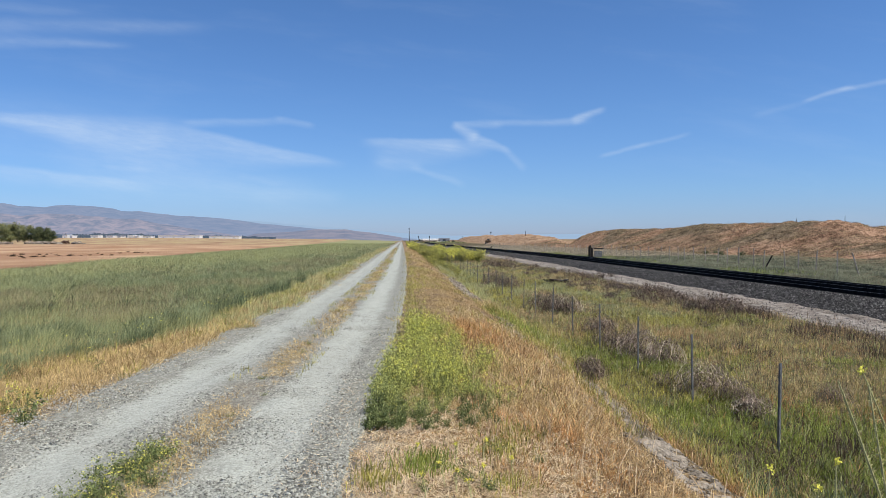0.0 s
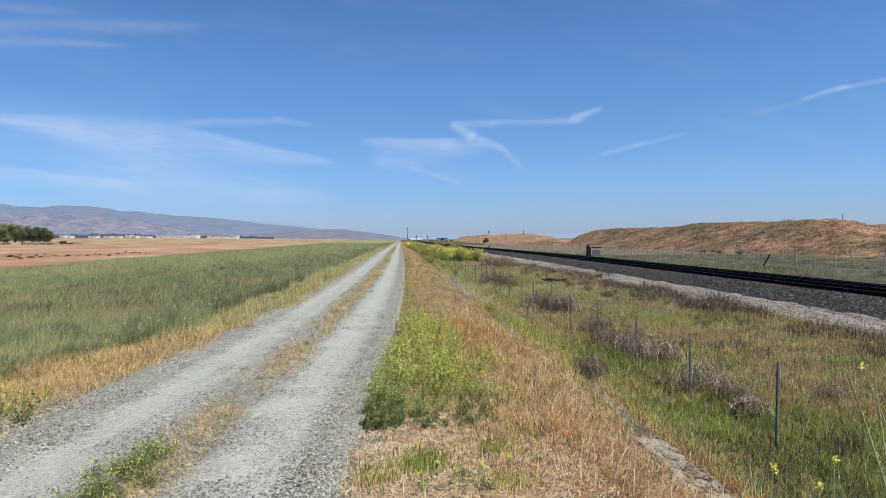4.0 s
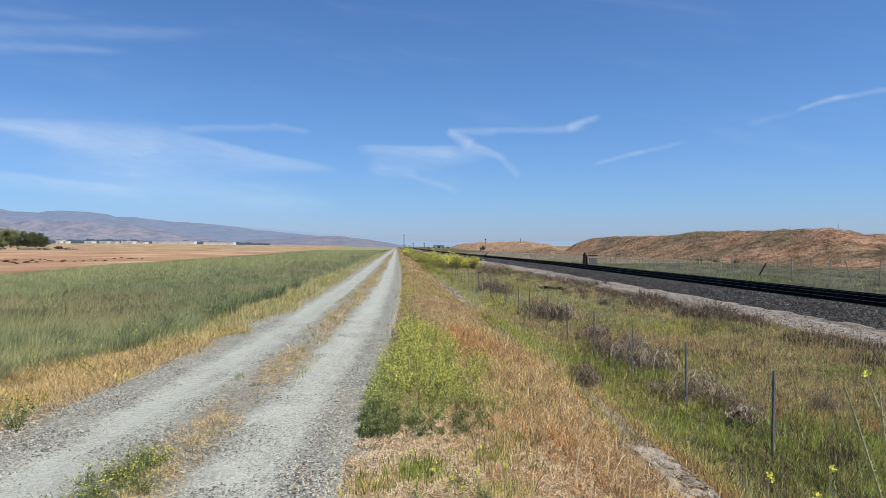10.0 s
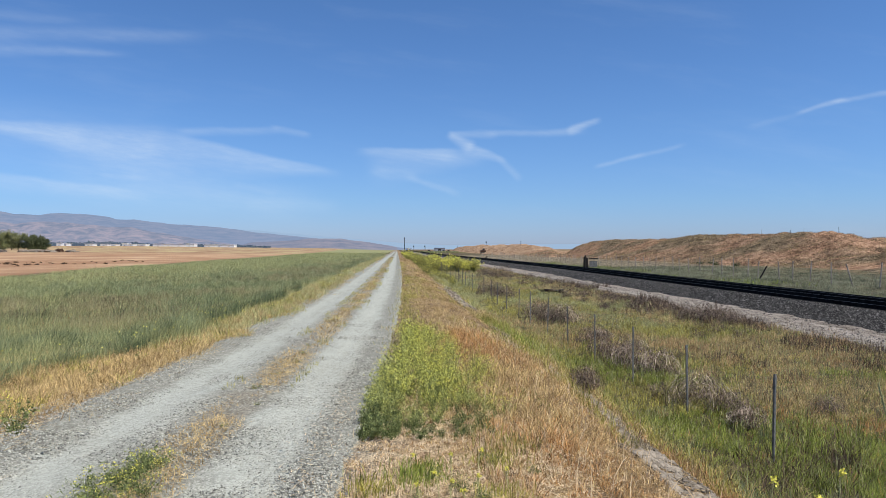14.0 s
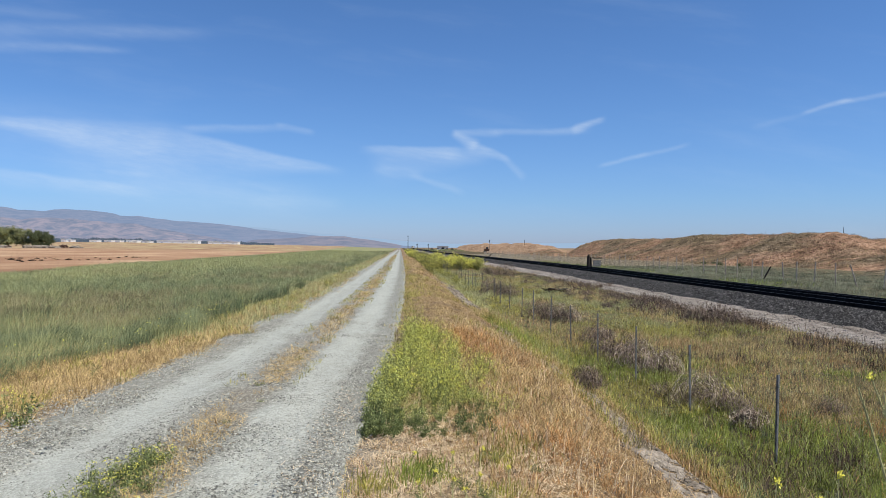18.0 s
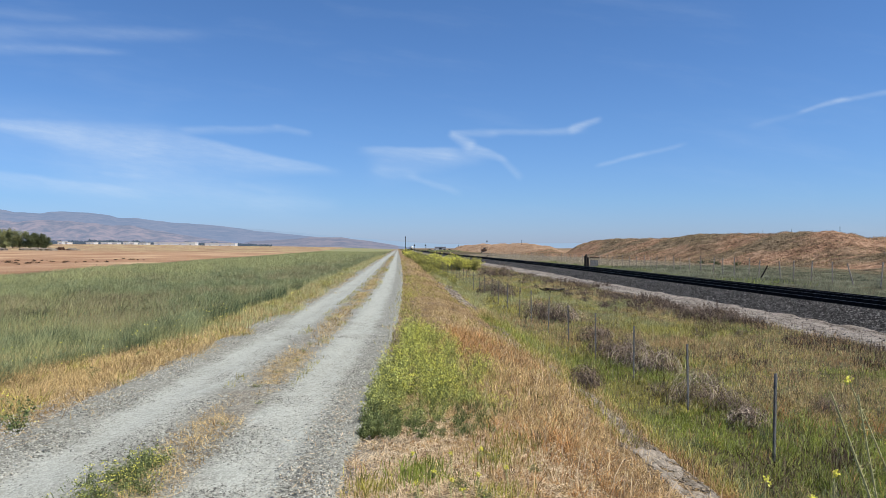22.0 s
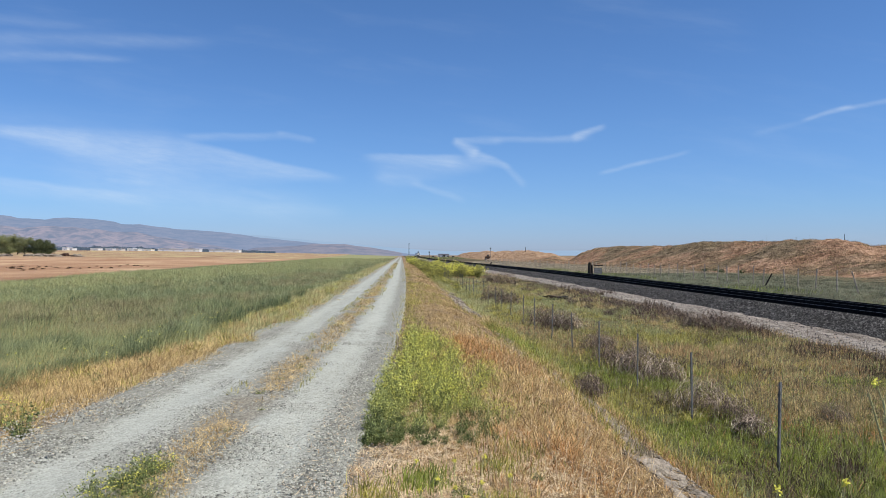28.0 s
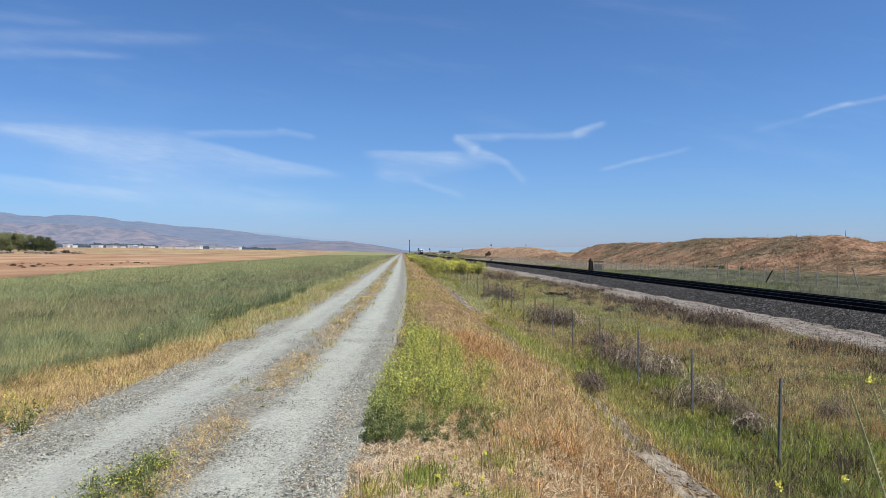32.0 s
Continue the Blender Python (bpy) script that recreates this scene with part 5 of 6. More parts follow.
        stuff(blades("dark_weeds", x, y, RNG.uniform(0.12, 0.45, len(x)), w, DARKWEED, (0.05, 0), 0.9, 2), "dark purplish dead weeds along the dirt strip", "weeds")
    # grass beyond the railway and on the bank
    for y0, y1, n, w in ((34, 110, 75, 0.024), (110, 340, 14, 0.07)):
        x, y, out, big = tufted(*scatter(24.6, 54, y0, y1, n), 9, 0.12)
        h = RNG.uniform(0.1, 0.36, len(x)) * np.clip((52 - x) / 16, 0.3, 1) * (0.5 + vnoise(x / 2, y / 4, 62))
        stuff(blades("trackside_grass", x, y, h, w, GREYGRASS if y0 < 100 else GREYSTRAW, (out[0] + 0.1, out[1]), 0.7, 1), "grey-green grass beyond the railway", "grass")
    x, y = scatter(24.4, 31, 36, 150, 12, lambda x, y: (vnoise(x / 3, y / 6, 61) > 0.5) * 1.0)
    stuff(blades("green_grass", x, y, RNG.uniform(0.2, 0.5, len(x)), 0.05, LUSH, (0.15, 0), 0.35, 1), "green weeds at the far side of the railway", "grass")
    for y0, y1, n, w in ((90, 200, 48, 0.04), (200, 330, 12, 0.09)):
        x, y, out, big = tufted(*scatter(50, 80, y0, y1, n, lambda x, y: np.clip(vnoise(x / 5, y / 7, 71) * 1.9 - 0.3, 0.1, 1)), 5, 0.25)
        r = RNG.uniform(0, 1, len(x)) + (vnoise(x / 6, y / 9, 72) - 0.5) * 1.2
        for sel, mat, nm, lab in ((r < 0.62, PALEGREY, "bank_grass", "dead straw grass on the earth bank"), ((r >= 0.62) & (r < 0.95), DULL, "bank_weeds", "dull brown weeds on the earth bank"),
                                  (r >= 0.95, DARKWEED, "dark_weeds", "dark dead weeds on the earth bank")):
            stuff(blades(nm, x[sel], y[sel], RNG.uniform(0.1, 0.36, sel.sum()), w, mat, (0.1, 0), 0.7, 1, z=berm_z(x[sel], y[sel]) - 0.03), lab, "grass")


def build_crest_stalks():
    """Thin dry stalks standing along the top of the bank."""
    slope = np.concatenate([RNG.normal(0.451, 0.004, 8), RNG.normal(0.502, 0.006, 14), RNG.uniform(0.3, 0.62, 40)])
    x = np.full(len(slope), 72.0) + RNG.normal(0, 1.5, len(slope))
    y = x / slope
    tall = np.concatenate([RNG.uniform(0.8, 1.5, 8), RNG.uniform(0.9, 2.0, 14), RNG.uniform(0.3, 0.8, 40)])
    stuff(blades("crest_stalks", x, y, tall, 0.035, PALEGREY, (0.02, 0), 0.12, 1, z=berm_z(x, y) - 0.05), "thin dry stalks standing on the bank's crest", "weeds")


def build_gully():
    y = spaced((3.5, 12, 0.05), (12, 50, 0.3))
    wide = np.interp(y, [3.5, 8.1, 8.9, 9.8, 17, 26, 29, 38, 44, 50], [0.62, 0.56, 0.20, 0.16, 0.14, 0.03, 0.52, 0.58, 0.06, 0.02]) * (np.interp(y, [20, 28], [0.35, 0.65]) + 0.9 * vnoise(y * 1.1, y * 0, 35))
    k = np.linspace(-1, 1, 21)
    X = (np.interp(y, [9, 12], [2.84, 2.90]) + gully(y))[:, None] + k[None] * wide[:, None] + (vnoise(y[:, None] * 5 + k[None] * 0, k[None] * 3 + y[:, None] * 0, 36) - 0.5) * 0.18
    Y = np.repeat(y[:, None], 21, 1)
    Z = ground_z(X, Y) + 0.012 + (vnoise(X * 9, Y * 9, 37) - 0.5) * 0.10 + (vnoise(X * 22, Y * 22, 38) - 0.5) * 0.05 - 0.06 * np.abs(k[None]) ** 4
    nx, ny = 21, len(y)
    i = (np.arange(ny - 1)[:, None] * nx + np.arange(nx - 1)).ravel()
    idx = np.stack([i, i + 1, i + nx + 1, i + nx], 1).ravel()
    me = mesh_from("gully_bank", np.stack([X, Y, Z], 2).reshape(-1, 3), idx, np.full(len(i), 4), CLAY)
    tagged(new("gully_bank", me), "bare pale clay bank of an eroded gully", "ground", kind="structure")
    y = RNG.uniform(4.0, 10.0, 2600)
    x = 2.86 + gully(y) + RNG.normal(0, 0.27, len(y))
    stuff(stones("clay_clods", x, y, ground_z(x, y) + 0.012, 0.006 + 0.022 * RNG.uniform(0, 1, len(y)) ** 3, CLAY), "crumbled clay clods lying in the gully", "clods")


def build_gravel():
    n = 150000
    u, y = RNG.uniform(-2.15, 1.42, n), 4.2 + 13 * RNG.uniform(0, 1, n) ** 1.9
    rut = np.maximum(1 - np.abs(u + 0.80) / 0.45, 1 - np.abs(u - 0.68) / 0.40)
    loose = np.clip(0.95 - 0.75 * np.clip(rut, 0, 1) + 0.7 * (vnoise(u * 3, y * 1.4, 81) - 0.5), 0.12, 1)
    loose = loose * np.where(u < -1.75, np.clip((9.5 - y) / 3, 0, 1), 1)
    k = RNG.uniform(0, 1, n) < loose
    u, y, loose = u[k], y[k], loose[k]
    x = u - ROAD_MID + road_shift(y)
    stuff(stones("gravel", x, y, np.maximum(ground_z(x, y), 0.0) + 0.032 - 0.03 * np.exp(-((np.abs(u) - 0.90) / 0.3) ** 2),
                 0.004 + (0.004 + 0.010 * loose) * RNG.uniform(0, 1, len(x)) ** 2.4, CRUSHED, True), "loose grey gravel stones on the farm track", "gravel")
    n = 7000
    y = 4.6 + 9 * RNG.uniform(0, 1, n) ** 1.5
    u = np.where(RNG.uniform(0, 1, n) < 0.6, RNG.normal(1.22, 0.16, n), RNG.normal(-1.5, 0.2, n))
    x = u - ROAD_MID + road_shift(y)
    stuff(stones("dark_gravel", x, y, np.maximum(ground_z(x, y), 0.0) + 0.034, 0.006 + 0.010 * RNG.uniform(0, 1, n) ** 1.5, CRUSHED, True), "dark stones along the gravel margin", "gravel")
    n = 1600
    y = RNG.uniform(4, 12, n)
    x = 2.90 + gully(y) + RNG.normal(0, 0.2, n)
    stuff(stones("clods", x, y, ground_z(x, y) + 0.005, 0.005 + 0.024 * RNG.uniform(0, 1, n) ** 2.5, CLAY), "pale clay clods along the gully", "clods")
    n = 5200
    y = 18 + 70 * RNG.uniform(0, 1, n) ** 1.6
    x = RNG.uniform(13.9, 17.2, n)
    stuff(stones("dirt_stones", x, y, ground_z(x, y) + 0.004, 0.012 + 0.045 * RNG.uniform(0, 1, n) ** 3, BALLAST, True), "scattered stones on the dirt strip", "stones")
    x, y = scatter(14.2, 16.6, 18, 80, 26, lambda x, y: (vnoise(x / 0.8, y / 3.5, 53) > 0.62) * 1.0)
    stuff(blades("dark_weeds", x, y, RNG.uniform(0.05, 0.2, len(x)), 0.014, DARKWEED, (0.05, 0), 0.9, 1), "sparse dead weeds on the dirt strip", "weeds")
    n = 900
    y = RNG.uniform(27, 44, n)
    x = 2.85 + gully(y) + RNG.normal(0, 0.32, n)
    stuff(stones("rubble", x, y, ground_z(x, y) + 0.01, 0.02 + 0.09 * RNG.uniform(0, 1, n) ** 2, CLAY), "pale clay rubble fallen on the ditch slope", "rubble")


# ---- things ----
SWAYING, STALKS = [], []


def build_mustard():
    flower = [bush("mustard_plant", "flowering yellow-green mustard plant on the road verge", "plant", "mustard on the verge", 0.88, 0.46, 52, 520, 0.044, 330, 0.016) for _ in range(4)]
    plain = [bush("mustard_plant", "leafy green mustard plant with few yellow flowers", "plant", "mustard on the verge", 0.64, 0.36, 46, 470, 0.044, 70, 0.014, leafmat=MIDLEAF) for _ in range(4)]
    near, far, thin = [], [], []
    while len(near) < 132:
        y = RNG.uniform(7.2, 10.4)
        f = RNG.uniform(0, 1) ** 1.25
        if f < 0.25 or vnoise(f * 4, y * 2.0, 91) > 0.38:
            near.append((road_shift(y) - 0.36 + f * (1.3 - 0.06 * (y - 6.7)), y, RNG.uniform(0.45, 0.95) * (1 - 0.42 * f)))
    while len(far) < 70:
        y = RNG.uniform(8.1, 14.0)
        f = RNG.uniform(0, 1) ** 1.4
        far.append((road_shift(y) - 0.32 + 0.14 * (y < 9.2) + 0.2 * min(1, max(0, y - 9) / 2) + f * (0.85 - 0.02 * (y - 8)), y, RNG.uniform(0.66, 1.02) * (1 - 0.3 * f)))
    while len(thin) < 64:
        y = RNG.uniform(7.6, 10.9)
        thin.append((road_shift(y) + 0.2 + RNG.uniform(0, 1) ** 0.8 * 0.95, y, RNG.uniform(0.55, 0.95)))
    wispy = [bush("mustard_plant", "thin airy mustard plant with pale yellow tips", "plant", "mustard on the verge", 0.60, 0.36, 34, 190, 0.03, 170, 0.013, 0.004) for _ in range(3)]
    base = [bush("verge_weed", "dark green low weed at the foot of the mustard", "plant", "weeds on the verge", 0.34, 0.17, 40, 190, 0.042, 0, 0.012, 0.006, leafmat=WEEDLEAF) for _ in range(3)]
    spots = []
    while len(spots) < 135:
        y = RNG.uniform(6.65, 8.0)
        f = RNG.uniform(0, 1) ** 1.2
        if y < 7.5 + 0.5 * f and RNG.uniform(0, 1) < 0.9 - 0.5 * (0.45 < f < 0.75):
            spots.append((-0.36 + f * 1.32 + 0.05 * (y - 6.5), y, RNG.uniform(0.4, 0.95) * (1 - 0.3 * f)))
    spread(base, spots)
    SWAYING.extend(spread(wispy, thin))
    SWAYING.extend(spread(plain, near))
    SWAYING.extend(spread(flower, far))
    low = [bush("low_mustard", "low sprawling mustard weed with yellow flowers between the ruts", "plant", "weeds on the track", 0.26, 0.30, 44, 300, 0.026, 45, 0.013, 0.0035, leafmat=WEEDLEAF) for _ in range(2)]
    spots = [(-2.0 + 0.04 * (y - 5.0) + RNG.normal(0, 0.13), y, RNG.uniform(0.6, 1.1)) for y in np.linspace(4.4, 6.0, 25)]
    spots += [(-1.75 + road_shift(y) + RNG.normal(0, 0.1), y, RNG.uniform(0.3, 0.55)) for y in np.linspace(7.2, 13, 7)]
    spots += [(0.25, 5.5, 0.6), (0.45, 5.2, 0.7), (0.75, 5.9, 0.6), (1.05, 5.6, 0.5), (0.6, 5.0, 0.6), (0.15, 5.0, 0.5)]
    spread(low, [(x, y, s) for x, y, s in spots], -0.02)
    side = [bush("field_mustard", "tall thin mustard with yellow tips at the field edge", "plant", "mustard at the field edge", 0.58, 0.26, 26, 300, 0.036, 45, 0.016, 0.005, leafmat=WEEDLEAF) for _ in range(2)]
    SWAYING.extend(spread(side, [(-3.6, 7.2, 1.0), (-3.72, 7.4, 0.9), (-4.4, 8.4, 0.8), (-4.3, 10.6, 0.7), (-4.25, 12.5, 0.7), (-4.0, 17.0, 0.8)]))
    big = [bush("tall_mustard", "tall mustard bush covered in bright yellow flowers", "bush", "mustard thicket", 1.9, 1.25, 46, 1100, 0.11, 1200, 0.075, 0.016, leafmat=THICKLEAF) for _ in range(3)]
    dull = [bush("tall_mustard", "tall olive mustard bush past flowering", "bush", "mustard thicket", 1.75, 1.2, 46, 1500, 0.11, 160, 0.06, 0.016, leafmat=THICKLEAF) for _ in range(2)]
    pb, pd = [], []
    for i in range(150):
        y = RNG.uniform(96, 210)
        x = RNG.uniform(1.8, 11.0)
        lo = 1.8 + max(0, (125 - y)) * 0.16
        if x < lo or x > 11.3 - max(0, y - 150) * 0.05:
            continue
        (pb if RNG.uniform(0, 1) < 0.22 + 0.5 * (x > 6) else pd).append((x, y, RNG.uniform(0.55, 1.2) * (1.1 if x > 6 else 0.9)))
    pd += [(RNG.uniform(1.6, 6.5), RNG.uniform(125, 270), RNG.uniform(0.6, 1.0)) for _ in range(46)]
    pb += [(RNG.uniform(7.0, 11.5), RNG.uniform(100, 150), RNG.uniform(0.9, 1.25)) for _ in range(14)]
    pd += [(RNG.uniform(2.4, 6.6), RNG.uniform(92, 135), RNG.uniform(0.6, 1.0)) for _ in range(50)]
    pb += [(RNG.uniform(7.4, 10.8), RNG.uniform(102, 118), RNG.uniform(0.95, 1.25)) for _ in range(14)]
    pd += [(RNG.uniform(4.0, 10.4), RNG.uniform(99, 104), RNG.uniform(0.45, 0.75)) for _ in range(14)]
    pd += [(RNG.uniform(2.2, 5.5), RNG.uniform(58, 88), RNG.uniform(0.3, 0.5)) for _ in range(30)]
    spread(big, pb)
    spread(dull, pd)
    strip = [bush("yellow_weed", "yellow-green weed clump in dry grass", "plant", "yellow-green weeds", 0.42, 0.5, 40, 460, 0.05, 110, 0.025, 0.008, leafmat=THICKLEAF)]
    spread(strip, [(-3.5 + RNG.normal(0, 0.25), y, RNG.uniform(0.7, 1.2)) for y in np.linspace(22, 60, 16)] + [(RNG.normal(11.6, 0.6), RNG.normal(40, 2), RNG.uniform(0.5, 0.8)) for _ in range(7)] + [(RNG.normal(12.3, 0.4), RNG.normal(37, 1.5), RNG.uniform(0.5, 0.9)) for _ in range(5)])


def flower_stalk(x, y, tall, lean, heads, label, thick=1.0, yellow=True):
    """A long thin mustard stalk with pods and a yellow head."""
    ob = thing("mustard_stalk", Matrix.Translation((x, y, float(ground_z(x, y)))), label, "plant", "swaying stalks")
    k = 9
    s = np.linspace(0, 1, k)
    main = np.stack([lean * s ** 1.7, 0.1 * np.sin(s * 2), tall * s], 1)
    ring = np.arange(5) * 2 * np.pi / 5
    rad = np.interp(s, [0, 1], [0.0055, 0.0022]) * thick
    v = np.stack([main[:, None, 0] + np.cos(ring)[None] * rad[:, None], main[:, None, 1] + np.sin(ring)[None] * rad[:, None], np.repeat(main[:, 2:3], 5, 1)], 2).reshape(-1, 3)
    idx = [q for i in range(k - 1) for j in range(5) for q in (i * 5 + j, i * 5 + (j + 1) % 5, (i + 1) * 5 + (j + 1) % 5, (i + 1) * 5 + j)]
    o = new("stem", mesh_from("stem", v, idx, [4] * (5 * (k - 1)), STEM))
    o.parent = ob
    tops = [main[-1]]
    for j in range(heads):
        st = main[4 + j % 4]
        end = st + np.array([RNG.normal(0, 0.07) + 0.08 * (-1) ** j, RNG.normal(0, 0.06), RNG.uniform(0.12, 0.3)])
        part("side_stem", tubed(st, end, 0.003, 0.0018, 5), STEM, ob)
        tops.append(end)
    n = 190 if thick > 1 else 60
    f = RNG.uniform(0.45, 0.97, n)
    at = np.stack([np.interp(f, s, main[:, i]) for i in range(3)], 1)
    put("seed_pod", leaves("seed_pod", at, RNG.uniform(0.010, 0.024, n), 0.005, STEM, 0.8), ob)
    for tp in tops if yellow else tops[1:]:
        at = tp + RNG.normal(0, 0.0075, (30, 3))
        put("flower_head", leaves("flower_head", at, 0.014, 0.011, PETAL), ob, "bright yellow flower head")
    return ob


def build_stalks():
    STALKS.extend([flower_stalk(2.07, 2.62, 1.555, -0.34, 1, "tall swaying mustard stalk thick with brown pods", 1.6, False),
            flower_stalk(2.29, 2.72, 1.67, -0.43, 2, "slender mustard stalk with pods and yellow flowers", 1.4),
            flower_stalk(2.0, 2.66, 1.50, -0.14, 1, "upright mustard stalk crowded with ripening pods", 1.5, False),
            flower_stalk(2.34, 2.80, 1.42, -0.28, 3, "branching mustard stalk with several yellow flowers", 1.3),
            flower_stalk(1.87, 2.95, 1.05, 0.0, 0, "short mustard stalk with one yellow flower"),
            flower_stalk(1.58, 3.0, 0.90, 0.03, 1, "short mustard stalk budding beside the gully"),
            *[flower_stalk(x, y, 0.15, RNG.normal(0, 0.02), 0, "little mustard stalk flowering in dry verge grass", 1.0) for x, y in
              ((0.41, 5.6), (0.56, 5.05), (0.79, 5.2), (0.08, 5.6), (0.29, 5.15), (0.15, 4.9), (0.45, 4.75), (0.63, 5.7), (0.36, 4.95))],
            flower_stalk(1.8, 3.05, 0.88, 0.05, 1, "low mustard stalk with small yellow flowers")])


def tumbleweed(wide, tall, n, pale, label):
    ob = thing("tumbleweed", Matrix.Identity(4), label, "dead shrub", "tumbleweeds along the fence")
    k = 6

    def arcs(m, reach):
        p0 = RNG.normal(0, 1, (m, 3))
        p0[:, 2] = np.abs(p0[:, 2]) * 1.1
        p0 /= np.linalg.norm(p0, axis=1)[:, None]
        tan = np.cross(p0, RNG.normal(0, 1, (m, 3)))
        tan /= np.linalg.norm(tan, axis=1)[:, None]
        a = np.linspace(0, 1, k)[None, :] * RNG.uniform(0.5, 1.5, m)[:, None]
        R = RNG.uniform(*reach, m)[:, None] * (1 + RNG.normal(0, 0.12, m)[:, None] * a)
        p = (np.cos(a)[..., None] * p0[:, None] + np.sin(a)[..., None] * tan[:, None]) * R[..., None]
        p = p * np.array([wide, wide, tall]) * 0.8
        p[..., 2] = np.abs(p[..., 2])
        return p + RNG.normal(0, 0.036, p.shape)
    put("twig_tangle", ribbons("twig_tangle", arcs(int(n * 0.7), (0.45, 1.05)), 0.015, TWIG), ob)
    put("fine_tangle", ribbons("fine_tangle", arcs(int(n * 1.3), (0.3, 1.12)), 0.011, DARKWEED), ob)
    if pale:
        put("bleached_tangle", ribbons("bleached_tangle", arcs(pale, (0.88, 1.14)), 0.015, PALE), ob, "bleached pale stems")
    return ob


def build_tumbleweeds():
    kinds = [tumbleweed(1.2, 1.25, 420, 0, "dark grey-brown tangled tumbleweed"), tumbleweed(1.2, 1.25, 420, 95, "tangled tumbleweed with bleached pale stems"),
             tumbleweed(0.75, 0.55, 200, 62, "small pale dead tumbleweed in the grass"), tumbleweed(0.8, 1.0, 620, 0, "small round dark tumbleweed on the ditch slope")]
    places = [(6.6, 31, 0, 0.80), (6.9, 30.5, 1, 0.75), (6.3, 33, 0, 0.7), (6.2, 18.9, 1, 0.60), (6.5, 18.0, 1, 0.54), (5.95, 20.0, 0, 0.48), (6.0, 21.4, 0, 0.46),
              (6.35, 23.5, 0, 0.6), (3.2, 12.5, 3, 0.46), (6.0, 14.3, 1, 0.62), (6.3, 13.6, 0, 0.4), (6.1, 12.5, 2, 0.6), (6.25, 12.9, 0, 0.36), (6.9, 21.5, 0, 0.55), (8.1, 13.4, 0, 0.34), (6.2, 49, 0, 1.0), (6.6, 46, 0, 0.9),
              (10.8, 76, 0, 1.3), (9.6, 79, 0, 1.1), (12.6, 31, 0, 0.6), (13.2, 28.4, 0, 0.55), (6.9, 24.6, 2, 0.7)]
    first = {}
    for x, y, k, s in places:
        m = Matrix.Translation((x, y, float(ground_z(x, y)) + 0.05)) @ Matrix.Rotation(RNG.uniform(0, 6.28), 4, "Z") @ Matrix.Diagonal((s, s, s, 1))
        if k in first:
            copy_thing(kinds[k], m)
        else:
            first[k] = m
    for k, m in first.items():
        kinds[k].matrix_basis = m


def build_dead_shrubs():
    kinds = [bush("dead_weed", "low bushy dead weed, dark purplish brown, beside the dirt strip", "dead shrub", "dead weeds along the dirt strip", 0.55, 0.55, 70, 520, 0.055, 0, 0.02, 0.012, leafmat=DARKWEED) for _ in range(3)]
    for k in kinds:
        for o in k.children:
            o.data.materials[0] = DARKWEED if o.name.startswith("foliage") else TWIG
    places = []
    while len(places) < 150:
        y = 22 + 42 * RNG.uniform(0, 1) ** 1.1
        x = RNG.normal(13.1, 0.6) if RNG.uniform(0, 1) < 0.7 else RNG.uniform(10.5, 13.6)
        if vnoise(x / 1.3, y / 3.0, 57) > 0.40:
            places.append((x, y, RNG.uniform(0.5, 1.05) * (1 + 0.2 * (y > 30))))
    places += [(6.3 + RNG.normal(0, 0.5), y + RNG.normal(0, 0.5), RNG.uniform(0.4, 0.7)) for y in (13.0, 14.8, 22.0, 23.5, 25.0, 27.0, 33.0)]
    spread(kinds, places)


def build_bank_scrub():
    kinds = [bush("green_scrub", "low dark green scrub at the foot of the bank", "bush", "scrub beyond the railway", 0.8, 0.9, 40, 700, 0.12, 0, 0.02, 0.02, leafmat=DARKLEAF) for _ in range(2)]
    places = [(51.5 + RNG.normal(0, 0.6), y + RNG.normal(0, 1.5), RNG.uniform(0.7, 1.2)) for y in (110, 113, 115, 118, 121)]
    spread(kinds, places)
    weeds = [bush("trackside_weed", "leafy green weed beside the ballast", "plant", "weeds beside the ballast", 0.6, 0.7, 36, 600, 0.08, 0, 0.02, 0.014, leafmat=WEEDLEAF) for _ in range(2)]
    places = [(25.9, 107, 1.3), (26.6, 110, 1.1), (27.0, 106, 1.0), (25.6, 113, 1.0)]
    places += [(25.2 + RNG.normal(0, 0.3), y + RNG.normal(0, 1.0), RNG.uniform(0.5, 0.9)) for y in (78, 74, 71, 69, 66, 61, 58, 55, 51, 48)]
    spread(weeds, places)


FENCE_X = 5.43


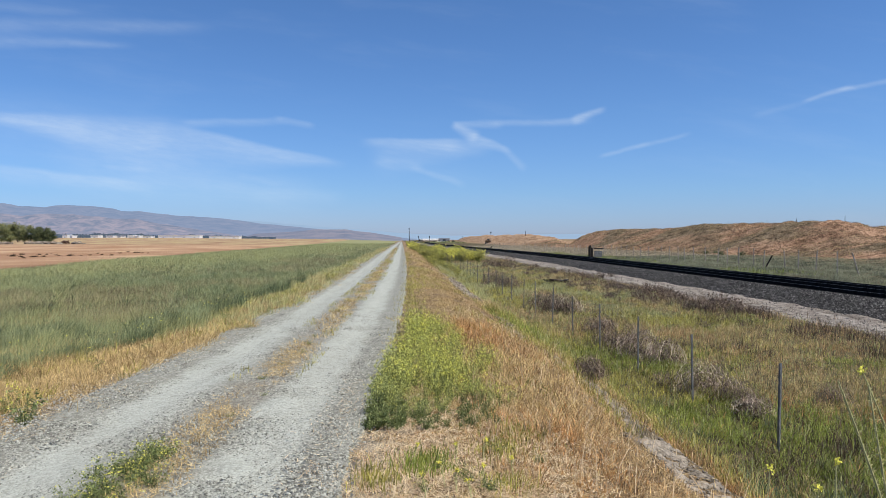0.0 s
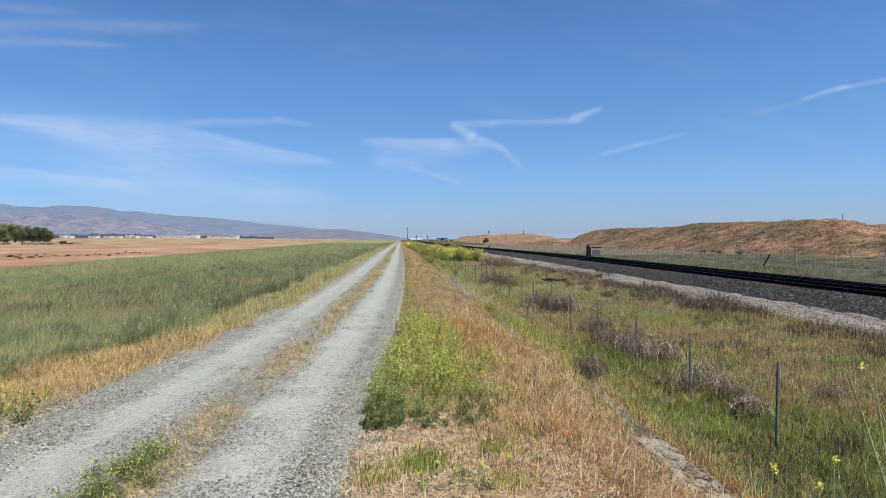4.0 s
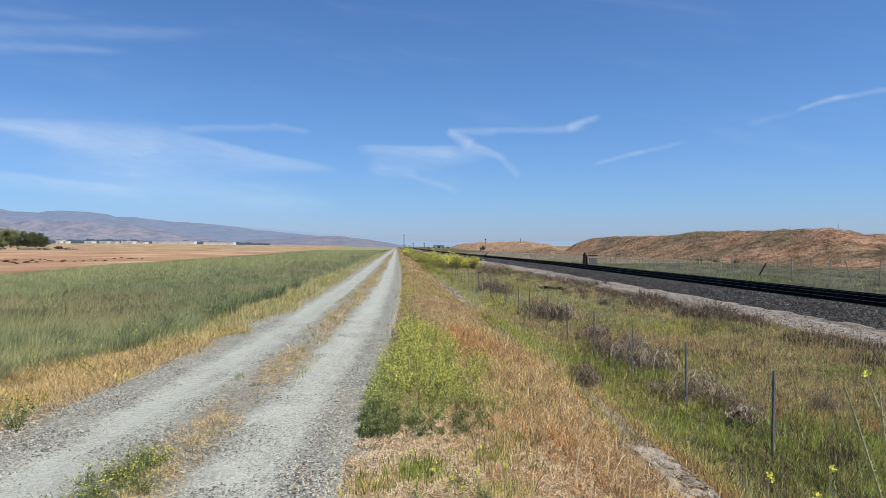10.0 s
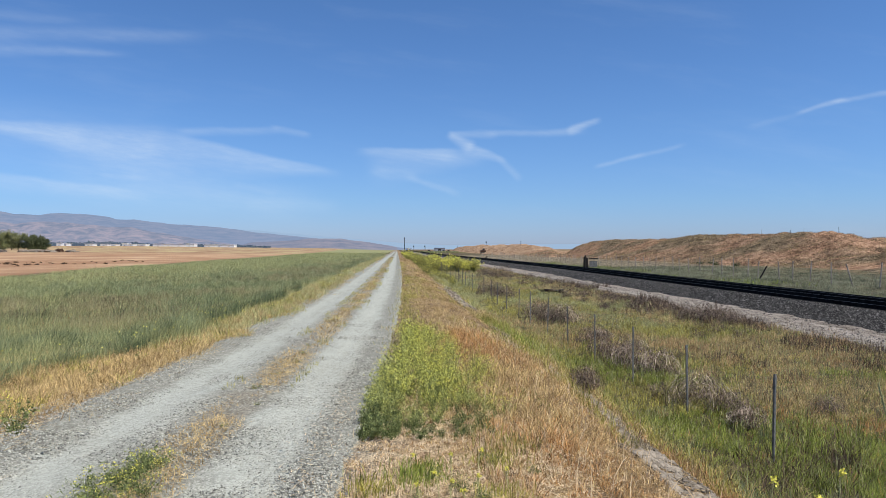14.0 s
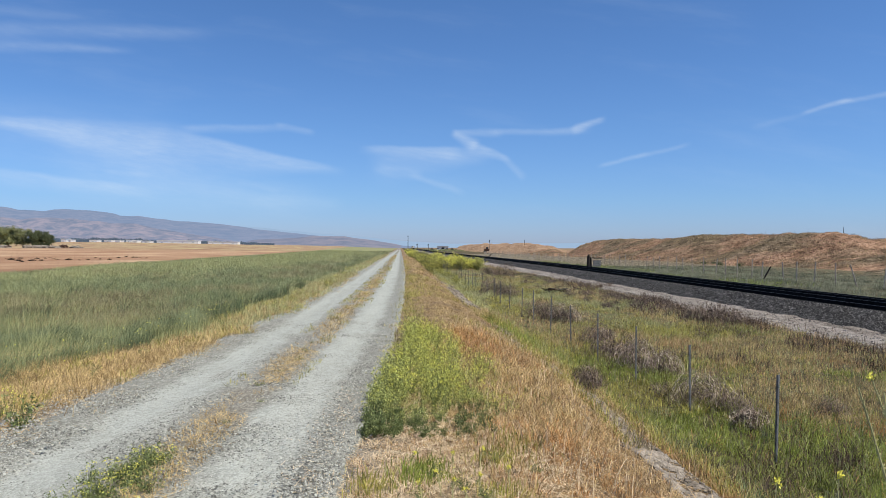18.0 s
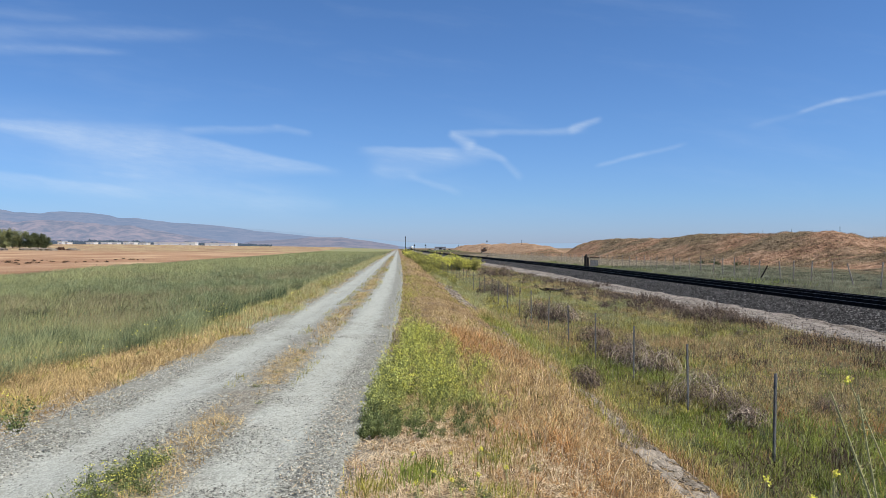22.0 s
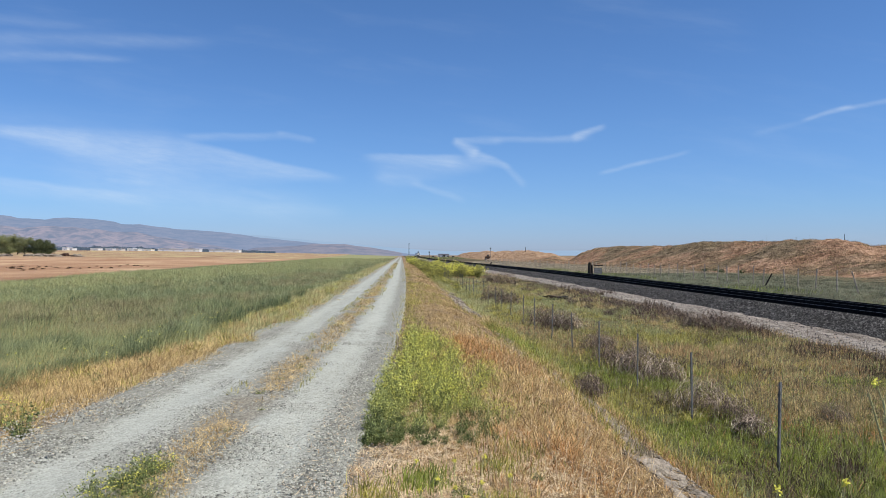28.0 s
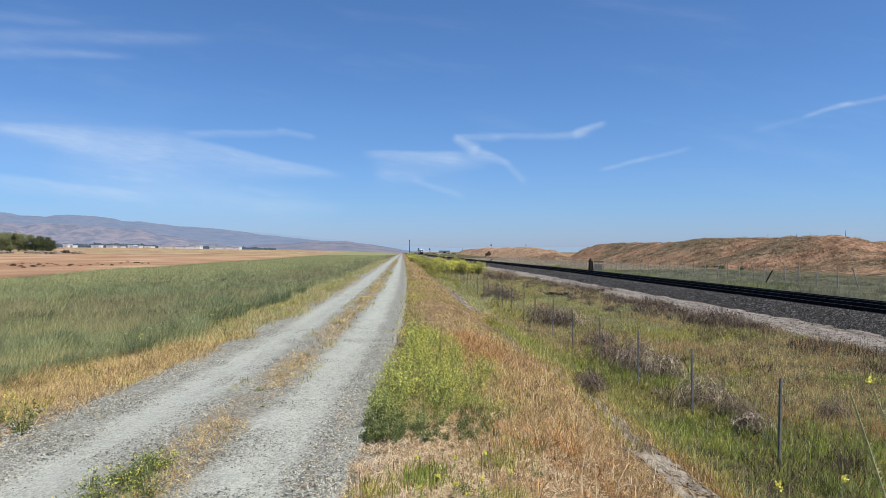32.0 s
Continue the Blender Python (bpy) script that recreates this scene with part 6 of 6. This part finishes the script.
def build_near_fence():
    post = thing("fence_post", Matrix.Identity(4), "slim grey steel fence post standing in grass", "fence post", "posts of the wire fence")
    part("flange", boxed(-0.018, -0.004, -0.4, 0.018, 0.002, 1.45, bevel=0.001), POSTSTEEL, post)
    part("web", boxed(-0.0035, 0.003, -0.4, 0.0035, 0.038, 1.44), POSTSTEEL, post)
    stud = boxed(-0.012, -0.012, -0.006, 0.012, -0.005, 0.006)
    me = bpy.data.meshes.new("stud")
    stud.to_mesh(me)
    stud.free()
    me.materials.append(POSTSTEEL)
    for i in range(12):
        o = new("stud", me)
        o.parent, o.location = post, (0, 0, 0.18 + i * 0.11)
    steps = [10.34, 13.5, 16.72, 20.0, 23.2, 26.5, 29.8, 33.0, 36.4, 39.6]
    while steps[-1] < 105:
        steps.append(steps[-1] + 3.2)
    for i, y in enumerate(steps):
        lean = 0.6 if i == 0 else RNG.normal(0, 1.2)
        x = FENCE_X + (RNG.normal(0, 0.04) if i > 3 else 0)
        z = -1.53 if i < 4 else -1.53 + RNG.normal(0, 0.04)
        m = pose(x, y, z, RNG.normal(0, 1), lean, RNG.uniform(-20, 20) + 8)
        if i == 0:
            post.matrix_basis = m
        else:
            copy_thing(post, m)


def build_far_fence():
    wood = thing("fence_post", Matrix.Identity(4), "thin weathered wooden post of the far fence", "fence post", "posts of the far fence")
    part("shaft", tubed((0, 0, -0.3), (0, 0, 1.72), 0.05, 0.042, 7), OLDWOOD, wood)
    part("wire_tie", tubed((0, 0, 1.5), (0, 0, 1.53), 0.054, 0.054, 7), POSTSTEEL, wood)
    y, i, first = 47.5, 0, True
    while y < 300:
        tall = RNG.uniform(0.85, 1.05)
        m = pose(34 + RNG.normal(0, 0.15), y, float(ground_z(34, y)), RNG.normal(0, 2), RNG.normal(0, 2), 0) @ Matrix.Diagonal((1, 1, tall, 1))
        if i in (2,):
            m = pose(33.8, y, float(ground_z(34, y)), 0, -17, 0)
        if first:
            wood.matrix_basis, first = m, False
        else:
            copy_thing(wood, m)
        y += 2.85 + RNG.normal(0, 0.15)
        i += 1
    prop = thing("leaning_post", pose(33.0, 65.5, -1.3, 0, 30, 0), "black wooden post leaning steeply beside the fence", "post")
    part("shaft", tubed((0, 0, -0.15), (0, 0, 1.5), 0.075, 0.06, 7), CHAR, prop)


def build_trackside():
    st = thing("gate_posts", pose(25.9, 100, -1.27), "pair of blackened timber posts with grey mesh panel", "gate post")
    part("post", tubed((-0.16, 0, -0.2), (-0.12, 0, 1.75), 0.22, 0.2, 8), CHAR, st)
    part("post", tubed((0.24, 0.1, -0.2), (0.17, 0.1, 1.55), 0.2, 0.17, 8), CHAR, st)
    part("cap", tubed((-0.1, 0, 1.7), (-0.06, 0, 1.98), 0.11, 0.08, 8), CHAR, st)
    part("panel", boxed(0.48, 0.0, 0.3, 1.6, 0.03, 1.15), POSTSTEEL, st, "grey weathered panel")
    part("top_bar", boxed(0.45, -0.03, 1.4, 1.75, 0.08, 1.54), CHAR, st, "dark timber bar")
    part("foot", boxed(0.5, -0.02, -0.2, 0.58, 0.06, 0.2), OLDWOOD, st)
    part("foot", boxed(1.6, -0.02, -0.2, 1.68, 0.06, 0.2), OLDWOOD, st)
    stop = thing("track_stop", pose(23.4, 196, -1.3 + float(dip(23.4, 196))), "small black track stop leaning beside the rails", "track stop")
    part("bar", tubed((-0.6, 0, -0.2), (0.7, 0, 1.2), 0.16, 0.13, 7), CHAR, stop)
    part("foot", boxed(-0.7, -0.3, -0.1, 0.2, 0.3, 0.35, bevel=0.05), CHAR, stop)
    part("brace", tubed((0.5, 0.1, -0.1), (0.3, 0.1, 0.8), 0.08, 0.07, 6), CHAR, stop)
    heap = thing("scrap_heap", pose(10.6, 50.5, -1.42), "low heap of rusted sheet and dark boards", "scrap heap")
    for i in range(7):
        a = Matrix.Translation((RNG.normal(0, 0.14), RNG.normal(0, 0.25), 0.06 + 0.03 * i)) @ Euler((RNG.normal(0, 0.10), RNG.normal(0, 0.07), RNG.normal(0, 0.5))).to_matrix().to_4x4()
        part("board", boxed(-0.95 + 0.08 * i, -0.32 + 0.03 * i, -0.015, 0.95 - 0.05 * i, 0.32, 0.02, turn=a), RUST if i % 3 else CHAR, heap)


def build_far_left():
    for i, (x, y, h) in enumerate([(-209, 428, 13.0), (-228, 425, 15.0), (-219, 432, 15.5), (-205, 436, 12.5), (-201, 430, 12.0), (-195, 428, 9.5), (-237, 430, 15.0), (-248, 428, 14.5), (-215, 420, 11.5), (-202, 424, 11.0), (-224, 440, 15.0), (-222, 425, 14.5), (-217, 436, 15.2)]):
        ob = thing("tree", pose(x * 1.3 - 4, y * 1.3, float(ground_z(x * 1.3 - 4, y * 1.3)) - 0.1), "dense dark green broadleaf tree at the field edge", "tree", "trees at the field edge")
        bm = tubed((0, 0, -0.3), (0.2, 0, h * 0.45), 0.3, 0.17, 8)
        lobes = []
        for j in range(15):
            a, r = RNG.uniform(0, 6.28), RNG.uniform(0.5, 4.2) * h / 13
            c = np.array([math.cos(a) * r * 1.3, math.sin(a) * r, h * RNG.uniform(0.15, 0.85)])
            tube(bm, (0.1, 0, h * 0.3), tuple(c), 0.1, 0.03, 5)
            lobes.append((c, RNG.uniform(1.3, 2.6) * h / 13))
        part("trunk", bm, BARK, ob)
        pts = np.concatenate([c + RNG.normal(0, 0.55, (330, 3)) * s * np.array([1, 1, 0.75]) for c, s in lobes])
        pts[:, 2] = np.clip(pts[:, 2], 0.3, h)
        put("crown", leaves("crown", pts, RNG.uniform(0.4, 0.8, len(pts)), 0.45, TREELEAF if x < -206 else DARKLEAF, 0.1), ob)
    # dark clumps lying in the bare field
    kinds = []
    for j in range(3):
        ob = thing("weed_clump", Matrix.Identity(4), "low dark dead weed clump on bare field", "dead weed", "clumps in the bare field")
        m = 160
        pts = RNG.normal(0, 1, (m, 3)) * np.array([0.30, 0.22, 0.15])
        pts[:, 2] = np.abs(pts[:, 2]) + 0.02
        put("tangle", leaves("tangle", pts, 0.13, 0.12, DEADROOT, 0.2), ob)
        kinds.append(ob)
    at = []
    for x, y in ((-52.2, 102.1), (-47.7, 95.2), (-44.4, 89.3), (-46.1, 95.1), (-52.4, 109.7), (-46.4, 98.3), (-53.3, 114.0), (-54.8, 118.8), (-50.0, 109.6), (-47.7, 105.5), (-44.7, 101.7), (-46.0, 105.4), (-43.1, 101.6), (-43.4, 105.2), (-49.7, 123.5), (-43.3, 109.2), (-40.4, 105.1), (-46.0, 123.3), (-49.0, 134.9), (-45.6, 128.7), (-45.0, 128.7), (-42.4, 123.0), (-41.4, 123.0), (-57.1, 114.3), (-58.1, 114.3)):
        at.append((x, y, RNG.uniform(0.5, 0.9)))
    spread(kinds, at)
    heap = thing("earth_heap", pose(-190, 428, float(ground_z(-190, 428)) - 0.1), "dark brown heap of earth in the field", "earth heap")
    bm = bmesh.new()
    bmesh.ops.create_icosphere(bm, subdivisions=3, radius=1.0)
    for v in bm.verts:
        v.co = Vector((v.co.x * 3.4, v.co.y * 2.5, max(v.co.z, -0.1) * 2.1)) * (0.85 + 0.4 * noise.noise(v.co * 1.7))
    part("mound", bm, RUST, heap)
    for i in range(9):
        x = -214 + i * 5.2 + RNG.normal(0, 1)
        ob = thing("spoil_heap", pose(x, 395 + RNG.normal(0, 6), float(ground_z(x, 395)) - 0.1), "pale heap of dry soil along the field", "soil heap", "pale soil heaps")
        bm = bmesh.new()
        bmesh.ops.create_icosphere(bm, subdivisions=3, radius=1.0)
        for v in bm.verts:
            v.co = Vector((v.co.x * 4.2, v.co.y * 2.0, max(v.co.z, -0.1) * 1.7)) * (0.8 + 0.5 * noise.noise(v.co * 1.9 + Vector((i, 0, 0))))
        part("mound", bm, CLAY, ob)
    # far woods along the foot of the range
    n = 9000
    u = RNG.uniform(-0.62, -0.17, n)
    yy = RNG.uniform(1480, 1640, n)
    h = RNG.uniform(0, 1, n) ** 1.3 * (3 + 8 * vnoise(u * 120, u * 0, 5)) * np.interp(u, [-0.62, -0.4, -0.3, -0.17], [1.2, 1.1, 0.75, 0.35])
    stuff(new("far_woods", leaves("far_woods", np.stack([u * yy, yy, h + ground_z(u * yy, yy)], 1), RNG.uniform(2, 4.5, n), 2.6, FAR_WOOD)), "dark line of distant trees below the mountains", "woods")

    def warehouse(x0, x1, tall, y, mat, label):
        ob = thing("warehouse", pose((x0 + x1) / 2, y, float(ground_z((x0 + x1) / 2, y))), label, "building", "distant buildings")
        w = x1 - x0
        part("wall", boxed(-w / 2, 0, -0.5, w / 2, 22, tall), mat, ob)
        part("roof", boxed(-w / 2 - 0.5, -0.6, tall + 0.003, w / 2 + 0.5, 22.5, tall + 0.7), WHITE, ob, "pale flat roof")
        k = max(1, int(w / 16))
        for i in range(k):
            cx = -w / 2 + (i + 0.5) * w / k
            part("window", boxed(cx - 1.3, -0.12, tall * 0.1, cx + 1.3, -0.01, tall * 0.42), GREYPAINT, ob)
    warehouse(-466, -388, 4.9, 1440, WHITE, "long low white warehouse with dark openings")
    warehouse(-370, -313, 4.4, 1440, WHITE, "long white industrial building far across the field")
    for a, b, h in ((-588, -574, 3.6), (-560, -547, 3.2), (-540, -531, 2.8), (-520, -510, 4.2), (-508, -499, 3.4), (-490, -476, 3.0), (-626, -622, 3.8), (-640, -631, 5.5)):
        warehouse(a, b, h, 1430, WHITE, "small white building among distant trees")


def far_pole(x, y, tall, name, label):
    ob = thing(name, pose(x, y, -1.0 + float(dip(x, y))), label, "pole")
    part("pole", tubed((0, 0, -0.5), (0, 0, tall), 0.24, 0.16, 8), CHAR, ob)
    return ob


def build_far_middle():
    p = far_pole(5.0, 500, 11.0, "utility_pole", "dark wooden utility pole beside the road")
    part("crossarm", boxed(-0.5, -0.1, 10.2, 0.5, 0.1, 10.4), CHAR, p)
    for x, y, nm in ((15.4, 690, "track signal mast with dark round head"), (26.2, 700, "track signal mast with dark round head")):
        s = thing("railway_signal", pose(x, y, -1.3 + float(dip(x, y))), nm, "signal", "railway signals")
        part("mast", tubed((0, 0, -0.3), (0, 0, 5.6), 0.12, 0.1, 8), POSTSTEEL, s)
        part("head", boxed(-0.5, -0.2, 4.9, 0.5, 0.2, 6.4, bevel=0.2), DARKPAINT, s, "black signal head")
        part("ladder", boxed(0.2, 0.1, 0.0, 0.5, 0.14, 4.4), POSTSTEEL, s)
    q = thing("railway_signal", pose(62, 512, -0.6), "tall thin mast above the bank", "signal", "railway signals")
    part("mast", tubed((0, 0, -2), (0, 0, 6.3), 0.12, 0.1, 8), POSTSTEEL, q)
    part("head", boxed(-0.4, -0.2, 5.6, 0.4, 0.2, 6.6, bevel=0.1), DARKPAINT, q, "black signal head")
    e = thing("trackside_machine", pose(55, 470, -1.1 + float(dip(55, 470))), "rust-orange machine standing below the bank", "machine")
    part("body", boxed(-1.7, -1, 0.9, 1.7, 1, 2.3, bevel=0.25), RUST, e)
    part("cab", boxed(-0.4, -0.8, 2.3, 1.0, 0.8, 3.4, bevel=0.15), DARKPAINT, e)
    part("chassis", boxed(-1.9, -1.1, 0.0, 1.9, 1.1, 0.9, bevel=0.2), DARKPAINT, e)
    for x, y, tall, thick in ((74, 438.1, 3.0, 0.16), (74, 303.3, 0.9, 0.20), (74, 134.6, 1.3, 0.04), (74, 119.4, 1.3, 0.04), (66, 804.0, 3.0, 0.16)):
        f = thing("bank_post", pose(x, y, float(berm_z(x, y)) - 0.1), "short thin post on top of the bank", "post", "posts on the bank")
        part("shaft", tubed((0, 0, -0.3), (0, 0, tall), thick, thick * 0.85, 6), CHAR, f)

    def car(x, y, mat, label, heading):
        ob = thing("car", pose(x, y, -1.05 + float(dip(x, y)), 0, 0, heading), label, "car", "parked cars far off")
        part("body", boxed(-2.2, -0.9, 0.35, 2.2, 0.9, 0.95, bevel=0.15), mat, ob)
        part("cabin", boxed(-1.2, -0.8, 0.95, 1.1, 0.8, 1.75, bevel=0.25), DARKGLASS, ob)
        for a in (-1.4, 1.4):
            for b in (-0.8, 0.8):
                part("wheel", tubed((a, b - 0.11, 0.33), (a, b + 0.11, 0.33), 0.33, 0.33, 12), DARKPAINT, ob)
    for x, mat, lab in ((36.9, DARKPAINT, "dark car parked by the railway crossing"), (43.5, WHITE, "white car parked by the railway crossing"), (48.7, GREYPAINT, "grey car parked by the railway crossing"),
                         (54.0, DARKPAINT, "black van parked by the railway crossing"), (60.0, DARKPAINT, "black car parked by the railway crossing")):
        car(x, 860, mat, lab, RNG.uniform(-20, 20))
    ob = thing("shed", pose(63.2, 1100, -1.0 + float(dip(60, 1100))), "long low grey shed behind the railway", "building")
    part("wall", boxed(-8, 0, -0.5, 8, 8, 4.2), GREYPAINT, ob)
    part("roof", boxed(-8.4, -0.4, 4.203, 8.4, 8.4, 4.8), GREYPAINT, ob)
    part("door", boxed(-2, -0.1, 0, 2, -0.01, 3), DARKGLASS, ob)
    n = 2600
    xx, yy = RNG.uniform(26, 60, n), RNG.uniform(560, 840, n)
    stuff(new("far_scrub", leaves("far_scrub", np.stack([xx, yy, RNG.uniform(-3.0, -2.2, n)], 1), 1.0, 0.7, TREELEAF)), "dark low scrub along the far railway", "scrub")


def rolling_stock(length, front):
    if front:
        ob = thing("locomotive", Matrix.Identity(4), "white and dark diesel locomotive with bright headlights", "locomotive", "approaching train")
        part("underframe", boxed(-1.5, 0.3, 0.5, 1.5, length - 0.3, 1.4, bevel=0.08), DARKPAINT, ob)
        part("body", boxed(-1.5, 1.6, 1.403, 1.5, length - 0.3, 4.5, bevel=0.25), GREYPAINT, ob)
        part("nose", boxed(-1.4, 0.1, 1.403, 1.4, 1.597, 3.2, bevel=0.3), DARKPAINT, ob, "dark lower nose")
        cab = part("cab", boxed(-1.52, 0.5, 3.203, 1.52, 4.0, 4.9, bevel=0.3), WHITE, ob, "white cab")
        part("windscreen", boxed(-1.1, 0.42, 3.6, 1.1, 0.49, 4.3), DARKGLASS, cab)
        for x in (-0.75, 0.75):
            part("headlight", tubed((x, 0.0, 2.4), (x, 0.09, 2.4), 0.28, 0.28, 10), GLOW, ob, "glowing headlight")
        part("top_headlight", tubed((0, 0.3, 4.55), (0, 0.49, 4.55), 0.25, 0.25, 10), GLOW, ob, "glowing headlight")
    else:
        ob = thing("passenger_coach", Matrix.Identity(4), "white double-deck passenger coach with dark windows", "railway coach", "approaching train")
        part("body", boxed(-1.5, 0.35, 0.7, 1.5, length - 0.35, 4.6, bevel=0.25), WHITE, ob)
        part("roof", boxed(-1.3, 0.6, 4.603, 1.3, length - 0.6, 4.85, bevel=0.1), WHITE, ob)
        for z in (1.5, 3.3):
            for i in range(9):
                y = 2.2 + i * (length - 4.4) / 8
                for x in (-1.53, 1.51):
                    part("window", boxed(x, y - 0.7, z, x + 0.02, y + 0.7, z + 0.7), DARKGLASS, ob)
    for y in (3.0, length - 3.0):
        part("bogie", boxed(-1.2, y - 1.6, 0.25, 1.2, y + 1.6, 0.69, bevel=0.1), DARKPAINT, ob)
        for d in (-1.1, 1.1):
            part("wheelset", tubed((-0.8, y + d, 0.46), (0.8, y + d, 0.46), 0.46, 0.46, 14), IRON, ob)
    return ob


def build_train():
    return [rolling_stock(20.0, True)] + [rolling_stock(26.0, False) for _ in range(5)]


def build_bird():
    ob = thing("bird", Matrix.Translation((10.5, 116, float(ground_z(10.5, 116)))), "small dark bird flying low across the field", "bird")
    bm = bmesh.new()
    bmesh.ops.create_uvsphere(bm, u_segments=10, v_segments=7, radius=0.06)
    for v in bm.verts:
        v.co.x *= 2.2
    part("body", bm, CHAR, ob)
    part("head", tubed((-0.2, 0, 0.02), (-0.11, 0, 0.03), 0.015, 0.045, 8), CHAR, ob)
    part("tail", boxed(0.1, -0.035, -0.008, 0.25, 0.035, 0.008), CHAR, ob)
    wings = []
    for side in (-1, 1):
        wings.append(part("wing", boxed(-0.07, min(0, side * 0.24), -0.006, 0.06, max(0, side * 0.24), 0.006, bevel=0.004), CHAR, ob))
    return ob, wings


for seed, build in enumerate((build_grass, build_crest_stalks, build_gully, build_gravel, build_mustard, build_stalks, build_tumbleweeds,
                              build_dead_shrubs, build_bank_scrub, build_near_fence, build_far_fence, build_trackside, build_far_left, build_far_middle)):
    reseed(100 + seed)
    build()
TRAIN = build_train()
BIRD, WINGS = build_bird()


def motions():
    """All that moves: the train coming on, stalks and plants in the wind."""
    lengths = [20.0] + [26.0] * 5
    for i, ob in enumerate(TRAIN):
        ahead = sum(lengths[:i])
        rows = []
        for t in range(0, 33):
            s = 753 + 30.3 * (32 - t) + ahead
            a, _ = track_at(s)
            b, _ = track_at(s + lengths[i])
            turn = math.degrees(math.atan2(b.x - a.x, b.y - a.y))
            rows.append((t, pose(a.x, a.y, a.z, 0, 0, -turn)))
        walk(ob, rows)
    # lean of the tall stalk, degrees, as the gusts go
    gust = [(0, -2.8), (0.3, 0.2), (0.6, 2.0), (1.0, -1.0), (1.5, -4.5), (2.0, -7.4), (2.6, -3.0), (3.0, -2.0), (4.2, -1.0), (5.2, 0.5), (6.0, -2.2), (7.0, 0.0), (8.0, 2.4), (9.0, 0.6),
            (10.0, -0.6), (11.0, 0.4), (12.0, 0.4), (13.0, 2.0), (14.0, 3.0), (15.2, 0.5), (16.5, 0.4), (17.0, 1.6), (18.0, 0.6), (19.0, 1.0), (20.0, -3.2), (21.0, -6.0), (22.0, -3.0), (23.0, -2.4), (24.0, -1.0), (25.0, -4.2), (26.2, -1.0), (28.0, 1.0), (29.0, 0.4), (30.0, 0.0), (31.0, 4.4), (32.0, -0.2)]
    for i, ob in enumerate(STALKS):
        at = ob.matrix_basis.translation.copy()
        k = (1.0, 0.9, 0.85, 0.8, 0.45)[i] if i < 5 else 0.4
        walk(ob, [(t, pose(*at, 0.8 * math.sin(1.9 * t + i), k * g + 0.5 * math.sin(2.3 * t + 2 * i), 0)) for t, g in gust])
    low = float(ground_z(10.5, 116)) + 0.07
    walk(BIRD, [(0, pose(10.5, 116, low)), (29.0, pose(10.5, 116, low)), (29.6, pose(10.2, 113, 2.2)), (30.0, pose(9.3, 110, 4.7)), (30.2, pose(7.7, 110, 4.9)), (30.6, pose(4.4, 110, 4.6)),
                (31.0, pose(0.8, 112, 2.6)), (31.6, pose(-4.6, 116, 0.05)), (32, pose(-4.8, 116, float(ground_z(-4.8, 116)) + 0.07))])
    for k, ob in zip((-1, 1), WINGS):
        beats = [(0, pose(0, 0, 0)), (29.0, pose(0, 0, 0))]
        beats += [(29.1 + 0.1 * j, pose(0, 0, 0, k * (35 if j % 2 else -25))) for j in range(25)]
        walk(ob, beats + [(31.8, pose(0, 0, 0)), (32, pose(0, 0, 0))])
    for i, ob in enumerate(SWAYING):
        m = ob.matrix_basis.copy()
        at, q, _ = m.decompose()
        rows = []
        for j in range(0, 41):
            t = j * 0.8
            sway = pose(0, 0, 0, 1.2 * math.sin(1.7 * t + at.y * 1.3), 1.8 * math.sin(2.1 * t - at.y * 0.9 + at.x) + 0.8, 0)
            rows.append((t, Matrix.Translation(at) @ sway @ q.to_matrix().to_4x4()))
        walk(ob, rows)


motions()
